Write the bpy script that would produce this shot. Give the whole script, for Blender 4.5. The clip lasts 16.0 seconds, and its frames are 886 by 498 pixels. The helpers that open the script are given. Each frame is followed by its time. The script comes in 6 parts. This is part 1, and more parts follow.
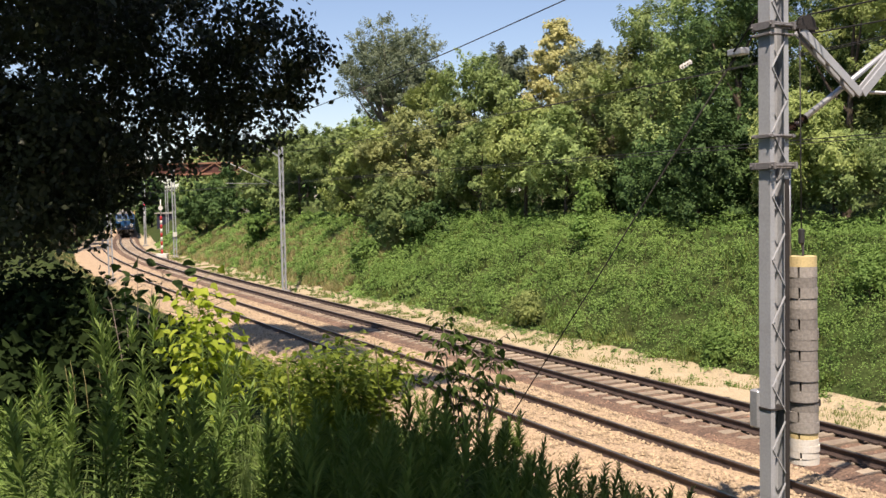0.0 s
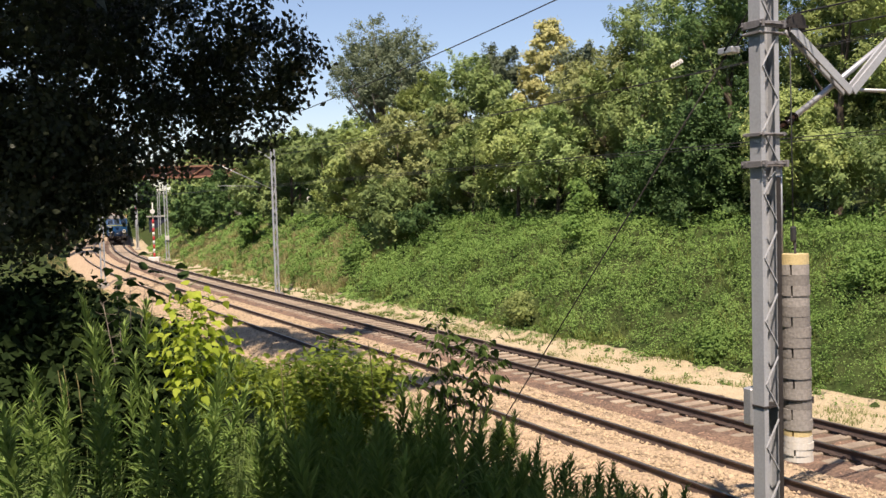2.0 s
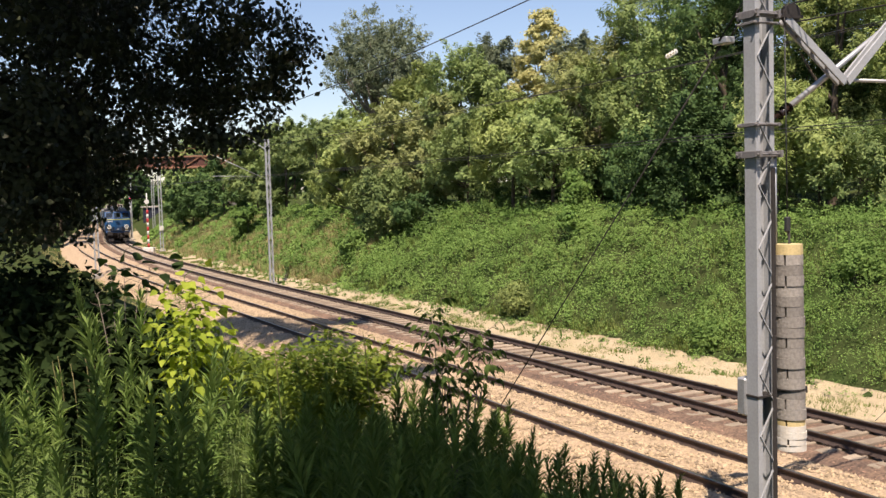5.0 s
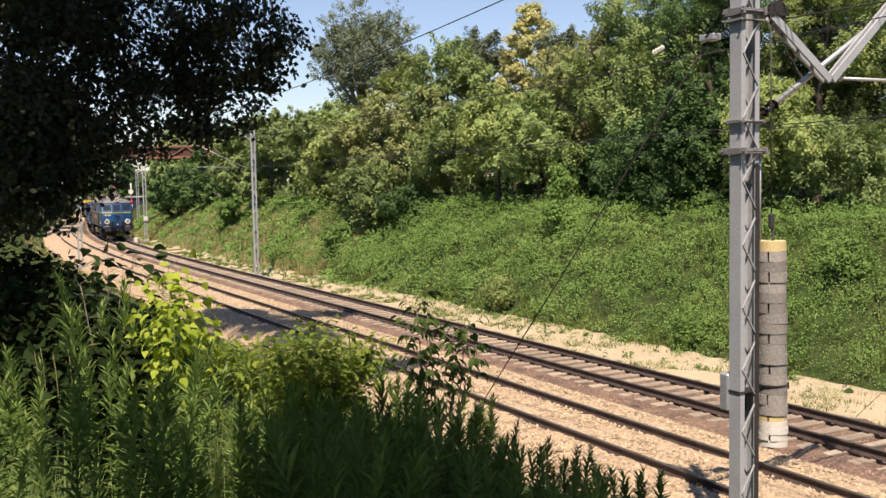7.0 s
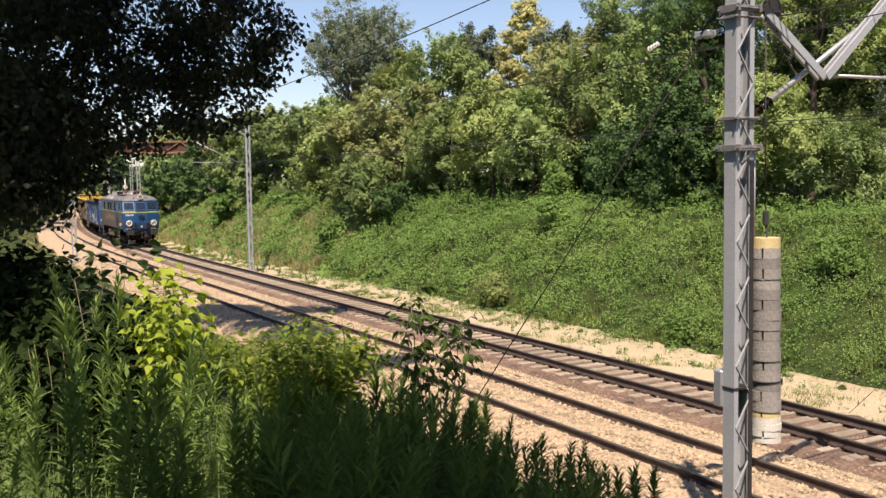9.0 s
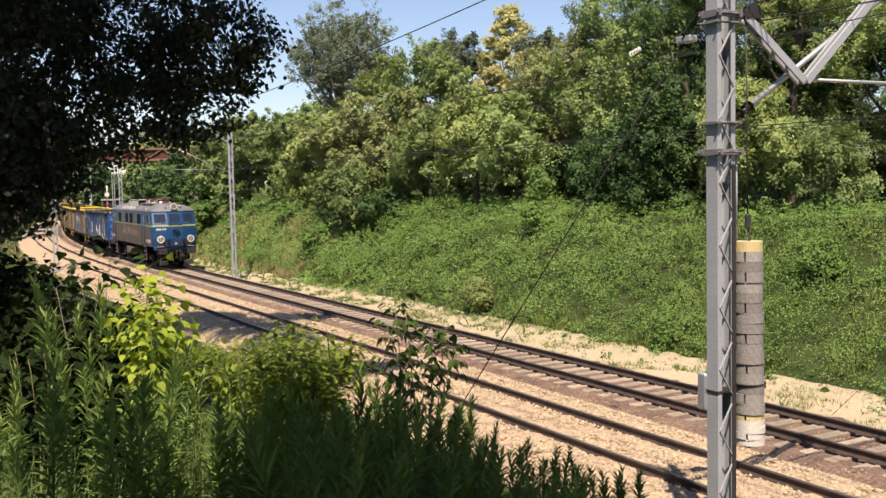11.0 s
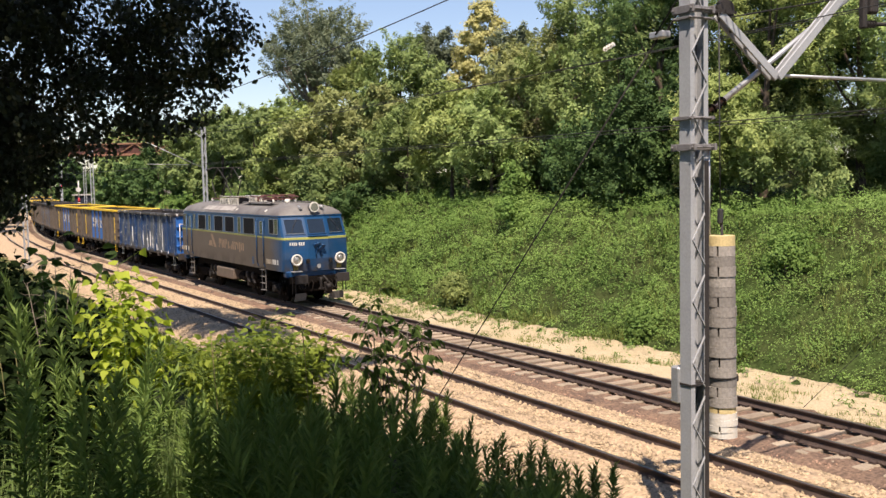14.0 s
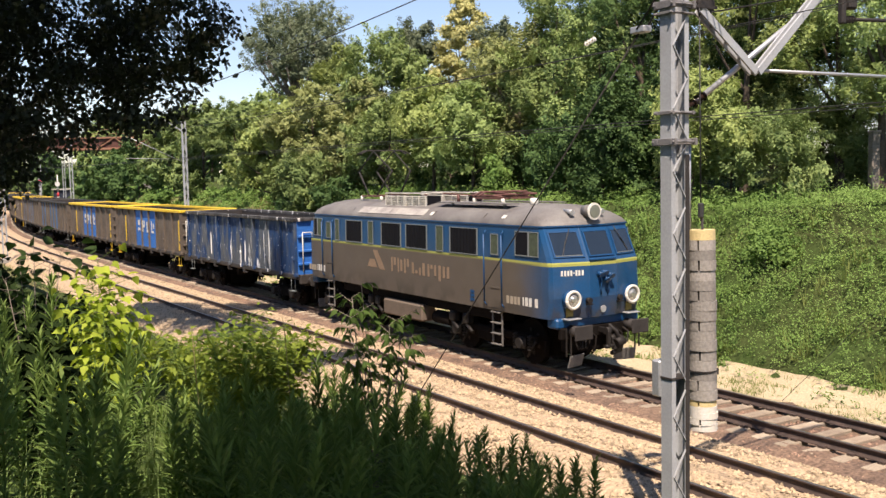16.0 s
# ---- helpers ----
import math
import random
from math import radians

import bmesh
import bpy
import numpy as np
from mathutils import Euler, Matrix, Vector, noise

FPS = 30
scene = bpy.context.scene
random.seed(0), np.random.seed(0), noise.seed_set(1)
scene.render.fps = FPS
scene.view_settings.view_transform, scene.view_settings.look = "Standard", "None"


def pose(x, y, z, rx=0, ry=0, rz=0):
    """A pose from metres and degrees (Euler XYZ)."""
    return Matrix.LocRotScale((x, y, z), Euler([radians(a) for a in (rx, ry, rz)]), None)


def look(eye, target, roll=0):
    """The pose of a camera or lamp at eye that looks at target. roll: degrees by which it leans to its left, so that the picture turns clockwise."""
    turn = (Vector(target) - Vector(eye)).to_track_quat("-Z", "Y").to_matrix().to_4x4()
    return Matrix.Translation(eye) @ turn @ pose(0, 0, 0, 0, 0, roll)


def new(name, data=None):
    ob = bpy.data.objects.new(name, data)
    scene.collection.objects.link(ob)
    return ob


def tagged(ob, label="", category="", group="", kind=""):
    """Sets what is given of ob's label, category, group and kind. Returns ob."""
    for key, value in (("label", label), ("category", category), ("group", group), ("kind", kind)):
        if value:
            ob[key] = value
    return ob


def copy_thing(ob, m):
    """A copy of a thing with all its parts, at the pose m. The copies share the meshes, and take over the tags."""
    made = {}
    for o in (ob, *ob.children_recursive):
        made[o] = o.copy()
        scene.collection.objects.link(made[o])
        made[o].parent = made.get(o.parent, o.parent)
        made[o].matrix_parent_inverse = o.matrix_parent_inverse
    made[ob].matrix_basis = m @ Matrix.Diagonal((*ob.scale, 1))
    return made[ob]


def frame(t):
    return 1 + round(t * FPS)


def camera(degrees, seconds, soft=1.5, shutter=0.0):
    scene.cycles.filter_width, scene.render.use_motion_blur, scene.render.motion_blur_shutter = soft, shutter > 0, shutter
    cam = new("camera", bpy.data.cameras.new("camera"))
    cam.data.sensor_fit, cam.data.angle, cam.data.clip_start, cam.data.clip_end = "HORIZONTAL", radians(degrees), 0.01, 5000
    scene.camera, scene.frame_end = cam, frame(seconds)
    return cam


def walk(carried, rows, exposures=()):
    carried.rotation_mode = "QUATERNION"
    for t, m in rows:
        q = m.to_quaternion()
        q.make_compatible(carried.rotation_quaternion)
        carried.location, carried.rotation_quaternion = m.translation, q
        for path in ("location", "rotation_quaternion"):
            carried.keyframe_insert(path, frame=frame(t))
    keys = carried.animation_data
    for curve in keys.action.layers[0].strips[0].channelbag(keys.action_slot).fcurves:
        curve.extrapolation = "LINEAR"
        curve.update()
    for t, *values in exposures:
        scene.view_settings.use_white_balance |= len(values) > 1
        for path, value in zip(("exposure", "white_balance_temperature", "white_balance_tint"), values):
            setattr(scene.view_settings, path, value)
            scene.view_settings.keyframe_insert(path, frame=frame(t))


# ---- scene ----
# camera: carried by hand on the bank above the line, almost on the spot
EYE_Z = 5.015
cam = camera(49.01, 16.0, soft=1.5)
PATH = [(0, 0.000, -2.887, 1.104), (0.5, -0.087, -2.978, 1.127), (1, -0.482, -2.909, 1.213), (1.5, -0.546, -3.007, 1.522), (2, -0.441, -2.845, 1.585),
        (2.5, -0.241, -2.919, 1.458), (3, -0.196, -3.196, 1.374), (5.5, -0.983, -3.525, 1.537), (6, -1.292, -3.688, 1.274), (6.5, -1.347, -3.760, 1.215),
        (7, -1.579, -3.836, 0.978), (7.5, -1.678, -3.973, 0.726), (8, -1.614, -4.149, 0.619), (8.5, -1.754, -4.231, 0.647), (9, -1.881, -4.071, 0.826),
        (11.5, -3.218, -3.756, 1.158), (12, -3.579, -3.902, 1.147), (12.5, -3.739, -4.009, 1.183), (13, -3.937, -3.985, 1.202), (13.5, -4.095, -4.047, 1.136),
        (14, -4.330, -4.083, 1.166), (14.5, -4.631, -4.084, 1.296), (15, -4.877, -4.176, 1.298), (15.5, -5.075, -4.300, 1.215), (16, -5.402, -4.434, 1.152)]
walk(cam, [(t, pose(0, 0, EYE_Z, 90 + p, r, y)) for t, y, p, r in PATH], exposures=[(0, 0.73, 7000, 21), (8, 0.76, 7000, 21), (12, 0.78, 7000, 21), (15.5, 0.83, 7000, 21), (16, 0.93, 7000, 21)])

# daylight: high summer sun behind the camera
SUN_EL = radians(61)
SUN_TO = Vector((-0.12, -1.0, 0)).normalized()          # level direction towards the sun
world = bpy.data.worlds.new("sky")
scene.world = world
world.use_nodes = True
wn = world.node_tree
sky = wn.nodes.new("ShaderNodeTexSky")
sky.sky_type, sky.sun_disc = "NISHITA", False
sky.sun_elevation, sky.sun_rotation = SUN_EL, math.atan2(SUN_TO.x, SUN_TO.y)
sky.air_density, sky.dust_density, sky.ozone_density = 1.0, 0.3, 3.2
wn.links.new(sky.outputs[0], wn.nodes["Background"].inputs[0])
wn.nodes["Background"].inputs[1].default_value = 0.09
sun = new("sun", bpy.data.lights.new("sun", "SUN"))
sun.data.energy, sun.data.angle, sun.data.color = 4.9, radians(0.55), (1.0, 0.93, 0.80)
sun.matrix_world = look((0, 0, 60), (-SUN_TO.x, -SUN_TO.y, 60 - math.tan(SUN_EL)))
# ---- materials ----
def mat(name, base, rough=0.7, metal=0.0, vary=0.25, scale=3.0, fine=40.0, bump=0.15, second=None, mix=0.5, spec=0.4, island=0.0, obj_random=0.0, sharp=0.0):
    """A surface with grain at two scales; second: a colour that shows in patches."""
    m = bpy.data.materials.new(name)
    m.use_nodes = True
    n, l = m.node_tree.nodes, m.node_tree.links
    b = n["Principled BSDF"]
    co = n.new("ShaderNodeTexCoord")
    big, small = n.new("ShaderNodeTexNoise"), n.new("ShaderNodeTexNoise")
    for node, s, det in ((big, scale, 5.0), (small, fine, 4.0)):
        node.inputs["Scale"].default_value, node.inputs["Detail"].default_value = s, det
        l.new(co.outputs["Object"], node.inputs["Vector"])
    ramp = n.new("ShaderNodeMapRange")
    ramp.inputs[1].default_value, ramp.inputs[2].default_value = 0.3 + sharp, 0.7 - sharp
    l.new(big.outputs[0], ramp.inputs[0])
    mixc = n.new("ShaderNodeMix")
    mixc.data_type = "RGBA"
    mixc.inputs[6].default_value = (*base, 1)
    mixc.inputs[7].default_value = (*(second or [c * (1 - vary) for c in base]), 1)
    k = n.new("ShaderNodeMath")
    k.operation = "MULTIPLY"
    k.inputs[1].default_value = mix * 2 if second else 1.0
    k.use_clamp = True
    l.new(ramp.outputs[0], k.inputs[0])
    l.new(k.outputs[0], mixc.inputs[0])
    val = n.new("ShaderNodeMapRange")
    val.inputs[1].default_value, val.inputs[2].default_value = 0.25, 0.75
    val.inputs[3].default_value, val.inputs[4].default_value = 1 - vary, 1 + vary
    l.new(small.outputs[0], val.inputs[0])
    last = val.outputs[0]
    for amount, kind, out in ((island, "ShaderNodeNewGeometry", "Random Per Island"), (obj_random, "ShaderNodeObjectInfo", "Random")):
        if amount:
            g = n.new(kind)
            r = n.new("ShaderNodeMapRange")
            r.inputs[3].default_value, r.inputs[4].default_value = 1 - amount, 1 + amount
            l.new(g.outputs[out], r.inputs[0])
            mm = n.new("ShaderNodeMath")
            mm.operation = "MULTIPLY"
            l.new(last, mm.inputs[0])
            l.new(r.outputs[0], mm.inputs[1])
            last = mm.outputs[0]
    vm = n.new("ShaderNodeVectorMath")
    vm.operation = "SCALE"
    l.new(mixc.outputs[2], vm.inputs[0])
    l.new(last, vm.inputs["Scale"])
    l.new(vm.outputs[0], b.inputs["Base Color"])
    b.inputs["Roughness"].default_value, b.inputs["Metallic"].default_value = rough, metal
    b.inputs["Specular IOR Level"].default_value = spec
    if bump:
        bp = n.new("ShaderNodeBump")
        bp.inputs["Strength"].default_value, bp.inputs["Distance"].default_value = bump, 0.02
        l.new(small.outputs[0], bp.inputs["Height"])
        l.new(bp.outputs[0], b.inputs["Normal"])
    return m


def leaf_mat(name, dark, light, trans=0.28, rough=0.6, spread=0.18, spec=0.08):
    """Foliage: colour differs leaf by leaf and tree by tree, part of the light passes through."""
    m = bpy.data.materials.new(name)
    m.use_nodes = True
    n, l = m.node_tree.nodes, m.node_tree.links
    b, out = n["Principled BSDF"], n["Material Output"]
    g, o, co = n.new("ShaderNodeNewGeometry"), n.new("ShaderNodeObjectInfo"), n.new("ShaderNodeTexCoord")
    big = n.new("ShaderNodeTexNoise")
    big.inputs["Scale"].default_value, big.inputs["Detail"].default_value = 0.45, 3.0
    l.new(co.outputs["Object"], big.inputs["Vector"])
    add = n.new("ShaderNodeMath")
    add.operation = "MULTIPLY_ADD"
    l.new(g.outputs["Random Per Island"], add.inputs[0])
    add.inputs[1].default_value = 0.55
    sub = n.new("ShaderNodeMapRange")
    sub.inputs[1].default_value, sub.inputs[2].default_value = 0.35, 0.65
    sub.inputs[3].default_value, sub.inputs[4].default_value = -0.1, 0.5
    l.new(big.outputs[0], sub.inputs[0])
    l.new(sub.outputs[0], add.inputs[2])
    mixc = n.new("ShaderNodeMix")
    mixc.data_type = "RGBA"
    mixc.inputs[6].default_value, mixc.inputs[7].default_value = (*dark, 1), (*light, 1)
    l.new(add.outputs[0], mixc.inputs[0])
    hsv = n.new("ShaderNodeHueSaturation")
    r = n.new("ShaderNodeMapRange")
    r.inputs[3].default_value, r.inputs[4].default_value = 1 - spread, 1 + spread
    l.new(o.outputs["Random"], r.inputs[0])
    l.new(r.outputs[0], hsv.inputs["Value"])
    l.new(mixc.outputs[2], hsv.inputs["Color"])
    l.new(hsv.outputs[0], b.inputs["Base Color"])
    b.inputs["Roughness"].default_value, b.inputs["Specular IOR Level"].default_value = rough, spec
    tr = n.new("ShaderNodeBsdfTranslucent")
    hs2 = n.new("ShaderNodeHueSaturation")
    hs2.inputs["Hue"].default_value, hs2.inputs["Saturation"].default_value, hs2.inputs["Value"].default_value = 0.497, 1.05, 1.5
    l.new(hsv.outputs[0], hs2.inputs["Color"])
    l.new(hs2.outputs[0], tr.inputs[0])
    ms = n.new("ShaderNodeMixShader")
    ms.inputs[0].default_value = trans
    l.new(b.outputs[0], ms.inputs[1])
    l.new(tr.outputs[0], ms.inputs[2])
    l.new(ms.outputs[0], out.inputs[0])
    return m


M_SOIL = mat("soil_and_litter", (0.05, 0.06, 0.022), 0.95, vary=0.4, scale=0.6, fine=9, bump=0.6, second=(0.035, 0.06, 0.016), mix=0.5, spec=0.05)
M_SAND = mat("sandy_verge", (0.395, 0.32, 0.21), 0.95, vary=0.3, scale=1.2, fine=25, bump=0.5, second=(0.33, 0.27, 0.16), mix=0.4)
M_BALLAST = mat("pale_ballast", (0.37, 0.275, 0.175), 0.9, vary=0.45, scale=4, fine=14, bump=1.0, second=(0.36, 0.26, 0.17), mix=0.35)
M_STONE = mat("ballast_stone", (0.365, 0.275, 0.172), 0.88, vary=0.2, scale=6, fine=40, bump=0.4, island=0.45)
M_DIRT = mat("brown_oiled_ballast", (0.185, 0.12, 0.08), 0.95, vary=0.6, scale=1.6, fine=16, bump=1.0, second=(0.09, 0.06, 0.045), mix=0.5)
M_DIRTSTONE = mat("brown_stone", (0.26, 0.16, 0.11), 0.9, vary=0.25, scale=6, fine=40, bump=0.4, island=0.5)
M_SLEEPER = mat("concrete_sleeper", (0.33, 0.275, 0.2), 0.9, vary=0.25, scale=3, fine=40, bump=0.4, second=(0.2, 0.15, 0.11), mix=0.4, obj_random=0.2)
M_RAIL = mat("rusty_rail", (0.075, 0.05, 0.04), 0.75, vary=0.3, scale=5, fine=60, bump=0.3, second=(0.04, 0.028, 0.024))
M_RAILTOP = mat("polished_railhead", (0.35, 0.33, 0.31), 0.35, metal=0.9, vary=0.15, scale=3, fine=40, bump=0.05)
M_POLE = mat("grey_painted_steel", (0.36, 0.38, 0.395), 0.55, vary=0.1, scale=1.5, fine=30, bump=0.08, second=(0.29, 0.30, 0.31), mix=0.4)
M_CLAMP = mat("dull_grey_clamp", (0.17, 0.165, 0.165), 0.6, vary=0.2, scale=4, fine=40, bump=0.1)
M_GALV = mat("galvanised_steel", (0.42, 0.43, 0.44), 0.45, metal=0.5, vary=0.15, scale=3, fine=40, bump=0.05)
M_DARKSTEEL = mat("dark_weathered_steel", (0.04, 0.036, 0.034), 0.7, vary=0.3, scale=3, fine=50, bump=0.2, spec=0.2)
M_WIRE = mat("dark_wire", (0.035, 0.035, 0.035), 0.6, vary=0.2, scale=3, fine=50, bump=0)
M_CONCRETE = mat("weathered_concrete", (0.275, 0.26, 0.235), 0.92, vary=0.22, scale=4, fine=30, bump=0.4, second=(0.23, 0.21, 0.19), mix=0.4, obj_random=0.22)
M_WHITECON = mat("pale_new_concrete", (0.62, 0.61, 0.57), 0.85, vary=0.12, scale=5, fine=40, bump=0.2, second=(0.5, 0.42, 0.3), mix=0.25)
M_YELLOWP = mat("faded_yellow_paint", (0.6, 0.48, 0.24), 0.7, vary=0.15, scale=6, fine=40, bump=0.2)
M_BARK = mat("brown_bark", (0.10, 0.075, 0.055), 0.95, vary=0.4, scale=3, fine=18, bump=0.9)
M_PALEBARK = mat("grey_bark", (0.2, 0.17, 0.14), 0.95, vary=0.35, scale=3, fine=18, bump=0.8)
M_LEAF = [leaf_mat("leaves_mid_green", (0.115, 0.175, 0.062), (0.30, 0.375, 0.135), trans=0.2),
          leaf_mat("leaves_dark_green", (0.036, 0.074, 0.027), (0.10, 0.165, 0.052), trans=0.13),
          leaf_mat("leaves_yellow_green", (0.15, 0.20, 0.062), (0.34, 0.40, 0.14), trans=0.22),
          leaf_mat("leaves_olive_grey", (0.095, 0.12, 0.075), (0.21, 0.245, 0.15)),
          leaf_mat("leaves_cream_yellow", (0.27, 0.27, 0.1), (0.56, 0.53, 0.24), spread=0.1),
          leaf_mat("leaves_brown_tinged", (0.145, 0.172, 0.066), (0.335, 0.36, 0.145), trans=0.2)]
# shrub leaves near black: the deep shade under the tree is in their colour
M_SHADELEAF = leaf_mat("shrub_leaves_toned_for_shade", (0.010, 0.020, 0.007), (0.026, 0.042, 0.013), trans=0.08, rough=0.7, spec=0.03)
# crown leaves darkened in colour to stand in for backlit shade
M_CANOPY = leaf_mat("canopy_leaves_toned_for_shade", (0.027, 0.035, 0.019), (0.068, 0.08, 0.04), trans=0.12, rough=0.45, spec=0.22)
M_HERB = leaf_mat("herb_leaves", (0.077, 0.147, 0.034), (0.185, 0.28, 0.076), trans=0.16)
M_WEED = leaf_mat("tall_weed_leaves", (0.065, 0.13, 0.034), (0.26, 0.35, 0.10), trans=0.32, spec=0.1)
M_LIME = leaf_mat("lime_sapling_leaves", (0.20, 0.285, 0.035), (0.42, 0.475, 0.075), trans=0.45)
M_GRASS = leaf_mat("grass_blades", (0.08, 0.13, 0.03), (0.22, 0.25, 0.08), trans=0.3)
M_GRASS2 = leaf_mat("dry_grass", (0.22, 0.2, 0.09), (0.4, 0.35, 0.17), trans=0.2)
# ---- mesh helpers ----
def part(name, bm, material, parent=None, label=""):
    me = bpy.data.meshes.new(name)
    bm.to_mesh(me)
    bm.free()
    for m in material if isinstance(material, (list, tuple)) else [material]:
        me.materials.append(m)
    ob = new(name, me)
    if parent:
        ob.parent = parent
    return tagged(ob, label)


def box(bm, c, size, rot=None, bevel=0.0, mi=0):
    """A box about c, turned by the matrix rot, its edges bevelled."""
    m = Matrix.Translation(c) @ (rot.to_4x4() if rot else Matrix()) @ Matrix.Diagonal((*size, 1))
    r = bmesh.ops.create_cube(bm, size=1, matrix=m)
    vs = r["verts"]
    fs = list({f for v in vs for f in v.link_faces})
    if bevel:
        es = list({e for v in vs for e in v.link_edges})
        fs = fs + bmesh.ops.bevel(bm, geom=es, offset=bevel, segments=1, affect="EDGES")["faces"]
    for f in fs:
        if f.is_valid:
            f.material_index = mi
    return fs


def aim(a, b):
    d = Vector(b) - Vector(a)
    return d.to_track_quat("Z", "Y").to_matrix()


def rod(bm, a, b, r, seg=8, r2=None, mi=0):
    """A round bar from a to b."""
    a, b = Vector(a), Vector(b)
    m = Matrix.Translation((a + b) / 2) @ aim(a, b).to_4x4()
    k = bmesh.ops.create_cone(bm, cap_ends=True, segments=seg, radius1=r, radius2=r if r2 is None else r2, depth=(b - a).length, matrix=m)
    for f in {f for v in k["verts"] for f in v.link_faces}:
        f.material_index = mi
        f.smooth = len(f.verts) == 4


def bar(bm, a, b, w, h, mi=0, bevel=0.0):
    """A flat or square bar from a to b."""
    a, b = Vector(a), Vector(b)
    box(bm, (a + b) / 2, (w, h, (b - a).length), aim(a, b), bevel, mi)


def mesh_np(name, V, F, materials, smooth=False):
    V, F = np.asarray(V, np.float32), np.asarray(F, np.int32)
    me = bpy.data.meshes.new(name)
    me.vertices.add(len(V))
    me.vertices.foreach_set("co", V.ravel())
    me.loops.add(F.size)
    me.loops.foreach_set("vertex_index", F.ravel())
    me.polygons.add(len(F))
    me.polygons.foreach_set("loop_start", np.arange(0, F.size, F.shape[1], dtype=np.int32))
    me.update(calc_edges=True)
    if smooth:
        me.polygons.foreach_set("use_smooth", np.ones(len(F), bool))
    for m in materials if isinstance(materials, (list, tuple)) else [materials]:
        me.materials.append(m)
    return me


def tube(bm, pts, radii, seg=8, mi=0):
    """A bent, tapered round limb through pts."""
    rings = []
    for i, (p, r) in enumerate(zip(pts, radii)):
        d = Vector(pts[min(i + 1, len(pts) - 1)]) - Vector(pts[max(i - 1, 0)])
        q = d.to_track_quat("Z", "Y").to_matrix()
        rings.append([bm.verts.new(Vector(p) + q @ Vector((r * math.cos(a), r * math.sin(a), 0))) for a in [2 * math.pi * k / seg for k in range(seg)]])
    for a, b in zip(rings, rings[1:]):
        for k in range(seg):
            f = bm.faces.new((a[k], a[(k + 1) % seg], b[(k + 1) % seg], b[k]))
            f.smooth, f.material_index = True, mi
    bm.faces.new(rings[-1]).material_index = mi


# ---- the line: middle of the far track, s runs away from the camera, d across towards it ----
TS = np.arange(-70, 360.01, 0.5)
_k = np.interp(TS, [-30, -5, 20, 45, 70, 95, 120, 145, 170], np.array([-3.7, 0.8, 5.3, -5.1, -17.1, -21.8, -15.9, -7.6, 0.0]) * 1e-4)
_k[TS > 170] = 0
_k[TS < -30] = 0
TH = np.concatenate([[0], np.cumsum((_k[1:] + _k[:-1]) * 0.25)])
TH = TH - np.interp(0, TS, TH) + 2.03173
_m = (TH[1:] + TH[:-1]) / 2
TX, TY = (np.concatenate([[0], np.cumsum(f(_m) * 0.5)]) for f in (np.cos, np.sin))
TX, TY = TX - np.interp(0, TS, TX) + 9.605, TY - np.interp(0, TS, TY) + 16.683
NEAR = 3.93                                              # from track to track
GAUGE = 0.7535                                           # middle of track to middle of rail


def on(s, d=0.0, z=0.0):
    x, y, h = (float(np.interp(s, TS, a)) for a in (TX, TY, TH))
    return Vector((x - math.sin(h) * d, y + math.cos(h) * d, z))


def heading(s):
    return float(np.interp(s, TS, TH))


def across(x, y):
    """s and d of places in the plan."""
    x, y = np.atleast_1d(x).astype(float), np.atleast_1d(y).astype(float)
    s, d = np.empty(len(x)), np.empty(len(x))
    for i in range(0, len(x), 4000):
        q = (x[i:i + 4000, None] - TX[None, ::4]) ** 2 + (y[i:i + 4000, None] - TY[None, ::4]) ** 2
        j = q.argmin(1) * 4
        h = TH[j]
        dx, dy = x[i:i + 4000] - TX[j], y[i:i + 4000] - TY[j]
        s[i:i + 4000] = TS[j] + dx * np.cos(h) + dy * np.sin(h)
        d[i:i + 4000] = -dx * np.sin(h) + dy * np.cos(h)
    return s, d


def rumple(x, y, size, seed=0.0):
    """A smooth uneven value, about -1 to 1."""
    a, b = x / size, y / size
    return (np.sin(a * 1.7 + 1.3 * np.sin(b * 1.1 + seed)) + np.sin(b * 2.1 + 1.7 * np.sin(a * 0.9 + seed * 2)) + np.sin((a + b) * 3.1 + seed)) / 3


def ground_z(x, y):
    s, d = across(x, y)
    z = np.interp(d, [-400, -60, -25, -9.6, -3.5, -2.1, 6.4, 7.4, 13.0, 15.5, 40, 400], [9, 6.0, 4.6, 3.7, -0.45, -0.62, -0.62, -0.5, 2.75, 3.3, 3.9, 6])
    rough = np.clip(np.maximum((-3.5 - d) / 4, (d - 7.0) / 4), 0, 1)
    return z + rough * (0.28 * rumple(x, y, 2.6) + 0.12 * rumple(x, y, 0.9, 2.0))
# ---- ground, ballast and tracks ----
def grade(lo, hi, step, reach):
    mid = np.arange(lo, hi + 0.01, step)
    out = step * np.cumsum(1.22 ** np.arange(1, 40))
    out = out[out < reach]
    return np.concatenate([(lo - out)[::-1], mid, hi + out])


def build_ground():
    xs, ys = grade(-62, 45, 0.8, 1500), grade(-14, 150, 0.8, 1800)
    X, Y = np.meshgrid(xs, ys)
    Z = ground_z(X.ravel(), Y.ravel())
    V = np.stack([X.ravel(), Y.ravel(), Z], 1)
    nx, ny = len(xs), len(ys)
    i = (np.arange(ny - 1)[:, None] * nx + np.arange(nx - 1)[None]).ravel()
    F = np.stack([i, i + 1, i + 1 + nx, i + nx], 1)
    ob = new("ground", mesh_np("ground", V, F, M_SOIL, True))
    tagged(ob, "dark soil of the railway cutting with leaf litter and roots", "ground", kind="structure")


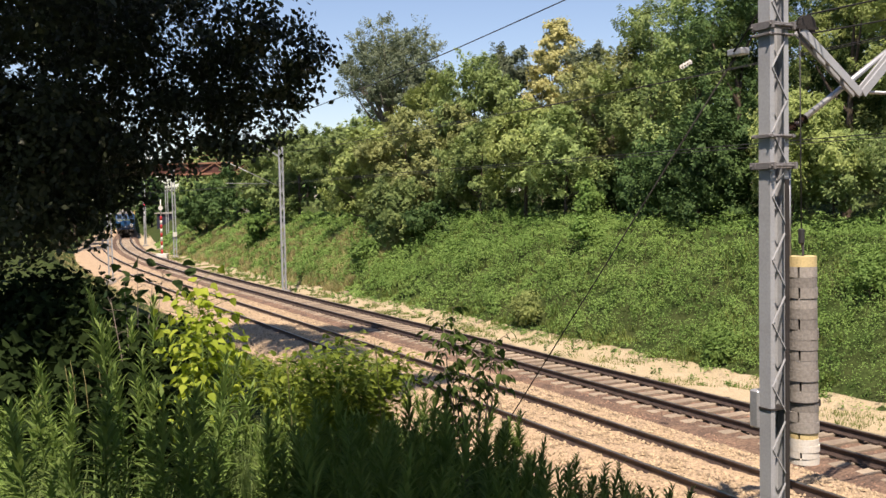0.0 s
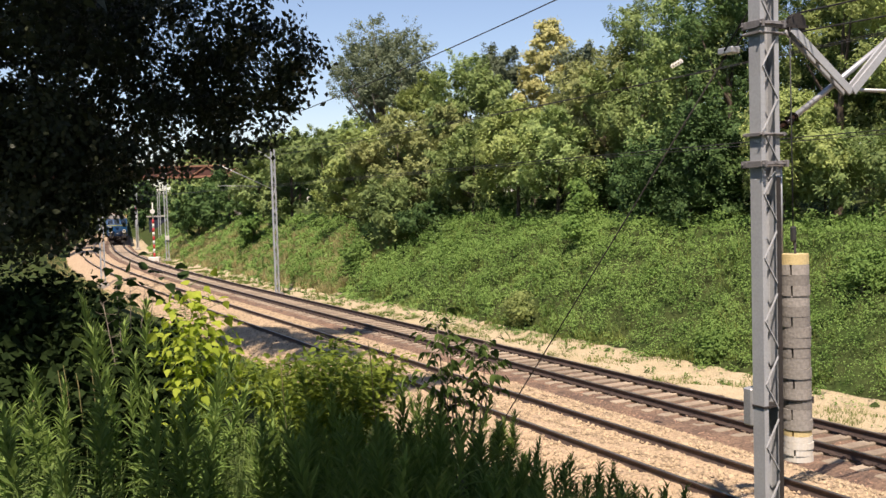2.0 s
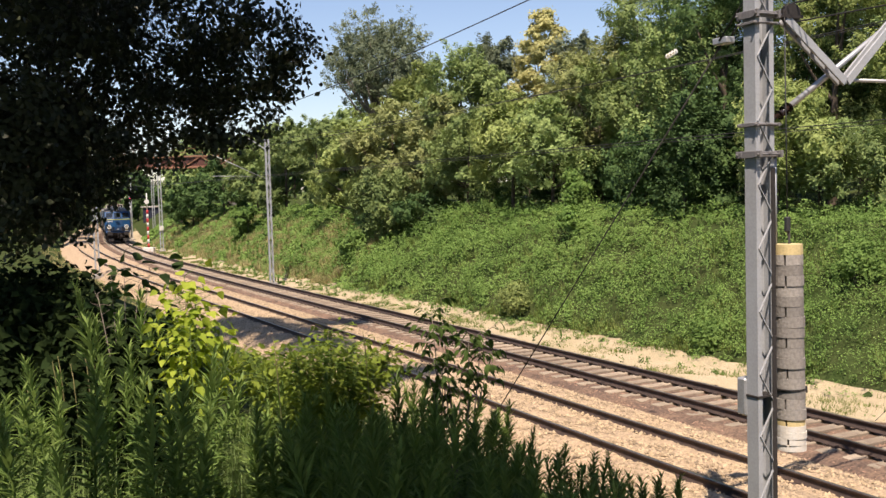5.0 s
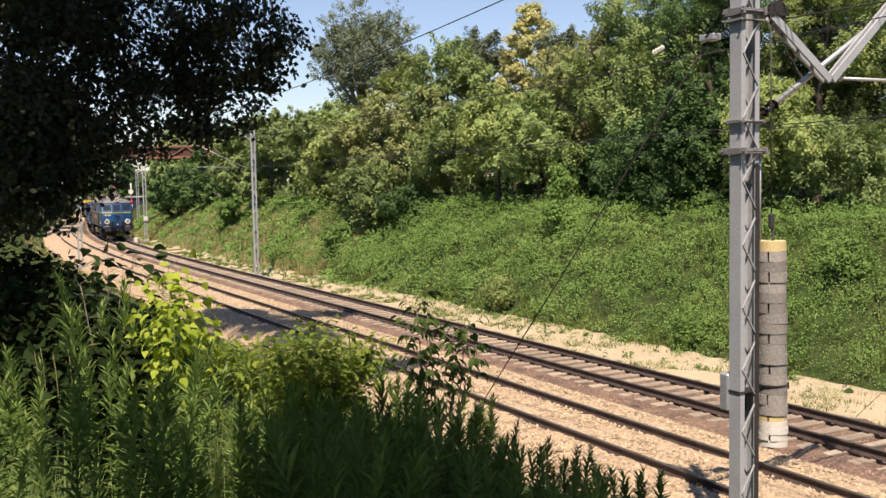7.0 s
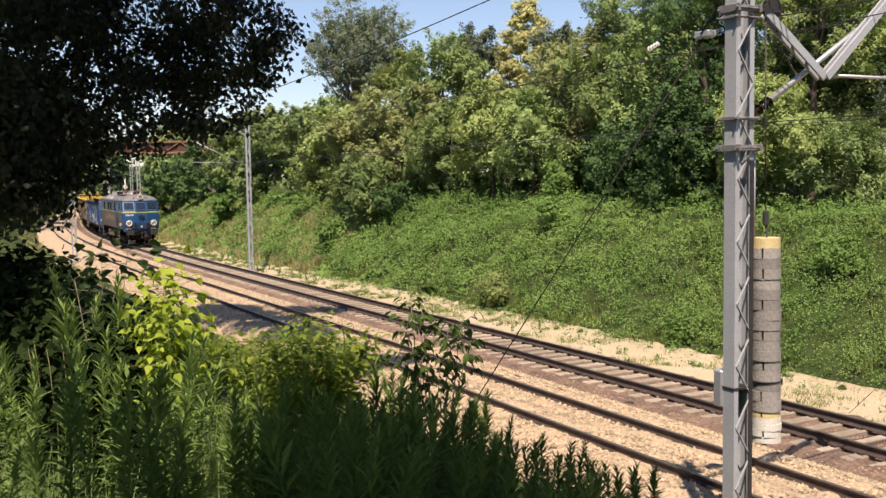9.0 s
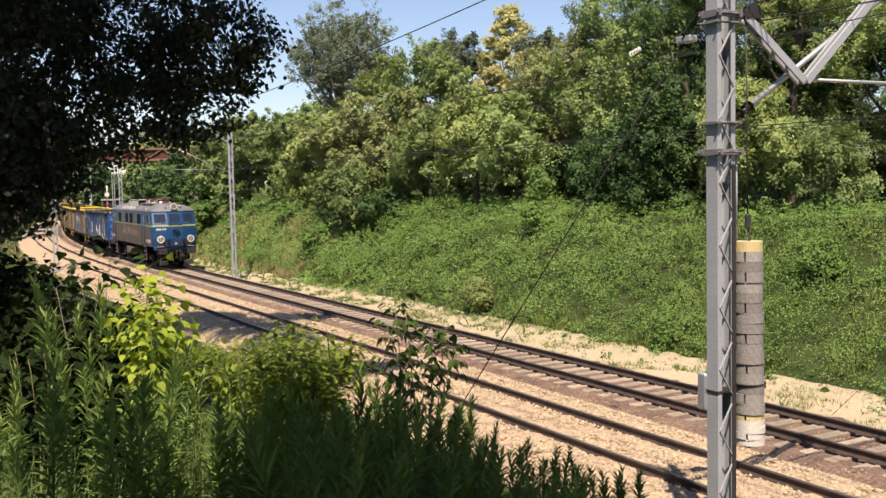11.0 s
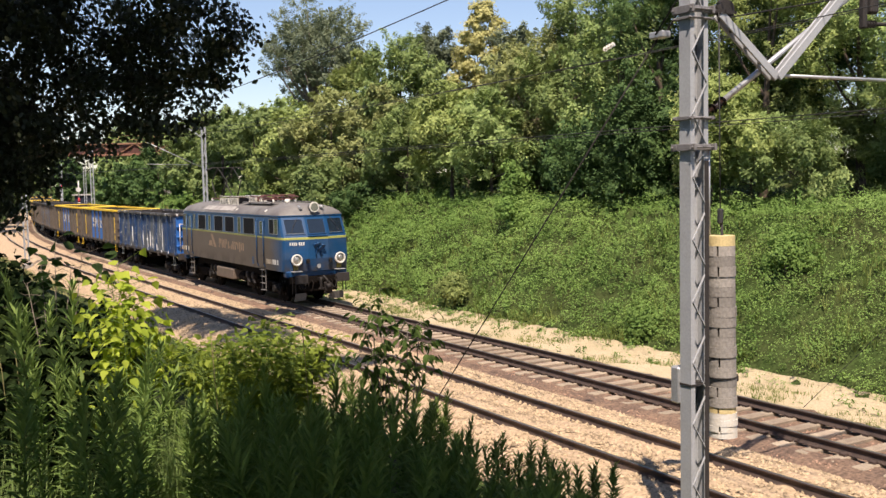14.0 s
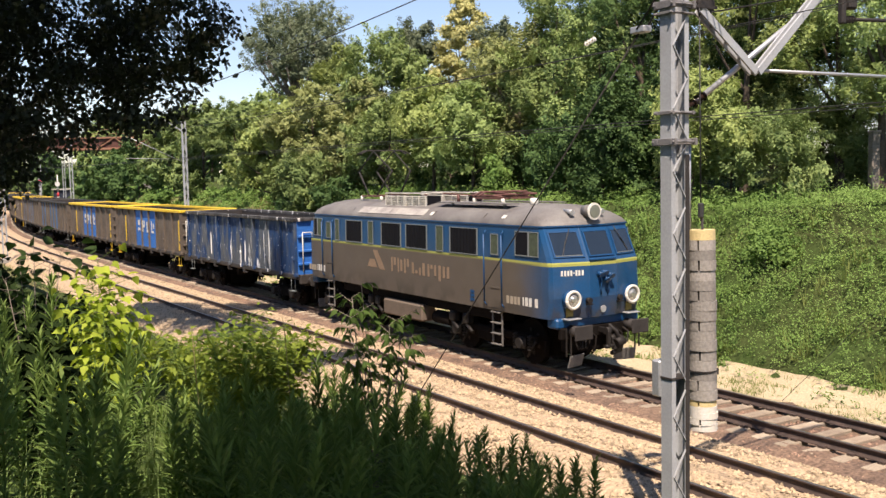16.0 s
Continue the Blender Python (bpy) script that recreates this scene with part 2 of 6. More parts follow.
def strip(name, profile, s0, s1, step, material, label, bumpy=0.02):
    """A band swept along the line; profile: (d, z) from the far to the near edge."""
    ss = np.arange(s0, s1, step)
    x0, y0, h = (np.interp(ss, TS, a) for a in (TX, TY, TH))
    D = np.array([p[0] for p in profile])
    rng = np.random.default_rng(len(name))
    dd = D[None] + rng.normal(0, 0.03, (len(ss), len(D)))
    zz = np.array([p[1] for p in profile])[None] + rng.normal(0, bumpy, (len(ss), len(D)))
    V = np.stack([x0[:, None] - np.sin(h)[:, None] * dd, y0[:, None] + np.cos(h)[:, None] * dd, zz], 2).reshape(-1, 3)
    n = len(D)
    i = (np.arange(len(ss) - 1)[:, None] * n + np.arange(n - 1)[None]).ravel()
    F = np.stack([i, i + 1, i + 1 + n, i + n], 1)
    ob = new(name, mesh_np(name, V, F, material, True))
    return tagged(ob, label, "ballast", kind="structure")


def sub(a, b, n):
    return [(a[0] + (b[0] - a[0]) * k / n, a[1] + (b[1] - a[1]) * k / n) for k in range(n)]


def build_beds():
    p = sub((-2.25, -0.66), (-1.55, -0.27), 4) + sub((-1.55, -0.24), (-0.95, -0.205), 4) + sub((-0.95, -0.205), (-0.7, -0.25), 2) + sub((-0.7, -0.25), (0.7, -0.25), 8) + sub((0.7, -0.25), (0.95, -0.205), 2) + sub((0.95, -0.205), (1.5, -0.205), 4) + sub((1.5, -0.205), (2.15, -0.3), 5) + [(2.15, -0.3)]
    strip("ballast_far", p, -60, 250, 0.3, M_DIRT, "brown oil-stained ballast under the far track")
    p = sub((1.55, -0.34), (2.15, -0.17), 5) + sub((2.15, -0.17), (5.35, -0.15), 16) + sub((5.35, -0.15), (6.6, -0.68), 6) + [(6.6, -0.68)]
    strip("ballast_near", p, -60, 250, 0.3, M_BALLAST, "pale new crushed stone ballast of the near track")
    p = sub((-3.9, -0.12), (-3.3, -0.36), 3) + sub((-3.3, -0.36), (-1.9, -0.52), 6) + [(-1.9, -0.52)]
    strip("verge", p, -60, 250, 0.5, M_SAND, "sandy yellow verge along the foot of the bank", 0.03)


def stones(name, s0, s1, d0, d1, z, count, size, material, label, seed):
    """Crushed stones lying on a bed, each a squashed, half sunk pyramid."""
    rng = np.random.default_rng(seed)
    s = s0 + (s1 - s0) * rng.random(count) ** 1.5
    d = rng.uniform(d0, d1, count)
    keep = np.ones(count, bool)
    for r in (-GAUGE, GAUGE, NEAR - GAUGE, NEAR + GAUGE):
        keep &= abs(d - r) > 0.07
    s, d = s[keep], d[keep]
    n = len(s)
    x0, y0, h = (np.interp(s, TS, a) for a in (TX, TY, TH))
    C = np.stack([x0 - np.sin(h) * d, y0 + np.cos(h) * d, np.interp(d, *z)], 1)
    base = np.array([[1, 0, -0.25], [0, 1, -0.25], [-1, 0, -0.25], [0, -1, -0.25], [0.25, 0.2, 0.95]], float)
    a = rng.uniform(0, 6.28, n)
    r = size * rng.uniform(0.5, 1.25, (n, 1))
    J = base[None] * (1 + rng.normal(0, 0.24, (n, 5, 3)))
    V = np.stack([J[..., 0] * np.cos(a)[:, None] - J[..., 1] * np.sin(a)[:, None], J[..., 0] * np.sin(a)[:, None] + J[..., 1] * np.cos(a)[:, None], J[..., 2] * 0.75], 2) * r[:, :, None] + C[:, None]
    f = np.array([[0, 1, 4], [1, 2, 4], [2, 3, 4], [3, 0, 4]])
    F = (np.arange(n)[:, None, None] * 5 + f[None]).reshape(-1, 3)
    tagged(new(name, mesh_np(name, V.reshape(-1, 3), F, material)), label, "gravel", kind="stuff")


def rail_mesh(d, z, s0=-60, s1=340):
    prof = [(-0.075, -0.172), (0.075, -0.172), (0.075, -0.158), (0.012, -0.14), (0.012, -0.045), (0.036, -0.034), (0.036, -0.006), (0.03, 0.0), (-0.03, 0.0), (-0.036, -0.006), (-0.036, -0.034), (-0.012, -0.045), (-0.012, -0.14), (-0.075, -0.158)]
    ss = np.concatenate([np.arange(s0, 120, 1.5), np.arange(120, s1, 4)])
    n = len(prof)
    V = [on(s, d + a, z + b) for s in ss for a, b in prof]
    F, mi = [], []
    for i in range(len(ss) - 1):
        for k in range(n):
            F.append((i * n + k, i * n + (k + 1) % n, (i + 1) * n + (k + 1) % n, (i + 1) * n + k))
            mi.append(1 if k == 7 else 0)
    me = mesh_np("rail", V, F, [M_RAIL, M_RAILTOP])
    me.polygons.foreach_set("material_index", np.array(mi, np.int32))
    return me


def build_tracks():
    for nm, d0, z in (("track_far", 0.0, 0.0), ("track_near", NEAR, 0.0)):
        tr = tagged(new(nm), "rusty steel rails on sleepers in ballast" if d0 else "rusty steel rails on weathered concrete sleepers", "railway track", kind="structure")
        for sgn in (-1, 1):
            r = new("rail", rail_mesh(d0 + sgn * GAUGE, z))
            r.parent = tr
        bm = bmesh.new()
        box(bm, (0, 0, -0.27), (2.6, 0.26, 0.18), bevel=0.02)
        for sx in (-1, 1):
            for o in (-0.11, 0.11):
                box(bm, (sx * GAUGE + o, 0, -0.16), (0.1, 0.13, 0.05), mi=1)
        first = None
        for k in range(290):
            s = -28 + k * 0.61
            if first is None:
                first = part("sleeper", bm, [M_SLEEPER, M_RAIL], tr)
                me = first.data
            ob = first if k == 0 else new("sleeper", me)
            ob.parent = tr
            ob.matrix_basis = Matrix.Translation(on(s, d0, z - (0.0 if d0 == 0 else 0.03))) @ pose(0, 0, 0, 0, 0, math.degrees(heading(s)) + 90 + random.uniform(-0.4, 0.4))


build_ground()
build_beds()
build_tracks()
stones("pale_ballast_stones", -14, 62, 1.75, 6.5, ([1.55, 2.15, 5.35, 6.6], [-0.33, -0.16, -0.14, -0.67]), 62000, 0.042, M_STONE, "pale crushed limestone ballast", 3)
stones("brown_ballast_stones", -14, 50, -2.1, 2.1, ([-2.25, -1.55, -0.95, -0.7, 0.7, 0.95, 1.5, 2.15], [-0.65, -0.25, -0.215, -0.255, -0.255, -0.215, -0.215, -0.305]), 30000, 0.032, M_DIRTSTONE, "brown dirty ballast stones", 4)
# ---- plants ----
def leaf_cards(P, N, L, W, rng, fold=0.25):
    """Leaves at P facing N: folded rhombs of length L and width W. Returns vertices and faces."""
    n = len(P)
    N = N / np.maximum(np.linalg.norm(N, axis=1, keepdims=True), 1e-6)
    T = np.cross(N, rng.normal(0, 1, (n, 3)))
    T /= np.maximum(np.linalg.norm(T, axis=1, keepdims=True), 1e-6)
    B = np.cross(N, T)
    L = (np.ones(n) * L * rng.uniform(0.7, 1.3, n))[:, None]
    W = (np.ones(n) * W * rng.uniform(0.7, 1.3, n))[:, None]
    if fold is None:                                     # small far leaves: one pointed face each
        V = np.stack([P - T * L / 2 + B * W / 2, P - T * L / 2 - B * W / 2, P + T * L / 2], 1)
        return V.reshape(-1, 3), np.arange(n)[:, None] * 3 + np.array([[0, 1, 2]])
    V = np.stack([P - T * L / 2, P + B * W / 2 - N * W * fold, P + T * L / 2, P - B * W / 2 - N * W * fold], 1)
    F = np.arange(n)[:, None] * 4 + np.array([[0, 1, 2, 3]])
    return V.reshape(-1, 3), F


def crown_points(lobes, n, spread, rng, up=0.5, per=14, plume=0.0, rise=0.6, lift=0.25):
    """Leaf places in clusters on the shells of lobes (centre, radius, squash), with their outward directions."""
    C = np.array([l[0] for l in lobes], float)
    R = np.array([l[1] for l in lobes], float)
    Q = np.array([l[2] for l in lobes], float)
    w = R ** 2 / (R ** 2).sum()
    k = max(8, n // per)
    i = rng.choice(len(lobes), k, p=w)
    D = rng.normal(0, 1, (k, 3))
    D[:, 2] += lift
    D /= np.linalg.norm(D, axis=1, keepdims=True)
    rad = (0.6 + 0.7 * rng.beta(2.2, 2.6, k))[:, None]
    cl = C[i] + D * R[i][:, None] * rad * np.stack([np.ones(k), np.ones(k), Q[i]], 1)
    j = rng.integers(0, k, n)
    if plume:                                            # each cluster is a spray that narrows to its tip
        S = D * np.array([1, 1, 0.6]) + np.array([0, 0, rise]) + rng.normal(0, 0.3, (k, 3))
        S /= np.linalg.norm(S, axis=1, keepdims=True)
        t = rng.random((n, 1)) ** 0.8
        P = cl[j] + S[j] * (t - 0.35) * plume * rng.uniform(0.7, 1.3, (k, 1))[j] + rng.normal(0, 1, (n, 3)) * spread * (1.1 - 0.85 * t) * np.array([1, 1, 0.8])
    else:
        P = cl[j] + rng.normal(0, 1, (n, 3)) * spread * np.array([1, 1, 0.7])
    N = D[j] + rng.normal(0, 0.45, (n, 3)) + np.array([0, -0.1, up])
    return P, N


def make_lobes(h, base, r, rng, n=18, cone=0.0, squash=0.8):
    out = []
    for k in range(n):
        f = (k + rng.random()) / n
        z = base + (h - base) * (0.08 + 0.84 * f)
        prof = (1 - f) ** 0.7 if cone else math.sqrt(max(0.05, 1 - (2 * f - 0.85) ** 2 / 1.6))
        a = rng.uniform(0, 6.28)
        lr = r * rng.uniform(0.2, 0.37) * (0.5 + 0.5 * prof)
        q = max(0.0, r * prof - lr * 0.7) * math.sqrt(rng.random() * 0.75 + 0.25)
        out.append(((q * math.cos(a), q * math.sin(a), min(z, h - lr * 0.7)), lr, squash))
    return out


def tree(name, x, y, h, r, material, seed, base=0.25, leaf=0.2, count=9000, label="", category="tree", z=None, cone=0.0, lobes=None, n=18, bark=None, spread=0.3, limbs=7, group="", squash=0.8, slim=0.62, per=14, fold=0.25, plume=0.0, rise=0.6, lift=0.25):
    rng = np.random.default_rng(seed)
    gz = float(ground_z(x, y)[0]) - 0.1 if z is None else z
    root = new(name)
    root.location = (x, y, gz)
    lobes = lobes or make_lobes(h, h * base, r, rng, n, cone, squash)
    bm = bmesh.new()
    top = h * (0.9 if cone else 0.72)
    lean = rng.normal(0, 0.03 * h, 2)
    pts = [(lean[0] * f * f, lean[1] * f * f, top * f) for f in (0, 0.15, 0.35, 0.6, 0.85, 1)]
    r0 = max(0.05, h * 0.017)
    tube(bm, pts, [r0 * 1.25, r0, r0 * 0.85, r0 * 0.6, r0 * 0.35, r0 * 0.15], 7)
    for c, lr, _ in sorted(lobes, key=lambda l: -l[1])[:limbs]:
        f = min(0.8, max(0.12, c[2] / top * 0.6))
        a = Vector((lean[0] * f * f, lean[1] * f * f, top * f))
        b = Vector(c)
        m = (a + b) / 2 + Vector((0, 0, -0.08 * (b - a).length))
        tube(bm, [a, m, b], [r0 * 0.5, r0 * 0.32, r0 * 0.1], 5)
    part("trunk", bm, bark or M_BARK, root)
    P, N = crown_points(lobes, count, spread, rng, per=per, plume=plume, rise=rise, lift=lift)
    V, F = leaf_cards(P, N, leaf, leaf * slim, rng, fold)
    ob = new("crown", mesh_np("crown", V, F, material))
    ob.parent = root
    return tagged(root, label, category, group)


def eye_place(px, depth):
    return (px - 784) / 1720 * depth, depth


# far bank: the wood behind the line, big trees first (bearing, distance, top, radius, leaf kind)
FAR_TREES = [
    ("tree", 702, 76, 15.7, 4.0, 3, "airy round willow with grey-green leaves and open limbs"),
    ("tree", 770, 66, 9.6, 2.6, 2, "broad yellow-green deciduous tree on the bank"),
    ("tree", 838, 62, 10.5, 3.4, 0, "tall mid-green deciduous tree on the bank"),
    ("tree", 900, 68, 11.8, 2.0, 3, "slender grey-green tree behind the wood's edge"),
    ("tree", 1085, 52, 9.0, 3.0, 5, "brown-tinged yellow-green deciduous tree at the wood's edge"),
    ("tree", 1150, 50, 10.8, 3.2, 0, "tall leafy green tree on top of the bank"),
    ("tree", 1240, 44, 10.6, 3.2, 0, "tall dense green maple on top of the bank"),
    ("tree", 1315, 42, 10.6, 2.8, 1, "tall green tree beside the line's mast"),
    ("tree", 1420, 44, 12.6, 3.2, 1, "dark green deciduous tree in the wood"),
    ("tree", 1500, 38, 11.0, 3.0, 2, "yellow-green acacia on top of the bank"),
    ("tree", 1590, 40, 11.5, 3.2, 1, "leafy dark green tree on top of the bank"),
    ("tree", 1555, 47, 12.0, 3.4, 1, "dark green tree inside the wood"),
    ("tree", 1680, 36, 10.5, 3.0, 2, "yellow-green tree at the end of the wood"),
    ("tree", 1760, 34, 10.0, 3.0, 0, "leafy green tree on top of the bank"),
    ("tree", 1235, 39.5, 4.7, 2.5, 1, "dark green broad maple with layered boughs"),
    ("tree", 1165, 42, 3.6, 1.7, 1, "dark green young maple beside the larger one"),
    ("tree", 1322, 38.5, 3.9, 1.6, 1, "dark green young maple at the wood's edge"),
    ("tree", 1048, 60, 10.2, 2.0, 3, "olive-brown tree behind the wood's edge"),
    ("tree", 1190, 60, 9.2, 3.4, 1, "dark green tree inside the wood"),
    ("tree", 1275, 56, 9.4, 3.4, 1, "dark green tree inside the wood"),
    ("tree", 1100, 62, 8.8, 3.2, 0, "green tree inside the wood"),
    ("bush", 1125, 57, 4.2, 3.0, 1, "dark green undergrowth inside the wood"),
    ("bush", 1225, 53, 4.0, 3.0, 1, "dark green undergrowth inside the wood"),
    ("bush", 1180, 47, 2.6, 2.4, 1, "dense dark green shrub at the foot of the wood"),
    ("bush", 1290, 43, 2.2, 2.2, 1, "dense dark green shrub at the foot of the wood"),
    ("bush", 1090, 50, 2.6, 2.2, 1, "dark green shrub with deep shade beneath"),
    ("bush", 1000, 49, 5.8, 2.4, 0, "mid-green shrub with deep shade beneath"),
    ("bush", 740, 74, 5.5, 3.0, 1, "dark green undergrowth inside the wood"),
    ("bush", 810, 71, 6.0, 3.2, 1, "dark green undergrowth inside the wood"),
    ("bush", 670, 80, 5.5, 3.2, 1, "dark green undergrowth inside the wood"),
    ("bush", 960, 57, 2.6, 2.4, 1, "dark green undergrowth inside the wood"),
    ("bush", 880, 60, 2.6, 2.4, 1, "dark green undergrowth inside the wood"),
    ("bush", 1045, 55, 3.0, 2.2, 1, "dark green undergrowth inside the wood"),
    ("bush", 930, 52, 6.3, 2.8, 2, "broad yellow-green shrub with deep shade beneath"),
    ("bush", 850, 55, 5.6, 2.8, 0, "mid-green shrub with deep shade beneath"),
    ("bush", 790, 60, 6.9, 2.6, 5, "brown-tinged olive shrub at the edge of the wood"),
    ("bush", 720, 62, 7.4, 2.8, 5, "brown-tinged yellow-green young tree on the bank"),
    ("bush", 650, 66, 6.9, 2.8, 2, "yellow-green young maple on the bank"),
    ("bush", 700, 58, 4.2, 2.2, 0, "low spreading green shrub on the bank"),
    ("bush", 590, 74, 6.9, 3.2, 0, "mid-green broad shrub on the bank"),
    ("bush", 530, 82, 7.6, 3.4, 0, "deep green broad shrub on the bank"),
    ("bush", 480, 90, 7.2, 3.2, 0, "green shrub on the bank beside the line"),
    ("bush", 420, 98, 6.0, 3.6, 1, "dark green shrub on the bank beside the line"),
    ("bush", 365, 104, 5.6, 3.2, 1, "dark green shrub hanging over the bank"),
    ("bush", 345, 112, 4.8, 2.4, 1, "dark green shrub at the foot of the bank"),
    ("bush", 1400, 35, 4.6, 2.2, 2, "yellow-green shrub with loose branches"),
    ("bush", 1475, 35, 3.2, 2.0, 0, "green shrub with loose branches"),
    ("bush", 1560, 33.5, 3.0, 1.8, 0, "green shrub at the edge of the wood"),
    ("bush", 1640, 37, 3.6, 2.2, 2, "yellow-green shrub at the edge of the wood"),
    ("bush", 1760, 36, 3.6, 2.2, 0, "green shrub at the edge of the wood"),
]


def willow_lobes(h):
    """Small tufts all over a ball of open limbs."""
    rng = random.Random(12)
    out = []
    for k in range(190):
        u, a = -0.75 + 1.74 * (k + 0.5) / 190, k * 2.4
        w = math.sqrt(1 - u * u)
        f = rng.uniform(0.4, 0.93)
        out.append(((4.55 * f * w * math.cos(a), 4.55 * f * w * math.sin(a), h - 5.1 + 4.75 * f * u), rng.uniform(0.4, 0.75), 1.0))
    return out


def build_far_wood():
    for k, (kind, px, dep, top, r, leafk, label) in enumerate(FAR_TREES):
        x, y = eye_place(px, dep)
        size = 0.0026 * dep + 0.02
        h = top
        n = int(min(29000, 17000 * (r * h / 12) * (0.2 / size) ** 1.6 * 0.58))
        willow = k == 0
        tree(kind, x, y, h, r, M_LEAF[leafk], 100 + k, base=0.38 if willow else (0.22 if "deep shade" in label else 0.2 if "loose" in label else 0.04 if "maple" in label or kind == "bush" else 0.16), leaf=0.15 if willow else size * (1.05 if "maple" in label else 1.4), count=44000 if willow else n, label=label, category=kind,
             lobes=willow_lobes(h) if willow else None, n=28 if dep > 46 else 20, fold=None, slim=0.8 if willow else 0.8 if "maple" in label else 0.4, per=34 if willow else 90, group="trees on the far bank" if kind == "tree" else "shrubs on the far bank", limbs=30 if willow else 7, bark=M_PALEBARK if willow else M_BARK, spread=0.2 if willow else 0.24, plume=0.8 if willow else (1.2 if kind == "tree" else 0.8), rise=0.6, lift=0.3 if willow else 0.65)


def build_distance():
    """The wood beyond the bend, and trees added before it to shade the line."""
    for k, (px, dep, h, r) in enumerate([(350, 140, 8.5, 4.5), (395, 150, 9.5, 5), (440, 135, 8.5, 4.5), (490, 140, 9.5, 5), (545, 125, 9, 4.5), (600, 118, 9, 4.5), (370, 170, 11, 5), (268, 200, 10.5, 2.6), (180, 215, 14, 6),
                                         (120, 200, 12, 6), (60, 190, 11, 6), (0, 180, 11, 6), (-70, 170, 11, 6), (300, 250, 5, 5), (200, 375, 20, 8), (238, 382, 19, 8), (264, 374, 16, 6), (90, 250, 13, 7), (660, 110, 9.5, 4.5), (420, 180, 12, 6), (510, 170, 12, 6)]):
        x, y = eye_place(px, dep)
        tree("tree", x, y, h, r, M_LEAF[k % 3 if k % 3 != 2 else 0], 700 + k, base=0.05, leaf=0.55, count=4800, plume=2.0, fold=None, slim=0.8, label="leafy green tree of the wood beyond the bend", group="distant trees", n=16, spread=0.5, limbs=4)
    # mostly hidden behind the canopy, added to shade the oncoming locomotive
    for k, (s, d, h) in enumerate([(113, 7.8, 18), (126, 7.6, 20), (139, 7.8, 19), (152, 7.6, 20)]):
        p = on(s, d)
        tree("tree", p.x, p.y, h, 3.4, M_LEAF[1], 760 + k, base=0.3, leaf=0.42, count=6000, plume=1.5, fold=None, slim=0.8, label="tall dark green tree added beside the near track for shade", group="trees beside the bend", n=18, spread=0.4, limbs=5)


def build_slope_bushes():
    for k, (px, dep, h, r, m, lab) in enumerate([(1030, 42, 1.5, 0.9, 0, "small green bush on the herb-covered bank"), (460, 80, 2.6, 1.5, 0, "rounded green bush on the grassy bank"), (936, 38.5, 1.15, 0.7, 2, "small olive bush among the herbs of the bank"),
                                                 (1275, 29, 0.8, 0.5, 0, "low green bush among the herbs"), (640, 58, 1.6, 1.2, 0, "low green bush on the bank"), (1540, 27.5, 1.3, 0.8, 0, "green bush near the old fence"),
                                                 (1040, 45, 2.2, 0.7, 0, "slender young tree at the wood's edge"), (770, 55.5, 2.0, 1.8, 1, "dark low bush at the wood's edge"), (690, 60, 2.4, 2.0, 1, "dark low bush at the wood's edge")]):
        x, y = eye_place(px, dep)
        mm = M_LEAF[m] if m else M_HERB
        tree("bush", x, y, h, r, mm, 800 + k, base=0.03, leaf=0.0024 * dep + 0.016, count=4800, plume=0.5, label=lab, category="bush", n=10, fold=None, slim=0.75, spread=0.16, limbs=4, group="bushes on the slope")


build_far_wood()
build_slope_bushes()
build_distance()
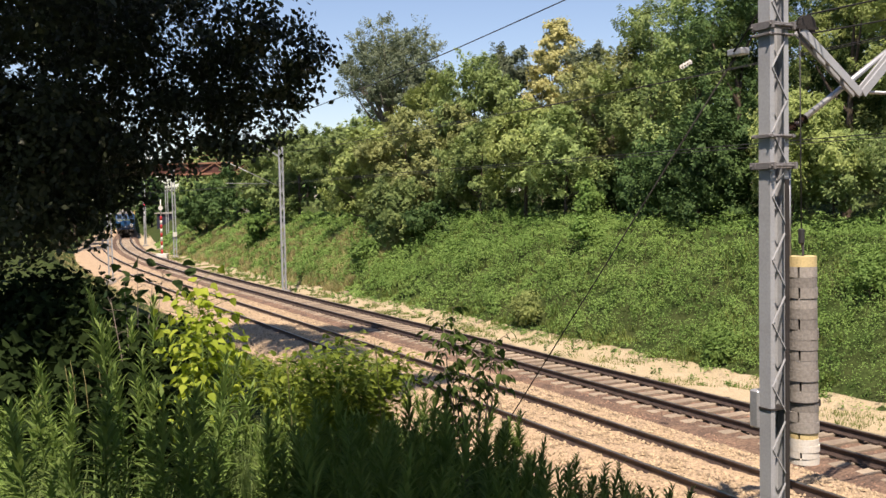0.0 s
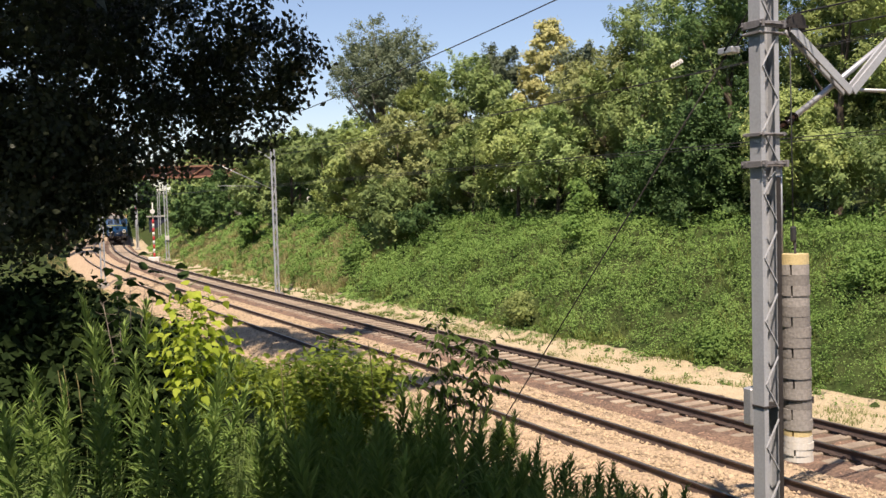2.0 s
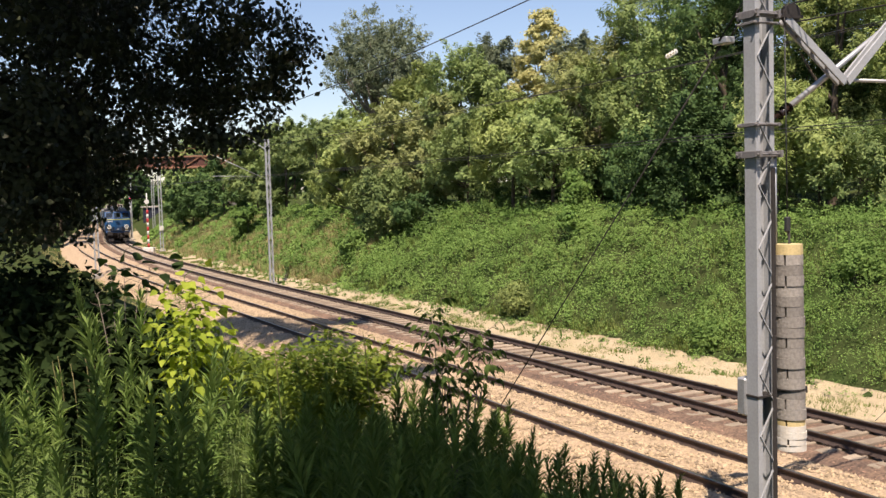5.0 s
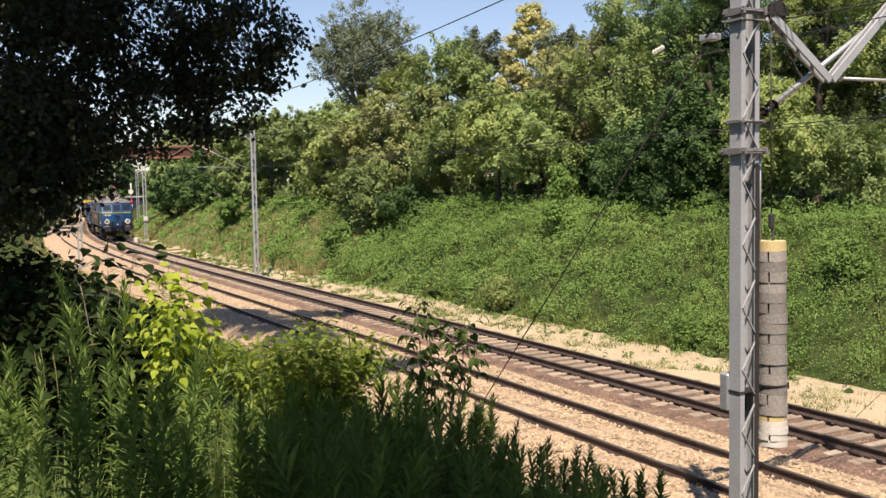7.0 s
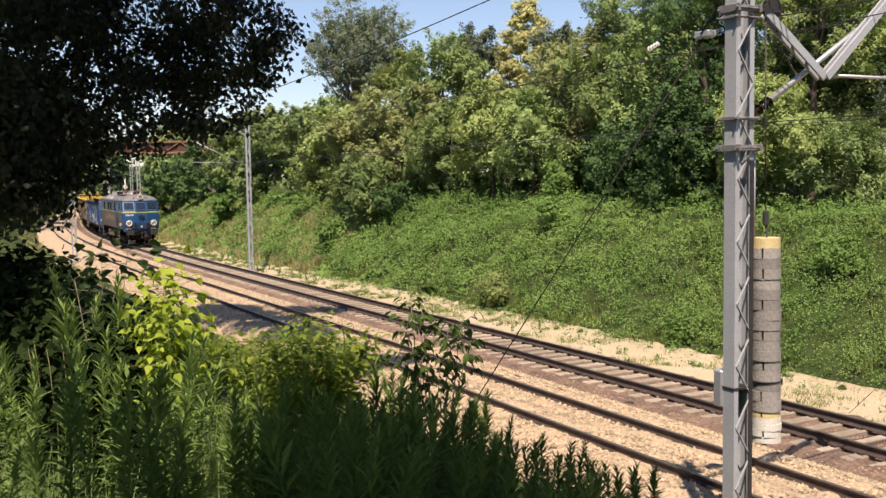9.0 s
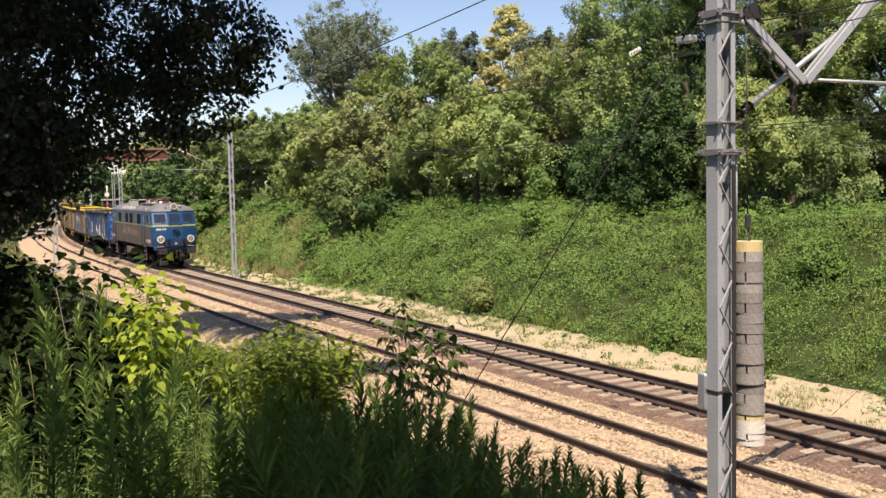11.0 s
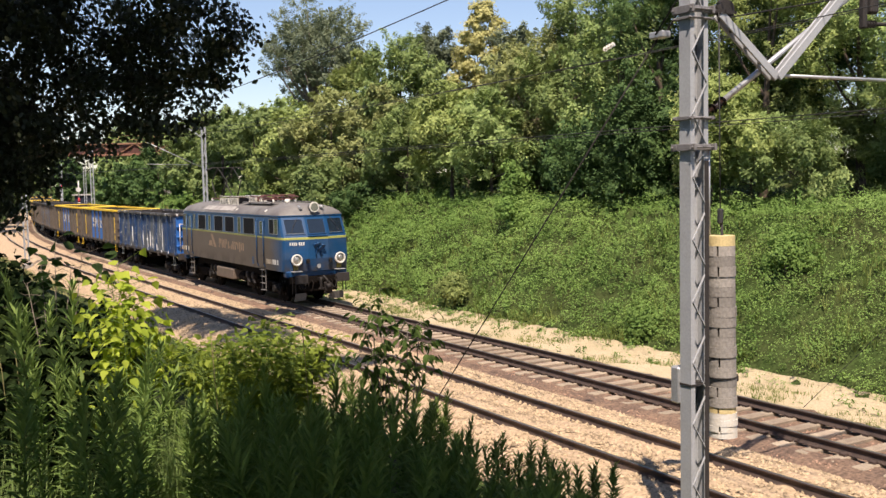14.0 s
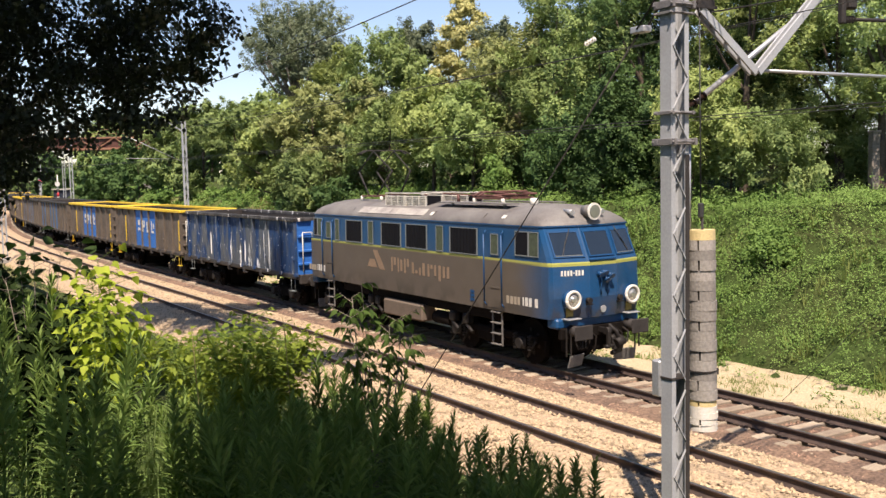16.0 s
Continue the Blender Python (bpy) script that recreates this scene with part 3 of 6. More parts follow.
# ---- the goods train ----
def loco_paint():
    """Blue paint with a yellow-green waist band; brown brake dust lies on the lower sides and thins out towards the cabs."""
    m = mat("blue_loco_paint", (0.005, 0.056, 0.15), 0.42, vary=0.14, scale=1.3, fine=25, bump=0.04, second=(0.009, 0.046, 0.11), mix=0.4, spec=0.3)
    n, l = m.node_tree.nodes, m.node_tree.links
    b = n["Principled BSDF"]
    src = b.inputs["Base Color"].links[0].from_socket
    co, sep = n.new("ShaderNodeTexCoord"), n.new("ShaderNodeSeparateXYZ")
    l.new(co.outputs["Object"], sep.inputs[0])

    def step(sock, lo, hi, absolute=False):
        if absolute:
            a = n.new("ShaderNodeMath")
            a.operation = "ABSOLUTE"
            l.new(sock, a.inputs[0])
            sock = a.outputs[0]
        r = n.new("ShaderNodeMapRange")
        r.interpolation_type = "SMOOTHSTEP"
        r.inputs[1].default_value, r.inputs[2].default_value = lo, hi
        l.new(sock, r.inputs[0])
        return r.outputs[0]

    def mul(*socks):
        out = socks[0]
        for s in socks[1:]:
            a = n.new("ShaderNodeMath")
            a.operation = "MULTIPLY"
            l.new(out, a.inputs[0])
            if isinstance(s, float):
                a.inputs[1].default_value = s
            else:
                l.new(s, a.inputs[1])
            out = a.outputs[0]
        return out

    def over(under, colour, mask):
        mx = n.new("ShaderNodeMix")
        mx.data_type = "RGBA"
        l.new(under, mx.inputs[6])
        mx.inputs[7].default_value = (*colour, 1)
        l.new(mask, mx.inputs[0])
        return mx.outputs[2]

    noise_t = n.new("ShaderNodeTexNoise")
    noise_t.inputs["Scale"].default_value, noise_t.inputs["Detail"].default_value = 1.6, 6.0
    l.new(co.outputs["Object"], noise_t.inputs["Vector"])
    wob = n.new("ShaderNodeMath")
    wob.operation = "MULTIPLY_ADD"
    l.new(noise_t.outputs[0], wob.inputs[0])
    wob.inputs[1].default_value = 1.2
    ay = n.new("ShaderNodeMath")
    ay.operation = "ABSOLUTE"
    l.new(sep.outputs[1], ay.inputs[0])
    l.new(ay.outputs[0], wob.inputs[2])
    side = step(sep.outputs[0], 1.40, 1.46, True)
    along = step(wob.outputs[0], 8.2, 6.4)
    low = step(sep.outputs[2], 2.74, 2.70)
    dust = mul(side, along, low, 0.93)
    band = mul(step(sep.outputs[2], 2.685, 2.69), step(sep.outputs[2], 2.785, 2.78))
    c = over(src, (0.30, 0.31, 0.075), band)
    c = over(c, (0.098, 0.077, 0.053), dust)
    grime = mul(step(noise_t.outputs[0], 0.4, 0.62), step(sep.outputs[2], 2.1, 1.4), 0.75)
    c = over(c, (0.035, 0.028, 0.022), grime)
    haze = mul(step(noise_t.outputs[0], 0.35, 0.75), step(sep.outputs[2], 3.5, 2.6), 0.16)
    c = over(c, (0.15, 0.13, 0.10), haze)
    l.new(c, b.inputs["Base Color"])
    r = n.new("ShaderNodeMapRange")
    r.inputs[3].default_value, r.inputs[4].default_value = 0.36, 0.75
    l.new(dust, r.inputs[0])
    l.new(r.outputs[0], b.inputs["Roughness"])
    return m


M_LOCO = loco_paint()
M_ROOF = mat("sooty_roof_paint", (0.175, 0.168, 0.155), 0.6, vary=0.2, scale=1.2, fine=25, bump=0.08, second=(0.10, 0.09, 0.085), mix=0.5)
M_ROOFLIGHT = mat("pale_roof_panel", (0.6, 0.57, 0.5), 0.55, vary=0.15, scale=2, fine=25, bump=0.06)
M_GLASS = mat("dark_cab_glass", (0.012, 0.02, 0.03), 0.06, vary=0.05, scale=1, fine=5, bump=0, spec=0.9)
M_GREENGLASS = mat("dusty_pane", (0.07, 0.085, 0.06), 0.2, vary=0.2, scale=2, fine=10, bump=0, spec=0.6)
M_LOUVRE = mat("dark_louvre", (0.008, 0.008, 0.010), 0.6, vary=0.2, scale=2, fine=30, bump=0.05, spec=0.1)
M_FRAME = mat("grey_window_rim", (0.16, 0.18, 0.18), 0.5, vary=0.15, scale=3, fine=30, bump=0.03)
M_BLUE = mat("blue_steel", (0.006, 0.054, 0.145), 0.45, vary=0.15, scale=2, fine=25, bump=0.05)
M_WHITE = mat("white_lamp_ring", (0.6, 0.58, 0.52), 0.5, vary=0.12, scale=6, fine=40, bump=0.05)
M_LENS = mat("lamp_lens", (0.5, 0.5, 0.47), 0.2, metal=0.7, vary=0.1, scale=8, fine=30, bump=0, spec=0.9)
M_UNDER = mat("sooty_running_gear", (0.008, 0.007, 0.0065), 0.85, vary=0.35, scale=3, fine=25, bump=0.3, second=(0.014, 0.011, 0.009), mix=0.4, spec=0.03)
M_UNDER2 = mat("greased_axle_box", (0.022, 0.019, 0.017), 0.6, vary=0.3, scale=5, fine=30, bump=0.2, spec=0.2)
M_TANK = mat("dusty_brown_tank", (0.13, 0.10, 0.075), 0.8, vary=0.2, scale=2, fine=25, bump=0.1)
M_ROOFSHEEN = mat("pale_roof_sheen", (0.40, 0.38, 0.34), 0.6, vary=0.25, scale=2, fine=20, bump=0.06, second=(0.22, 0.2, 0.185), mix=0.5)
M_GUARD = mat("dusty_grey_guard", (0.15, 0.142, 0.13), 0.8, vary=0.25, scale=3, fine=25, bump=0.1)
M_DULLYEL = mat("lamp_board_yellow", (0.17, 0.13, 0.03), 0.6, vary=0.2, scale=4, fine=30, bump=0.05)
M_PANT = mat("red_brown_pantograph", (0.13, 0.055, 0.045), 0.6, vary=0.2, scale=4, fine=30, bump=0.05)
M_LOGO = mat("faded_orange_lettering", (0.25, 0.17, 0.11), 0.7, vary=0.2, scale=4, fine=25, bump=0)
M_LETTER = mat("white_lettering", (0.62, 0.6, 0.55), 0.6, vary=0.12, scale=4, fine=25, bump=0)
M_LETTERD = mat("dusty_lettering", (0.34, 0.29, 0.22), 0.7, vary=0.15, scale=4, fine=25, bump=0)


def outline(z):
    """Half plan of the loco body at height z, from the middle of the side to the middle of the front: (x, y)."""
    f = float(np.interp(z, [1.39, 1.9, 2.75, 3.62], [7.58, 7.66, 7.62, 7.22]))
    w = float(np.interp(z, [1.39, 2.75, 3.62], [1.47, 1.475, 1.44]))
    return [(w, 0), (w, 4.6), (w, f - 0.62), (w * 0.985, f - 0.38), (w * 0.94, f - 0.27), (0.47, f - 0.02), (0.44, f), (0.0, f)]


def ring(half):
    a = [(x, y) for x, y in half]
    b = [(-x, y) for x, y in half[-2:0:-1]] + [(-half[0][0], 0)]
    top = a + b
    bottom = [(x, -y if y < 4.7 else -(4.7 + (y - 4.7) * 0.74)) for x, y in top[::-1]][1:-1]
    return top + bottom


def loft(bm, rings, mis, cap_top=True, cap_bottom=True):
    vs = [[bm.verts.new(p) for p in r] for r in rings]
    n = len(vs[0])
    for a, b, mi in zip(vs, vs[1:], mis):
        for k in range(n):
            f = bm.faces.new((a[k], a[(k + 1) % n], b[(k + 1) % n], b[k]))
            f.material_index = mi
            f.smooth = mi == 1
    if cap_top:
        bm.faces.new(vs[-1]).material_index = mis[-1]
    if cap_bottom:
        bm.faces.new(vs[0][::-1])


def pane_on(name, quad, parent, material, rim, label="", thick=0.02, bow=0.05, slats=0):
    """A glazed or louvred opening in a rim on the four corners quad (low left, low right, high right, high left seen from outside)."""
    q = [Vector(p) for p in quad]
    nrm = (q[1] - q[0]).cross(q[3] - q[0]).normalized()
    mid = sum(q, Vector()) / 4
    bm = bmesh.new()
    outer, inner = [p for p in q], [p + (mid - p).normalized() * bow for p in q]
    for k in range(4):
        a, b, c, d = outer[k], outer[(k + 1) % 4], inner[(k + 1) % 4], inner[k]
        v = [bm.verts.new(p + nrm * h) for h in (0.0, thick) for p in (a, b, c, d)]
        for f in ((4, 5, 6, 7), (0, 1, 5, 4), (2, 3, 7, 6), (1, 2, 6, 5), (3, 0, 4, 7)):
            bm.faces.new([v[i] for i in f])
    w = part(name, bm, rim, parent, label)
    bm = bmesh.new()
    v = [bm.verts.new(p + nrm * h) for h in (0.001, thick * 0.45) for p in inner]
    bm.faces.new(v[4:])
    for k in range(4):
        bm.faces.new((v[k], v[(k + 1) % 4], v[4 + (k + 1) % 4], v[4 + k]))
    for k in range(slats):
        t = (k + 1) / (slats + 1)
        a, b = inner[0].lerp(inner[1], t) + nrm * thick * 0.45, inner[3].lerp(inner[2], t) + nrm * thick * 0.45
        bar(bm, a, b, 0.035, 0.02)
    part("pane" if not slats else "louvre", bm, material, w)
    return w


def wheelset(parent, y, r, name="wheelset", inner=0.68):
    bm = bmesh.new()
    rod(bm, (-0.95, 0, 0), (0.95, 0, 0), 0.08, 10)
    for sx in (-1, 1):
        rod(bm, (sx * inner, 0, 0), (sx * (inner + 0.13), 0, 0), r, 28)
        rod(bm, (sx * (inner - 0.03), 0, 0), (sx * inner, 0, 0), r + 0.03, 28)
        rod(bm, (sx * (inner + 0.13), 0, 0), (sx * (inner + 0.19), 0, 0), 0.15, 12)
        for k in range(6):
            a = k * math.pi / 3
            box(bm, (sx * (inner + 0.135), math.cos(a) * r * 0.5, math.sin(a) * r * 0.5), (0.03, r * 0.16, r * 0.16), mi=1)
    ob = part(name, bm, [M_UNDER, M_UNDER2], parent)
    ob.location = (0, y, r)
    return ob


def spring(bm, x, y, z0, z1, r=0.1, mi=0):
    n = 5
    for k in range(n):
        z = z0 + (z1 - z0) * (k + 0.5) / n
        rod(bm, (x, y, z - 0.018), (x, y, z + 0.018), r, 10, mi=mi)
    rod(bm, (x, y, z0), (x, y, z1), r * 0.55, 8, mi=mi)


def bogie(parent, y, wheelbase, r, width=1.0, label=""):
    bm = bmesh.new()
    for sx in (-1, 1):
        x = sx * width
        box(bm, (x, y, r + 0.12), (0.14, wheelbase + 1.1, 0.22), bevel=0.03)
        box(bm, (x, y, r - 0.02), (0.16, wheelbase * 0.42, 0.3), bevel=0.04)
        for o in (-1, 1):
            yy = y + o * wheelbase / 2
            box(bm, (x * 1.04, yy, r), (0.24, 0.34, 0.32), bevel=0.05, mi=1)
            rod(bm, (x * 1.04, yy, r), (x * 1.04 + sx * 0.2, yy, r), 0.14, 14, mi=1)
            for q in (-0.32, 0.32):
                spring(bm, x * 1.06, yy + q, r - 0.2, r + 0.22, mi=1)
            rod(bm, (x * 1.08, yy + 0.55, r + 0.1), (x * 1.08, yy + 0.2, r - 0.35), 0.03, 6, mi=1)
            box(bm, (x * 0.85, yy + o * (r + 0.06), r - 0.1), (0.12, 0.1, 0.45), bevel=0.02)
    box(bm, (0, y, r + 0.15), (2 * width, 0.5, 0.22), bevel=0.03)
    box(bm, (0, y, r), (1.1, wheelbase + 0.9, 0.75), bevel=0.05)
    return part("bogie", bm, [M_UNDER, M_UNDER2], parent, label)


def ladder(parent, x, y, z0, z1, w=0.42, steps=4, material=None):
    bm = bmesh.new()
    for o in (-1, 1):
        bar(bm, (x, y + o * w / 2, z0), (x, y + o * w / 2, z1), 0.03, 0.045)
    for k in range(steps):
        z = z0 + (z1 - z0) * (k + 0.15) / (steps - 0.3)
        box(bm, (x + 0.03, y, z), (0.12, w, 0.025))
    return part("ladder", bm, material or M_GALV, parent)


def grab(parent, pts, material, r=0.018):
    bm = bmesh.new()
    for a, b in zip(pts, pts[1:]):
        rod(bm, a, b, r, 6)
    return part("handrail", bm, material, parent)


def buffer(parent, x, y, sgn, plate, z=1.1):
    bm = bmesh.new()
    rod(bm, (x, y - sgn * 0.62, z), (x, y - sgn * 0.22, z), 0.14, 14)
    rod(bm, (x, y - sgn * 0.25, z), (x, y - sgn * 0.04, z), 0.09, 12, mi=1)
    box(bm, (x, y - sgn * 0.025, z), (plate[0], 0.05, plate[1]), bevel=0.02)
    box(bm, (x, y - sgn * 0.64, z), (0.42, 0.05, 0.42), bevel=0.02)
    return part("buffer", bm, [M_DARKSTEEL, M_GALV], parent, "dark steel buffer with a flat head")


def letters(parent, glyphs, x, y0, y1, z0, z1, material, name="letter_bar"):
    """Plain bars in place of lettering; glyphs: spans along the line as fractions, with heights."""
    for a, b, lo, hi in glyphs:
        ya, yb = y0 + (y1 - y0) * a, y0 + (y1 - y0) * b
        za, zb = z0 + (z1 - z0) * lo, z0 + (z1 - z0) * hi
        bm = bmesh.new()
        box(bm, (x, (ya + yb) / 2, (za + zb) / 2), (0.006, abs(yb - ya), zb - za))
        part(name, bm, material, parent)


def build_loco():
    lo = tagged(new("locomotive"), "blue four-axle electric locomotive, sides brown with brake dust", "locomotive")
    bm = bmesh.new()
    zs = [1.39, 1.9, 2.35, 2.75, 3.2, 3.62]
    rings = [[(x, y, z) for x, y in ring(outline(z))] for z in zs]
    top = outline(3.62)
    rings.append([(x * 1.015, y * 1.004, 3.635) for x, y in ring(top)])
    rings.append([(x * 1.015, y * 1.004, 3.675) for x, y in ring(top)])
    for z, w, f in ((3.80, 0.965, 0.984), (3.94, 0.83, 0.955), (4.05, 0.62, 0.925), (4.13, 0.36, 0.89), (4.165, 0.12, 0.86)):
        rings.append([(x * w, y * f, z) for x, y in ring(top)])
    loft(bm, rings, [0] * 6 + [2, 1, 1, 1, 1, 1])
    body = part("body", bm, [M_LOCO, M_ROOF, M_BLUE], lo, "blue steel body with a yellow-green waist band and dusty sides")
    for f in body.data.polygons:
        f.use_smooth = f.material_index == 1
    # apron and buffer beams
    for sg in (-1, 1):
        bm = bmesh.new()
        box(bm, (0, (7.25 if sg > 0 else -6.6), 1.28), (2.7, 0.42, 0.26), bevel=0.05)
        beam = part("apron", bm, M_BLUE, lo)
        bm = bmesh.new()
        box(bm, (0, (7.42 if sg > 0 else -6.75), 1.03), (2.5, 0.14, 0.3), bevel=0.03)
        box(bm, (0, (7.2 if sg > 0 else -6.5), 0.75), (1.9, 0.3, 0.5), bevel=0.05)
        part("buffer_beam", bm, M_UNDER, lo)
        for sx in (-1, 1):
            buffer(lo, sx * 0.92, 7.98 if sg > 0 else -7.35, sg, (0.56, 0.36))
            bm = bmesh.new()
            box(bm, (sx * 0.8, sg * 7.5 + (0.66 if sg < 0 else 0), 0.34), (0.6, 0.04, 0.32), Euler((radians(16 * -sg), 0, radians(16 * sx * sg))).to_matrix(), bevel=0.015)
            part("rail_guard", bm, M_GUARD, lo, "dusty grey steel rail guard plate")
            bm = bmesh.new()
            for dx in (-0.07, 0.07):
                bar(bm, (sx * 1.12 + dx, sg * 7.62 + (0.66 if sg < 0 else 0), 1.2), (sx * 1.12 + dx, sg * 7.62 + (0.66 if sg < 0 else 0), 0.5), 0.03, 0.03)
            part("step_iron", bm, M_UNDER2, lo)
        for q, x in enumerate((-0.55, -0.4, 0.3, 0.5)):
            bm = bmesh.new()
            pts = [(x, sg * 7.5 + (0.66 if sg < 0 else 0), 1.0), (x, sg * 7.68 + (0.66 if sg < 0 else 0), 0.92), (x + 0.05, sg * 7.72 + (0.66 if sg < 0 else 0), 0.66), (x + 0.12, sg * 7.66 + (0.66 if sg < 0 else 0), 0.5)]
            tube(bm, pts, [0.03] * 4, 6)
            part("brake_hose", bm, M_UNDER, lo)

        bm = bmesh.new()
        bar(bm, (0, sg * 7.4 + (0.66 if sg < 0 else 0), 1.05), (0, sg * 7.78 + (0.66 if sg < 0 else 0), 1.05), 0.09, 0.12)
        rod(bm, (-0.08, sg * 7.78 + (0.66 if sg < 0 else 0), 1.05), (0.08, sg * 7.78 + (0.66 if sg < 0 else 0), 1.05), 0.09, 12)
        box(bm, (0.03, sg * 7.84 + (0.66 if sg < 0 else 0), 0.86), (0.1, 0.1, 0.4), bevel=0.02)
        rod(bm, (-0.12, sg * 7.84 + (0.66 if sg < 0 else 0), 0.66), (0.14, sg * 7.84 + (0.66 if sg < 0 else 0), 0.66), 0.05, 8)
        part("drawhook", bm, M_UNDER2, lo)
        if sg > 0:
            bm = bmesh.new()
            box(bm, (-0.32, 7.72, 0.72), (0.34, 0.2, 0.42), Euler((0.2, 0.15, 0.1)).to_matrix(), bevel=0.06)
            rod(bm, (-0.45, 7.82, 0.78), (-0.2, 7.84, 0.7), 0.13, 12)
            rod(bm, (-0.5, 7.7, 0.5), (-0.15, 7.74, 0.46), 0.06, 8)
            tube(bm, [(-0.2, 7.6, 1.15), (-0.28, 7.8, 1.0), (-0.3, 7.82, 0.8)], [0.06, 0.05, 0.05], 8)
            part("screw_coupling", bm, M_UNDER2, lo, "heavy greasy screw coupling")
            for x in (-0.75, 0.62, 0.72):
                bm = bmesh.new()
                tube(bm, [(x, 7.5, 1.02), (x + 0.02, 7.72, 0.95), (x + 0.08, 7.74, 0.7), (x + 0.16, 7.7, 0.66), (x + 0.2, 7.64, 0.85)], [0.026] * 5, 6)
                part("air_hose", bm, M_UNDER2, lo)
    # front and rear faces
    for sg in (-1, 1):
        def fp(x, z, out=0.012):
            half = outline(z)
            xs = [p[0] for p in half[::-1]]
            ys = [p[1] for p in half[::-1]]
            y = float(np.interp(abs(x), xs, ys))
            return (x, y + out if sg > 0 else -(4.7 + (y - 4.7) * 0.74 + out), z)

        def fquad(x0, x1, z0, z1):
            q = [fp(x0, z0), fp(x1, z0), fp(x1, z1), fp(x0, z1)]
            return q if sg < 0 else [q[1], q[0], q[3], q[2]]
        for sx in (-1, 1):
            pane_on("windscreen", fquad(*sorted((sx * 0.52, sx * 1.30)), 2.90, 3.53), lo, M_GLASS, M_BLUE, "dark windscreen in a blue rim")
            bm = bmesh.new()
            bar(bm, fp(sx * 0.56, 2.945, 0.03), fp(sx * 1.26, 2.945, 0.03), 0.03, 0.02)
            part("rim_strip", bm, M_FRAME, lo)
            a = fp(sx * 0.72, 3.6, 0.05)
            b = fp(sx * 0.98, 3.15, 0.04)
            bm = bmesh.new()
            rod(bm, a, b, 0.012, 5)
            bar(bm, fp(sx * 0.9, 3.3, 0.035), fp(sx * 1.06, 2.98, 0.035), 0.02, 0.02)
            part("wiper", bm, M_WIRE, lo)
            # headlamp in a white ring on its board
            c = Vector(fp(sx * 0.965, 1.87, 0.0))
            bm = bmesh.new()
            rod(bm, c - Vector((0, sg * 0.1, 0)), c + Vector((0, sg * 0.12, 0)), 0.215, 24, mi=1)
            loop = [c + Vector((0.205 * math.cos(q * math.pi / 14), sg * 0.13, 0.205 * math.sin(q * math.pi / 14))) for q in range(29)]
            tube(bm, loop, [0.042] * 29, 6)
            lamp = part("headlamp", bm, [M_WHITE, M_BLUE], lo, "round headlamp in a white ring")
            bm = bmesh.new()
            rod(bm, c + Vector((0, sg * 0.12, 0)), c + Vector((0, sg * 0.15, 0)), 0.17, 24, 0.11)
            rod(bm, c + Vector((0, sg * 0.15, 0)), c + Vector((0, sg * 0.165, 0)), 0.11, 16, 0.05)
            part("lens", bm, M_LENS, lamp)
            bm = bmesh.new()
            c2 = Vector(fp(sx * 0.965, 1.56, 0.0))
            box(bm, c2 + Vector((0, sg * 0.02, 0)), (0.22, 0.06, 0.24), bevel=0.015)
            part("lamp_bracket", bm, M_DULLYEL, lo)
            bm = bmesh.new()
            box(bm, c2 + Vector((0, sg * 0.1, -0.16)), (0.42, 0.28, 0.03), bevel=0.008)
            part("step", bm, M_GALV, lo)
            # small marker lamps and flag irons
            c3 = Vector(fp(sx * 0.5, 1.83, 0.0))
            bm = bmesh.new()
            rod(bm, c3, c3 + Vector((0, sg * 0.1, 0)), 0.075, 14)
            box(bm, c3 + Vector((0, sg * 0.06, -0.09)), (0.16, 0.1, 0.03))
            part("marker_lamp", bm, M_UNDER2, lo)
        pane_on("windscreen", fquad(-0.40, 0.40, 2.90, 3.53), lo, M_GLASS, M_BLUE, "dark middle windscreen in a blue rim")
        bm = bmesh.new()
        box(bm, fp(0, 2.83, 0.03), (0.86, 0.06, 0.05), bevel=0.01)
        part("sill", bm, M_BLUE, lo)
        bm = bmesh.new()
        for x, z in ((-0.16, 2.42), (-0.02, 2.33), (0.17, 2.47), (0.04, 2.5)):
            c = Vector(fp(x, z, 0.0))
            rod(bm, c, c + Vector((0, sg * 0.13, 0)), 0.06, 12)
            rod(bm, c + Vector((0, sg * 0.13, 0)), c + Vector((0, sg * 0.16, -0.02)), 0.078, 12)
        for x in (-0.1, 0.12):
            tube(bm, [fp(x, 2.3, 0.06), fp(x + 0.03, 2.1, 0.05), fp(x, 1.95, 0.02)], [0.022] * 3, 6)
        part("cable_sockets", bm, M_BLUE, lo, "blue cable sockets with short hanging cables")
        bm = bmesh.new()
        rod(bm, fp(0, 1.58, 0.0), fp(0, 1.58, 0.02), 0.09, 16)
        part("maker_plate", bm, M_GALV, lo)
        # number bars
        gl = [(0.02, 0.12, 0, 1), (0.15, 0.26, 0, 1), (0.29, 0.38, 0, 1), (0.41, 0.5, 0, 1), (0.54, 0.6, 0.4, 0.6), (0.64, 0.7, 0, 1), (0.74, 0.84, 0, 1), (0.88, 0.98, 0, 1)]
        for a, b, zl, zh in gl:
            x = sg * (1.2 - 0.62 * (a + b) / 2)
            bm = bmesh.new()
            box(bm, fp(x, 2.52 + 0.065 * (zl + zh - 1), 0.006), (0.05, 0.012, 0.13 * (zh - zl)), Euler((0, 0, radians(-sg * 16 * (1 if x > 0 else -1) * sg))).to_matrix())
            part("letter_bar", bm, M_LETTER, lo)
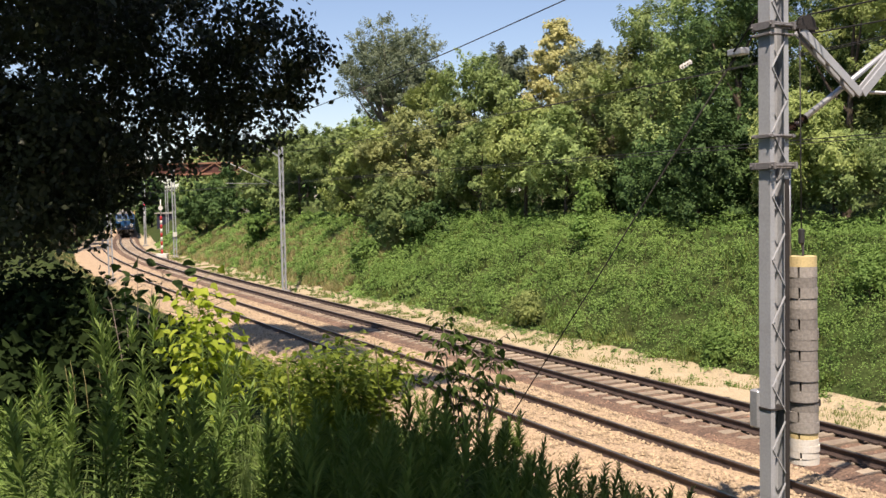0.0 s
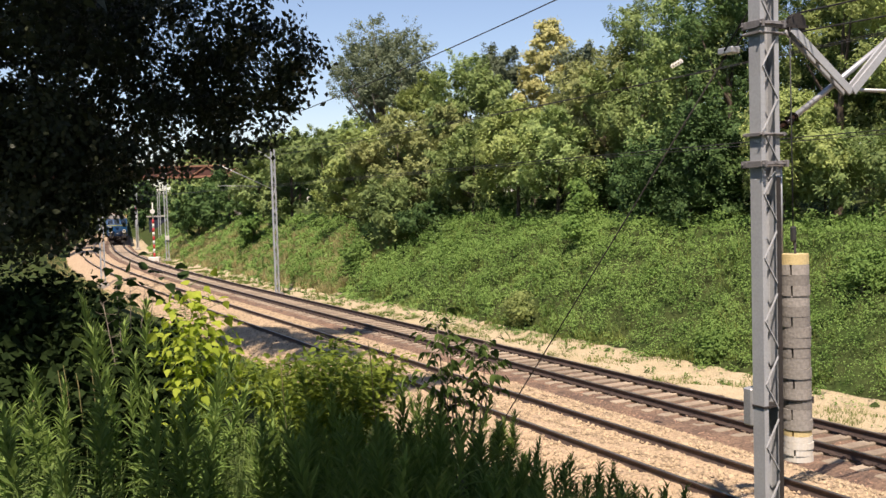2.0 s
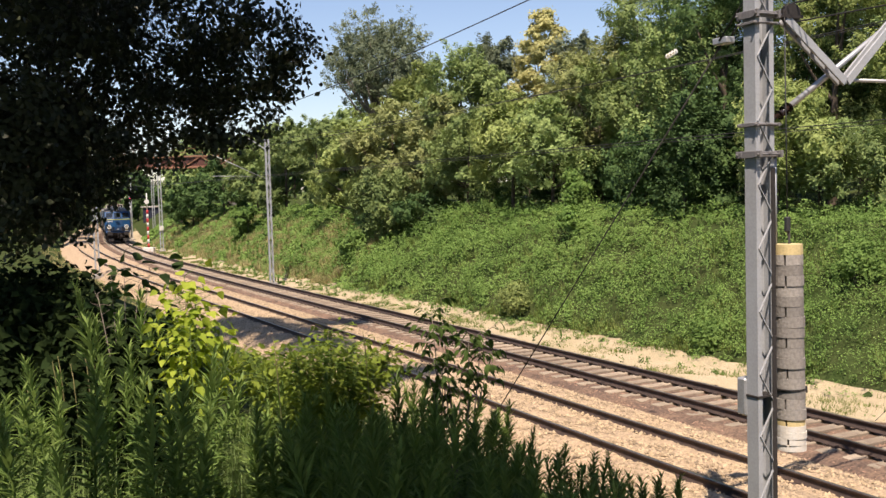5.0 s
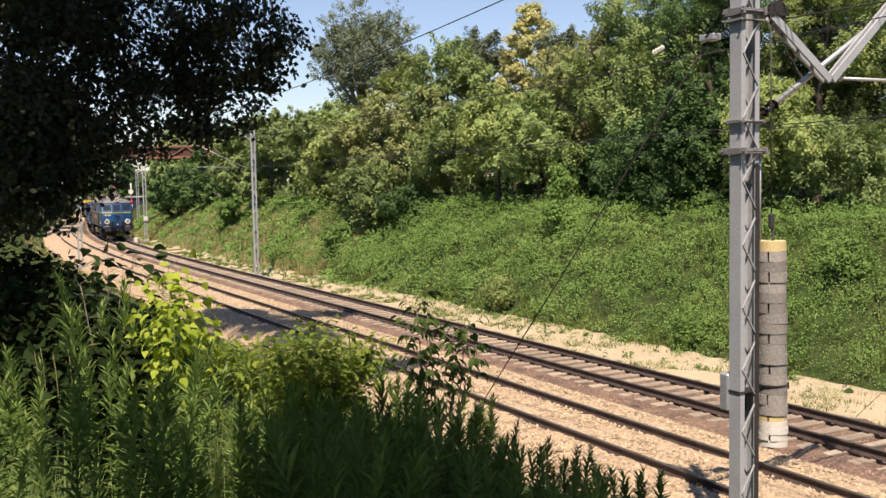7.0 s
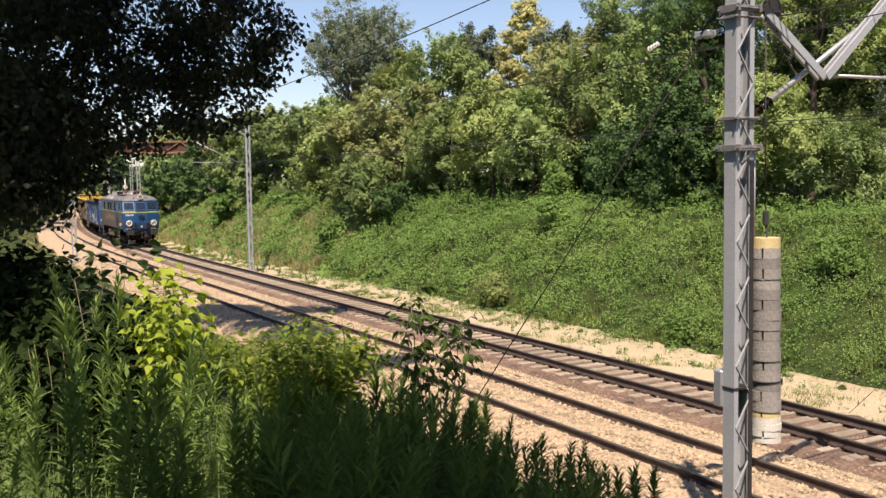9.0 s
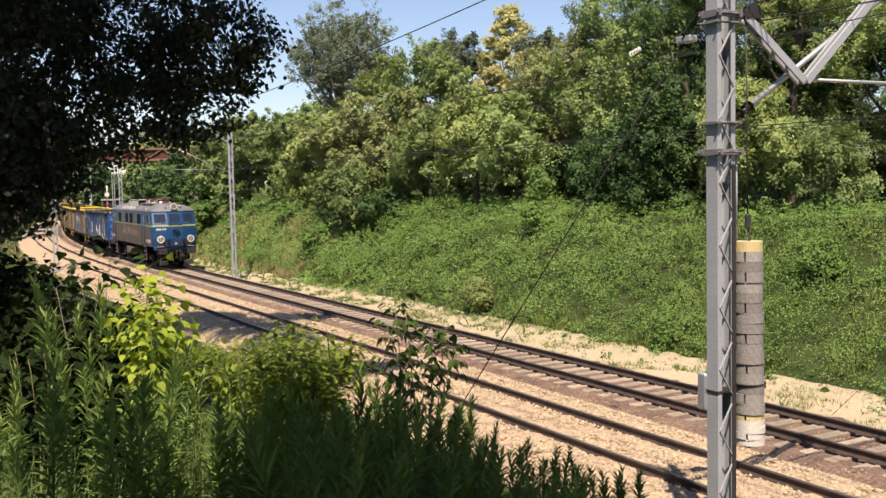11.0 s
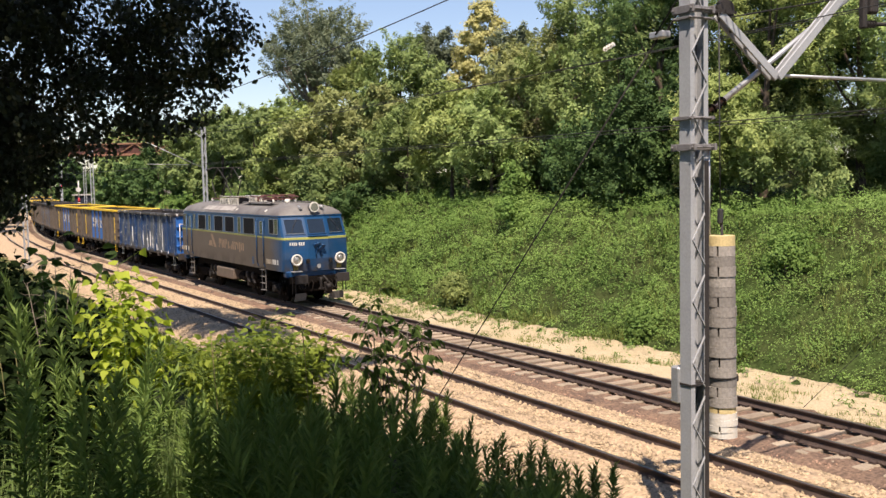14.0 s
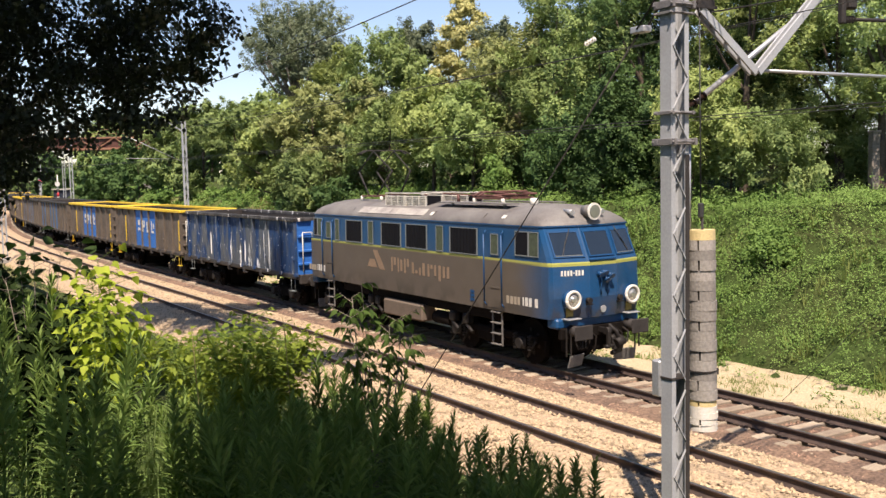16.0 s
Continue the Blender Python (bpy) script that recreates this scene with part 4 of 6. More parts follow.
    # top lamp and roof fittings of each cab
    for sg in (1,):
        bm = bmesh.new()
        rod(bm, (0, sg * 6.92, 4.02), (0, sg * 7.3, 4.0), 0.13, 20, 0.185)
        rod(bm, (0, sg * 7.28, 4.0), (0, sg * 7.32, 4.0), 0.215, 24, mi=1)
        lamp = part("top_headlamp", bm, [M_ROOF, M_WHITE], lo, "large round lamp above the cab")
        bm = bmesh.new()
        rod(bm, (0, sg * 7.3, 4.0), (0, sg * 7.335, 3.998), 0.165, 20)
        part("lens", bm, M_LENS, lamp)
        for sx in (-1, 1):
            bm = bmesh.new()
            rod(bm, (sx * 0.42, sg * 6.62, 4.03), (sx * 0.5, sg * 7.06, 3.98), 0.035, 8, 0.07)
            box(bm, (sx * 0.4, sg * 6.6, 3.98), (0.1, 0.12, 0.1))
            part("horn", bm, M_GALV, lo)
        bm = bmesh.new()
        rod(bm, (0.35, sg * 5.3, 4.1), (0.35, sg * 5.3, 4.32), 0.11, 12)
        part("roof_insulator", bm, M_WHITE, lo)
    # sides
    for sx in (-1, 1):
        def sq(y0, y1, z0, z1, x=1.476):
            q = [(sx * x, y0, z0), (sx * x, y1, z0), (sx * (x - 0.01), y1, z1), (sx * (x - 0.01), y0, z1)]
            return q if sx > 0 else [q[1], q[0], q[3], q[2]]
        for y0, y1 in ((-3.7, -2.5), (-1.2, 0.08), (0.36, 1.62), (2.85, 4.25)):
            pane_on("side_window", sq(y0, y1, 2.80, 3.53), lo, M_LOUVRE, M_FRAME, "dark barred window in a grey rim", slats=7)
        for y0, y1 in ((-4.52, -4.22), (-2.08, -1.74), (2.12, 2.5)):
            pane_on("side_pane", sq(y0, y1, 2.80, 3.54), lo, M_GREENGLASS, M_FRAME, "narrow dusty pane", bow=0.03)
        for sg in (-1, 1):
            y0, y1 = (5.95, 6.92) if sg > 0 else (-6.26, -5.56)
            ym = y0 + (y1 - y0) * (0.58 if sg > 0 else 0.42)
            pane_on("cab_window", sq(y0, ym, 2.9, 3.53), lo, M_LOUVRE, M_FRAME, "open cab window", bow=0.035)
            pane_on("cab_window", sq(ym + 0.02, y1, 2.9, 3.53), lo, M_GREENGLASS, M_FRAME, "sliding cab window pane", bow=0.03)
            # cab door: recessed leaf with its window, handrails and ladder
            dy = sg * 5.05
            bm = bmesh.new()
            box(bm, (sx * 1.472, dy, 2.45), (0.016, 0.62, 2.0), bevel=0.006)
            box(bm, (sx * 1.48, dy, 2.0), (0.03, 0.4, 0.04))
            door = part("door", bm, M_LOCO, lo, "cab side door")
            pane_on("door_window", sq(dy - 0.17, dy + 0.17, 2.86, 3.42, 1.486), door, M_GREENGLASS, M_FRAME, bow=0.03)
            for o in (-0.4, 0.4):
                grab(lo, [(sx * 1.49, dy + o, 1.5), (sx * 1.56, dy + o, 1.6), (sx * 1.56, dy + o, 3.4), (sx * 1.49, dy + o, 3.5)], M_BLUE, 0.022)
            ladder(lo, sx * 1.42, dy, 0.45, 1.5, material=M_GUARD)
        # lettering: faded emblem and name as plain shapes, number as bars
        bm = bmesh.new()
        for q in ([(-1.78, 2.62), (-1.48, 2.62), (-0.98, 2.02), (-1.34, 2.02), (-1.6, 2.36)], [(-2.18, 2.06), (-2.0, 2.32), (-1.68, 2.32), (-1.5, 2.06)]):
            vs = [bm.verts.new((sx * 1.4795, y, z)) for y, z in q]
            bm.faces.new(vs)
        part("emblem", bm, M_LOGO, lo, "faded orange arrow-like emblem")
        letters(lo, [(0, .025, 0, 1), (.05, .085, .45, 1), (.12, .145, 0, 1), (.17, .205, .1, .9), (.24, .265, 0, 1), (.29, .325, .45, 1), (.38, .41, .05, .8), (.44, .475, .1, .3), (.505, .53, 0, .5), (.565, .6, 0, .85), (.65, .68, 0, .82), (.7, .73, .55, .82), (.76, .79, .1, .8), (.83, .865, -.2, .82), (.9, .93, .05, .8), (.965, 1, .05, .8)],
                sx * 1.478, -0.58 if sx > 0 else 2.79, 2.79 if sx > 0 else -0.58, 2.02, 2.46, M_LOGO)
        for sg in (-1, 1):
            a, b = (5.55, 6.75) if sg * sx > 0 else (6.75, 5.55)
            letters(lo, [(0, .1, 0, 1), (.14, .24, 0, 1), (.28, .36, 0, 1), (.4, .48, 0, 1)], sx * 1.478, sg * a, sg * b, 1.64, 1.84, M_LETTERD)
            letters(lo, [(.58, .62, 0, 1), (.67, .76, 0, 1), (.8, .89, 0, 1), (1.0, 1.1, 0, 1)], sx * 1.478, sg * a, sg * b, 1.64, 1.86, M_LETTER)
        bm = bmesh.new()
        for k in range(3):
            box(bm, (sx * 1.478, 3.95, 1.58 + 0.11 * k), (0.008, 0.2, 0.08))
        part("notice_plate", bm, M_BLUE, lo, "small blue notice plate")
        # underframe boxes between the bogies
        bm = bmesh.new()
        box(bm, (sx * 1.05, 0.3, 1.22), (0.4, 9.5, 0.3), bevel=0.03)
        part("sole_bar", bm, M_UNDER, lo)
        bm = bmesh.new()
        box(bm, (sx * 1.18, -0.05, 0.86), (0.5, 2.4, 0.5), bevel=0.05)
        part("battery_box", bm, M_TANK, lo, "dusty brown battery box")
        bm = bmesh.new()
        rod(bm, (sx * 1.1, 1.5, 0.8), (sx * 1.1, 2.4, 0.8), 0.2, 16)
        part("air_tank", bm, M_UNDER, lo)
        for y in (-2.4, -1.9, 2.6, 3.3):
            bm = bmesh.new()
            box(bm, (sx * 1.2, y, 0.95), (0.25, 0.3, 0.3), bevel=0.05)
            rod(bm, (sx * 1.25, y, 0.8), (sx * 1.32, y + 0.4, 0.62), 0.05, 8)
            part("brake_gear", bm, M_UNDER2, lo)
    # roof: two louvred housings, walkway boards, pantographs
    for x, y0, y1, h in ((0.62, -1.9, 0.7, 0.36), (-0.62, -1.7, 1.1, 0.36)):
        for k in range(2):
            a, b = y0 + (y1 - y0) * k / 2, y0 + (y1 - y0) * (k + 1) / 2
            bm = bmesh.new()
            box(bm, (x, (a + b) / 2, 4.26 + h / 2 - 0.02), (0.62, b - a - 0.03, 0.04), bevel=0.015, mi=1)
            box(bm, (x, (a + b) / 2, 4.18), (0.5, b - a - 0.08, h - 0.03))
            for q in range(6):
                z = 4.05 + 0.055 * q
                for sx in (-1, 1):
                    box(bm, (x + sx * 0.28, (a + b) / 2, z), (0.06, b - a - 0.05, 0.022), Euler((0, radians(25 * sx), 0)).to_matrix(), mi=1)
            for q in range(4):
                for sx in (-1, 1):
                    box(bm, (x + sx * 0.29, a + (b - a) * (q + 0.15) / 3.3, 4.17), (0.05, 0.03, h), mi=1)
            part("roof_louvre", bm, [M_LOUVRE, M_ROOFLIGHT], lo, "pale slatted roof housing")
    for sx in (-1, 1):
        bm = bmesh.new()
        for y in (2.0, 4.6):
            box(bm, (sx * 0.8, y, 4.08), (0.06, 0.06, 0.18))
        box(bm, (sx * 0.8, 3.2, 4.17), (0.35, 3.6, 0.03))
        part("roof_board", bm, M_ROOF, lo)
        bm = bmesh.new()
        for k in range(5):
            y = -6.0 + 2.6 * k
            box(bm, (sx * 1.31, y, 3.875), (0.2, 0.03, 0.012), Euler((0, radians(sx * 38), 0)).to_matrix())
        part("roof_rib", bm, M_ROOF, lo)
        bm = bmesh.new()
        for y in (1.7, 5.3):
            box(bm, (sx * 1.33, y, 3.86), (0.13, 0.16, 0.012), Euler((0, radians(sx * 40), 0)).to_matrix())
        part("lift_mark", bm, M_WHITE, lo)
        # pale strip that paints the sheen on the curved roof edge
        bm = bmesh.new()
        box(bm, (sx * 1.29, -0.8, 3.885), (0.3, 4.2, 0.012), Euler((0, radians(sx * 38), 0)).to_matrix())
        part("roof_sheen", bm, M_ROOFSHEEN, lo, "pale strip painted as sheen along the roof edge")
    for yc in (-3.6, 3.4):
        pg = new("pantograph")
        pg.parent = lo
        tagged(pg, "folded red-brown pantograph")
        bm = bmesh.new()
        for sx in (-1, 1):
            bar(bm, (sx * 0.5, yc - 0.75, 4.3), (sx * 0.5, yc + 0.75, 4.3), 0.06, 0.06)
            for o in (-0.7, 0.7):
                rod(bm, (sx * 0.5, yc + o, 4.12), (sx * 0.5, yc + o, 4.3), 0.06, 10, mi=1)
        for o in (-0.75, 0.75):
            bar(bm, (-0.5, yc + o, 4.3), (0.5, yc + o, 4.3), 0.05, 0.05)
        part("base_frame", bm, [M_PANT, M_WHITE], pg)
        up = 1.0 if yc < 0 else 0.0                      # the rear one is raised to the wire
        for sx in (-1, 1):
            for o in (-1, 1):
                elbow = (sx * 0.35, yc + o * (1.1 + 0.1 * up), 4.42 + 0.72 * up)
                bm = bmesh.new()
                rod(bm, (sx * 0.45, yc - o * (0.6 - 0.9 * up), 4.34), elbow, 0.03, 6)
                part("arm", bm, M_PANT if not up else M_DARKSTEEL, pg)
                bm = bmesh.new()
                rod(bm, elbow, (sx * 0.4, yc, 4.46 + 1.36 * up), 0.022, 6)
                part("upper_arm", bm, M_PANT if not up else M_DARKSTEEL, pg)
        bm = bmesh.new()
        for o in (-0.12, 0.12):
            tube(bm, [(sx, yc + o, z + 1.36 * up) for sx, z in ((-0.95, 4.36), (-0.7, 4.48), (0.7, 4.48), (0.95, 4.36))], [0.025] * 4, 6)
        part("collector_head", bm, M_DARKSTEEL if up else M_PANT, pg)
    bm = bmesh.new()
    tube(bm, [(0.2, -2.8, 4.34), (0.2, -2, 4.4), (0.1, 0.5, 4.4), (0.2, 2.4, 4.36)], [0.022] * 4, 6)
    for y in (-2.6, -0.6, 1.3):
        rod(bm, (0.15, y, 4.15), (0.15, y, 4.38), 0.05, 8)
    part("roof_cable", bm, M_PANT, lo)
    for yc in (-4.25, 4.25):
        bogie(lo, yc, 3.05, 0.6, 1.05)
    wheels = [wheelset(lo, y, 0.6) for y in (-5.775, -2.725, 2.725, 5.775)]
    return lo, wheels


# open wagons
def rust_paint(name, base, second, mix, white=0.0):
    return mat(name, base, 0.65, vary=0.25, scale=1.1, fine=18, bump=0.08, second=second, mix=mix, sharp=0.02)


M_WBROWN = rust_paint("grey_brown_wagon_paint", (0.115, 0.092, 0.07), (0.075, 0.06, 0.048), 0.5)
M_WBRIGHT = rust_paint("bright_blue_panel", (0.015, 0.13, 0.42), (0.02, 0.10, 0.33), 0.3)
M_WFADED = rust_paint("faded_blue_door", (0.03, 0.10, 0.22), (0.07, 0.08, 0.085), 0.4)
M_WYEL = rust_paint("yellow_top_rail", (0.62, 0.42, 0.03), (0.5, 0.33, 0.03), 0.3)
M_WDARK = rust_paint("black_grimy_steel", (0.025, 0.024, 0.023), (0.045, 0.036, 0.03), 0.4)


def scraped_paint(name, base, primer, white, cover):
    """Old paint worn through: grey primer in upright patches, and bright scrapes that run down the steel."""
    m = mat(name, base, 0.6, vary=0.3, scale=1.4, fine=22, bump=0.1, second=[c * 0.5 for c in base], mix=0.4)
    n, l = m.node_tree.nodes, m.node_tree.links
    b = n["Principled BSDF"]
    src = b.inputs["Base Color"].links[0].from_socket
    co = n.new("ShaderNodeTexCoord")
    for stretch, scale, lo, hi, colour, amount in (((1, 1, 0.25), 1.7, 0.46, 0.55, primer, cover), ((1, 1, 0.16), 5.0, 0.6, 0.66, [c * 0.6 for c in primer], 0.8), ((1, 1, 0.1), 4.2, 0.625, 0.65, white, 0.95), ((1, 1, 0.5), 11.0, 0.67, 0.7, white, 0.9)):
        mp, tx, mr, mx = n.new("ShaderNodeMapping"), n.new("ShaderNodeTexNoise"), n.new("ShaderNodeMapRange"), n.new("ShaderNodeMix")
        mp.inputs["Scale"].default_value = stretch
        tx.inputs["Scale"].default_value, tx.inputs["Detail"].default_value = scale, 5.0
        mr.inputs[1].default_value, mr.inputs[2].default_value, mr.inputs[4].default_value = lo, hi, amount
        mx.data_type = "RGBA"
        mx.inputs[7].default_value = (*colour, 1)
        l.new(co.outputs["Object"], mp.inputs[0])
        l.new(mp.outputs[0], tx.inputs["Vector"])
        l.new(tx.outputs[0], mr.inputs[0])
        l.new(mr.outputs[0], mx.inputs[0])
        l.new(src, mx.inputs[6])
        src = mx.outputs[2]
    l.new(src, b.inputs["Base Color"])
    return m


M_WSCRAPED = scraped_paint("scraped_blue_steel", (0.011, 0.045, 0.13), (0.085, 0.095, 0.10), (0.75, 0.75, 0.72), 0.85)
M_WSCRUB = scraped_paint("scuffed_black_rail", (0.03, 0.028, 0.027), (0.10, 0.095, 0.09), (0.55, 0.54, 0.52), 0.6)
WLEN = 14.04


def build_wagon(scheme, seed):
    """An open high-sided bogie wagon with ribbed steel sides. scheme: 0 scraped blue, 1 brown with bright blue doors, 2 blue and brown panels."""
    rng = random.Random(seed)
    label = ("open goods wagon, scraped faded blue steel sides", "open goods wagon, grey-brown sides, blue doors, yellow top", "open goods wagon with blue and brown panels")[scheme]
    wg = tagged(new("open_wagon"), label, "wagon", "wagons of the goods train")
    z0, z1, L = 1.3, 3.36, 12.9
    bm = bmesh.new()
    box(bm, (0, 0, 1.2), (2.6, L, 0.22), bevel=0.03)
    box(bm, (0, 0, 1.05), (0.5, L, 0.2), bevel=0.03)
    for sx in (-1, 1):
        box(bm, (sx * 1.36, 0, 1.22), (0.1, L, 0.16), bevel=0.02)
    part("underframe", bm, M_WDARK, wg)
    bm = bmesh.new()
    box(bm, (0, 0, 1.36), (2.7, L - 0.1, 0.1))
    part("floor", bm, M_WDARK, wg)
    n = 9
    step = L / n
    for sx in (-1, 1):
        for k in range(n):
            y = -L / 2 + step * (k + 0.5)
            door = k in (3, 4, 5)
            m = {0: M_WSCRAPED, 1: M_WBRIGHT if door else M_WBROWN, 2: M_WFADED if door or k in (0, 1) else M_WBROWN}[scheme]
            bm = bmesh.new()
            box(bm, (sx * 1.365, y, (z0 + z1) / 2), (0.03, step - 0.02, z1 - z0))
            for q in range(0 if scheme == 1 and door else 3):
                yy = y + step * (q - 1) * 0.3
                box(bm, (sx * 1.385, yy, (z0 + z1) / 2 - 0.05), (0.03, 0.1, z1 - z0 - 0.3), bevel=0.012)
            p = part("side_panel", bm, m, wg)
            if scheme == 1 and k == 4:
                letters(p, [(.0, .1, .55, 1), (.0, .04, 0, .4), (.06, .12, .1, .3), (.26, .31, 0, 1), (.31, .4, .4, .6), (.35, .4, .6, 1), (.52, .57, 0, .9), (.57, .66, .0, .25), (.8, .84, 0, 1), (.84, .93, 0, .2), (.9, .95, .4, .8)], sx * 1.404, y - 1.55, y + 1.75, 2.1, 2.75, M_LETTER)
        for k in range(n + 1):
            y = -L / 2 + step * k
            y = min(max(y, -L / 2 + 0.06), L / 2 - 0.06)
            bm = bmesh.new()
            box(bm, (sx * 1.42, y, (z0 + z1) / 2), (0.11, 0.1, z1 - z0), bevel=0.015)
            box(bm, (sx * 1.42, y, z0 - 0.02), (0.14, 0.2, 0.14), bevel=0.02)
            if k % 2:
                rod(bm, (sx * 1.49, y, z0 + 0.5), (sx * 1.49, y, z0 + 0.62), 0.03, 6)
            part("post", bm, M_WSCRAPED if scheme == 0 else M_WBROWN, wg)
        bm = bmesh.new()
        box(bm, (sx * 1.42, 0, z1 + 0.03), (0.2, L + 0.06, 0.14), bevel=0.02)
        part("top_rail", bm, (M_WSCRUB, M_WYEL, M_WDARK)[scheme], wg)
        if scheme == 1:
            for y in (-3.95, 6.3):
                bm = bmesh.new()
                box(bm, (sx * 1.485, y, 2.2), (0.03, 0.09, 1.5))
                part("yellow_mark", bm, M_WYEL, wg)
        bm = bmesh.new()
        box(bm, (sx * 1.34, 0, (z0 + z1) / 2 + 0.05), (0.014, L - 0.1, z1 - z0 - 0.06))
        part("lining", bm, M_WDARK, wg)
        for k in range(6):
            bm = bmesh.new()
            y = -4.6 + 1.85 * k
            box(bm, (sx * 1.42, y, 1.1), (0.06, 0.22, 0.22), bevel=0.03)
            rod(bm, (sx * 1.4, y - 0.15, 1.02), (sx * 1.4, y + 0.3, 1.02), 0.025, 6)
            part("door_latch", bm, M_WDARK, wg)
        for y in (-L / 2 + 0.45, L / 2 - 0.45):
            bm = bmesh.new()
            for o in (-0.18, 0.18):
                rod(bm, (sx * 1.38, y + o, 1.2), (sx * 1.38, y + o, 0.66), 0.016, 5)
            box(bm, (sx * 1.4, y, 0.66), (0.16, 0.4, 0.025))
            part("footstep", bm, M_WYEL if scheme == 1 else M_FRAME, wg)
    for sg in (-1, 1):
        bm = bmesh.new()
        box(bm, (0, sg * (L / 2 - 0.03), (z0 + z1) / 2), (2.72, 0.05, z1 - z0))
        part("end_wall", bm, M_WBRIGHT if scheme == 0 else M_WBROWN, wg)
        bm = bmesh.new()
        box(bm, (0, sg * (L / 2 - 0.07), (z0 + z1) / 2 + 0.05), (2.66, 0.014, z1 - z0 - 0.06))
        part("lining", bm, M_WDARK, wg)
        for z, x, w, hh in [(q, 0, 2.7, 0.1) for q in (1.7, 2.2, 2.75)] + [((z0 + z1) / 2, q, 0.1, z1 - z0) for q in (-0.75, 0, 0.75)] + [(z1 + 0.03, 0, 2.75, 0.13)]:
            bm = bmesh.new()
            box(bm, (x, sg * (L / 2 + 0.045), z), (w, 0.1, hh), bevel=0.02)
            part("end_rib", bm, (M_WSCRUB, M_WYEL, M_WDARK)[scheme] if z > z1 else M_WBRIGHT if scheme == 0 else M_WBROWN, wg)
        grab(wg, [(1.2, sg * (L / 2 + 0.14), 1.4), (1.2, sg * (L / 2 + 0.14), 2.9), (0.8, sg * (L / 2 + 0.14), 2.9), (0.8, sg * (L / 2 + 0.14), 1.4)], M_WHITE, 0.02)
        bm = bmesh.new()
        box(bm, (0, sg * (L / 2 - 0.02), 1.12), (2.6, 0.2, 0.36), bevel=0.03)
        part("buffer_beam", bm, M_WDARK, wg)
        for sx in (-1, 1):
            buffer(wg, sx * 0.875, sg * 7.02, sg, (0.42, 0.36), 1.06)
        bm = bmesh.new()
        rod(bm, (0, sg * 6.4, 1.0), (0, sg * 6.98, 0.98), 0.06, 8)
        part("coupling", bm, M_UNDER, wg)
        bogie(wg, sg * 4.5, 1.8, 0.46, 1.0)
    wheels = [wheelset(wg, y, 0.46) for y in (-5.4, -3.6, 3.6, 5.4)]
    bm = bmesh.new()
    box(bm, (0, 0.4, 0.95), (0.9, 1.6, 0.35), bevel=0.05)
    rod(bm, (-0.9, -1.2, 0.85), (0.9, -1.2, 0.85), 0.17, 12)
    part("brake_gear", bm, M_UNDER, wg)
    return wg, wheels


loco, loco_wheels = build_loco()
first_wagons = [build_wagon(0, 1)[0], build_wagon(1, 2)[0], build_wagon(2, 3)[0]]
wagons = first_wagons[:2] + [copy_thing(first_wagons[1], Matrix()), first_wagons[2]] + [copy_thing(first_wagons[k], Matrix()) for k in (2, 1, 2, 0, 1, 2, 2)]
# ---- masts, wires, gantry and other lineside things ----
def mast_frame(x, y, s):
    """A mast's own axes: local x across the line (away from the camera side), local y along it."""
    h = heading(s)
    return Matrix.Translation((x, y, 0)) @ Matrix.Rotation(h - math.pi / 2, 4, "Z")


def lattice_mast(x, y, s, z0, height, w=0.32, web=0.2, label="", lean=0.0, taper=0.0, simple=False):
    """Two steel channels laced together by zigzag bars."""
    root = tagged(new("lattice_mast"), label, "mast", "masts along the line")
    root.matrix_basis = mast_frame(x, y, s) @ pose(0, 0, z0, 0, lean, 0)
    for sx in (-1, 1):
        bm = bmesh.new()
        X, i, e, t = sx * w / 2, sx * (w / 2 - 0.075), web / 2, 0.012
        prof = [(X, -e), (X, e), (i, e), (i, e - t), (X - sx * t, e - t), (X - sx * t, -e + t), (i, -e + t), (i, -e)]
        lo, hi = ([bm.verts.new((x_, y_, z_)) for x_, y_ in prof] for z_ in (0, height))
        for k in range(8):
            bm.faces.new((lo[k], lo[(k + 1) % 8], hi[(k + 1) % 8], hi[k]))
        bm.faces.new(hi)
        bmesh.ops.recalc_face_normals(bm, faces=bm.faces)
        part("channel", bm, M_POLE, root)
    n = int(height / (0.42 if not simple else 0.55))
    for o in (-1, 1):
        for k in range(n):
            bm = bmesh.new()
            a, b = (-1, 1) if k % 2 else (1, -1)
            za, zb = 0.2 + (height - 0.4) * k / n, 0.2 + (height - 0.4) * (k + 1) / n
            bar(bm, (a * (w / 2 - 0.03), o * (web / 2 + 0.004), za), (b * (w / 2 - 0.03), o * (web / 2 + 0.004), zb), 0.07 if simple else 0.026, 0.012)
            part("lacing_bar", bm, M_POLE, root)
    bm = bmesh.new()
    box(bm, (0, 0, 0.1), (w + 0.35, web + 0.35, 0.3), bevel=0.03)
    part("footing", bm, M_CONCRETE, root)
    return root


def collar(root, z, h, reach, w=0.32, web=0.2, thick=0.04):
    bm = bmesh.new()
    for sx in (-1, 1):
        box(bm, (sx * (w / 2 + thick / 2 + 0.004), 0, z), (thick, web + 2 * reach, h), bevel=0.006)
        for o in (-1, 1):
            rod(bm, (sx * (w / 2 - 0.2), o * (web / 2 + reach * 0.7), z), (sx * (w / 2 + 0.07), o * (web / 2 + reach * 0.7), z), 0.014, 6)
    for o in (-1, 1):
        box(bm, (0, o * (web / 2 + thick / 2 + 0.006), z), (w + 0.1, thick, h * 0.8), bevel=0.006)
    return part("collar", bm, M_CLAMP, root)


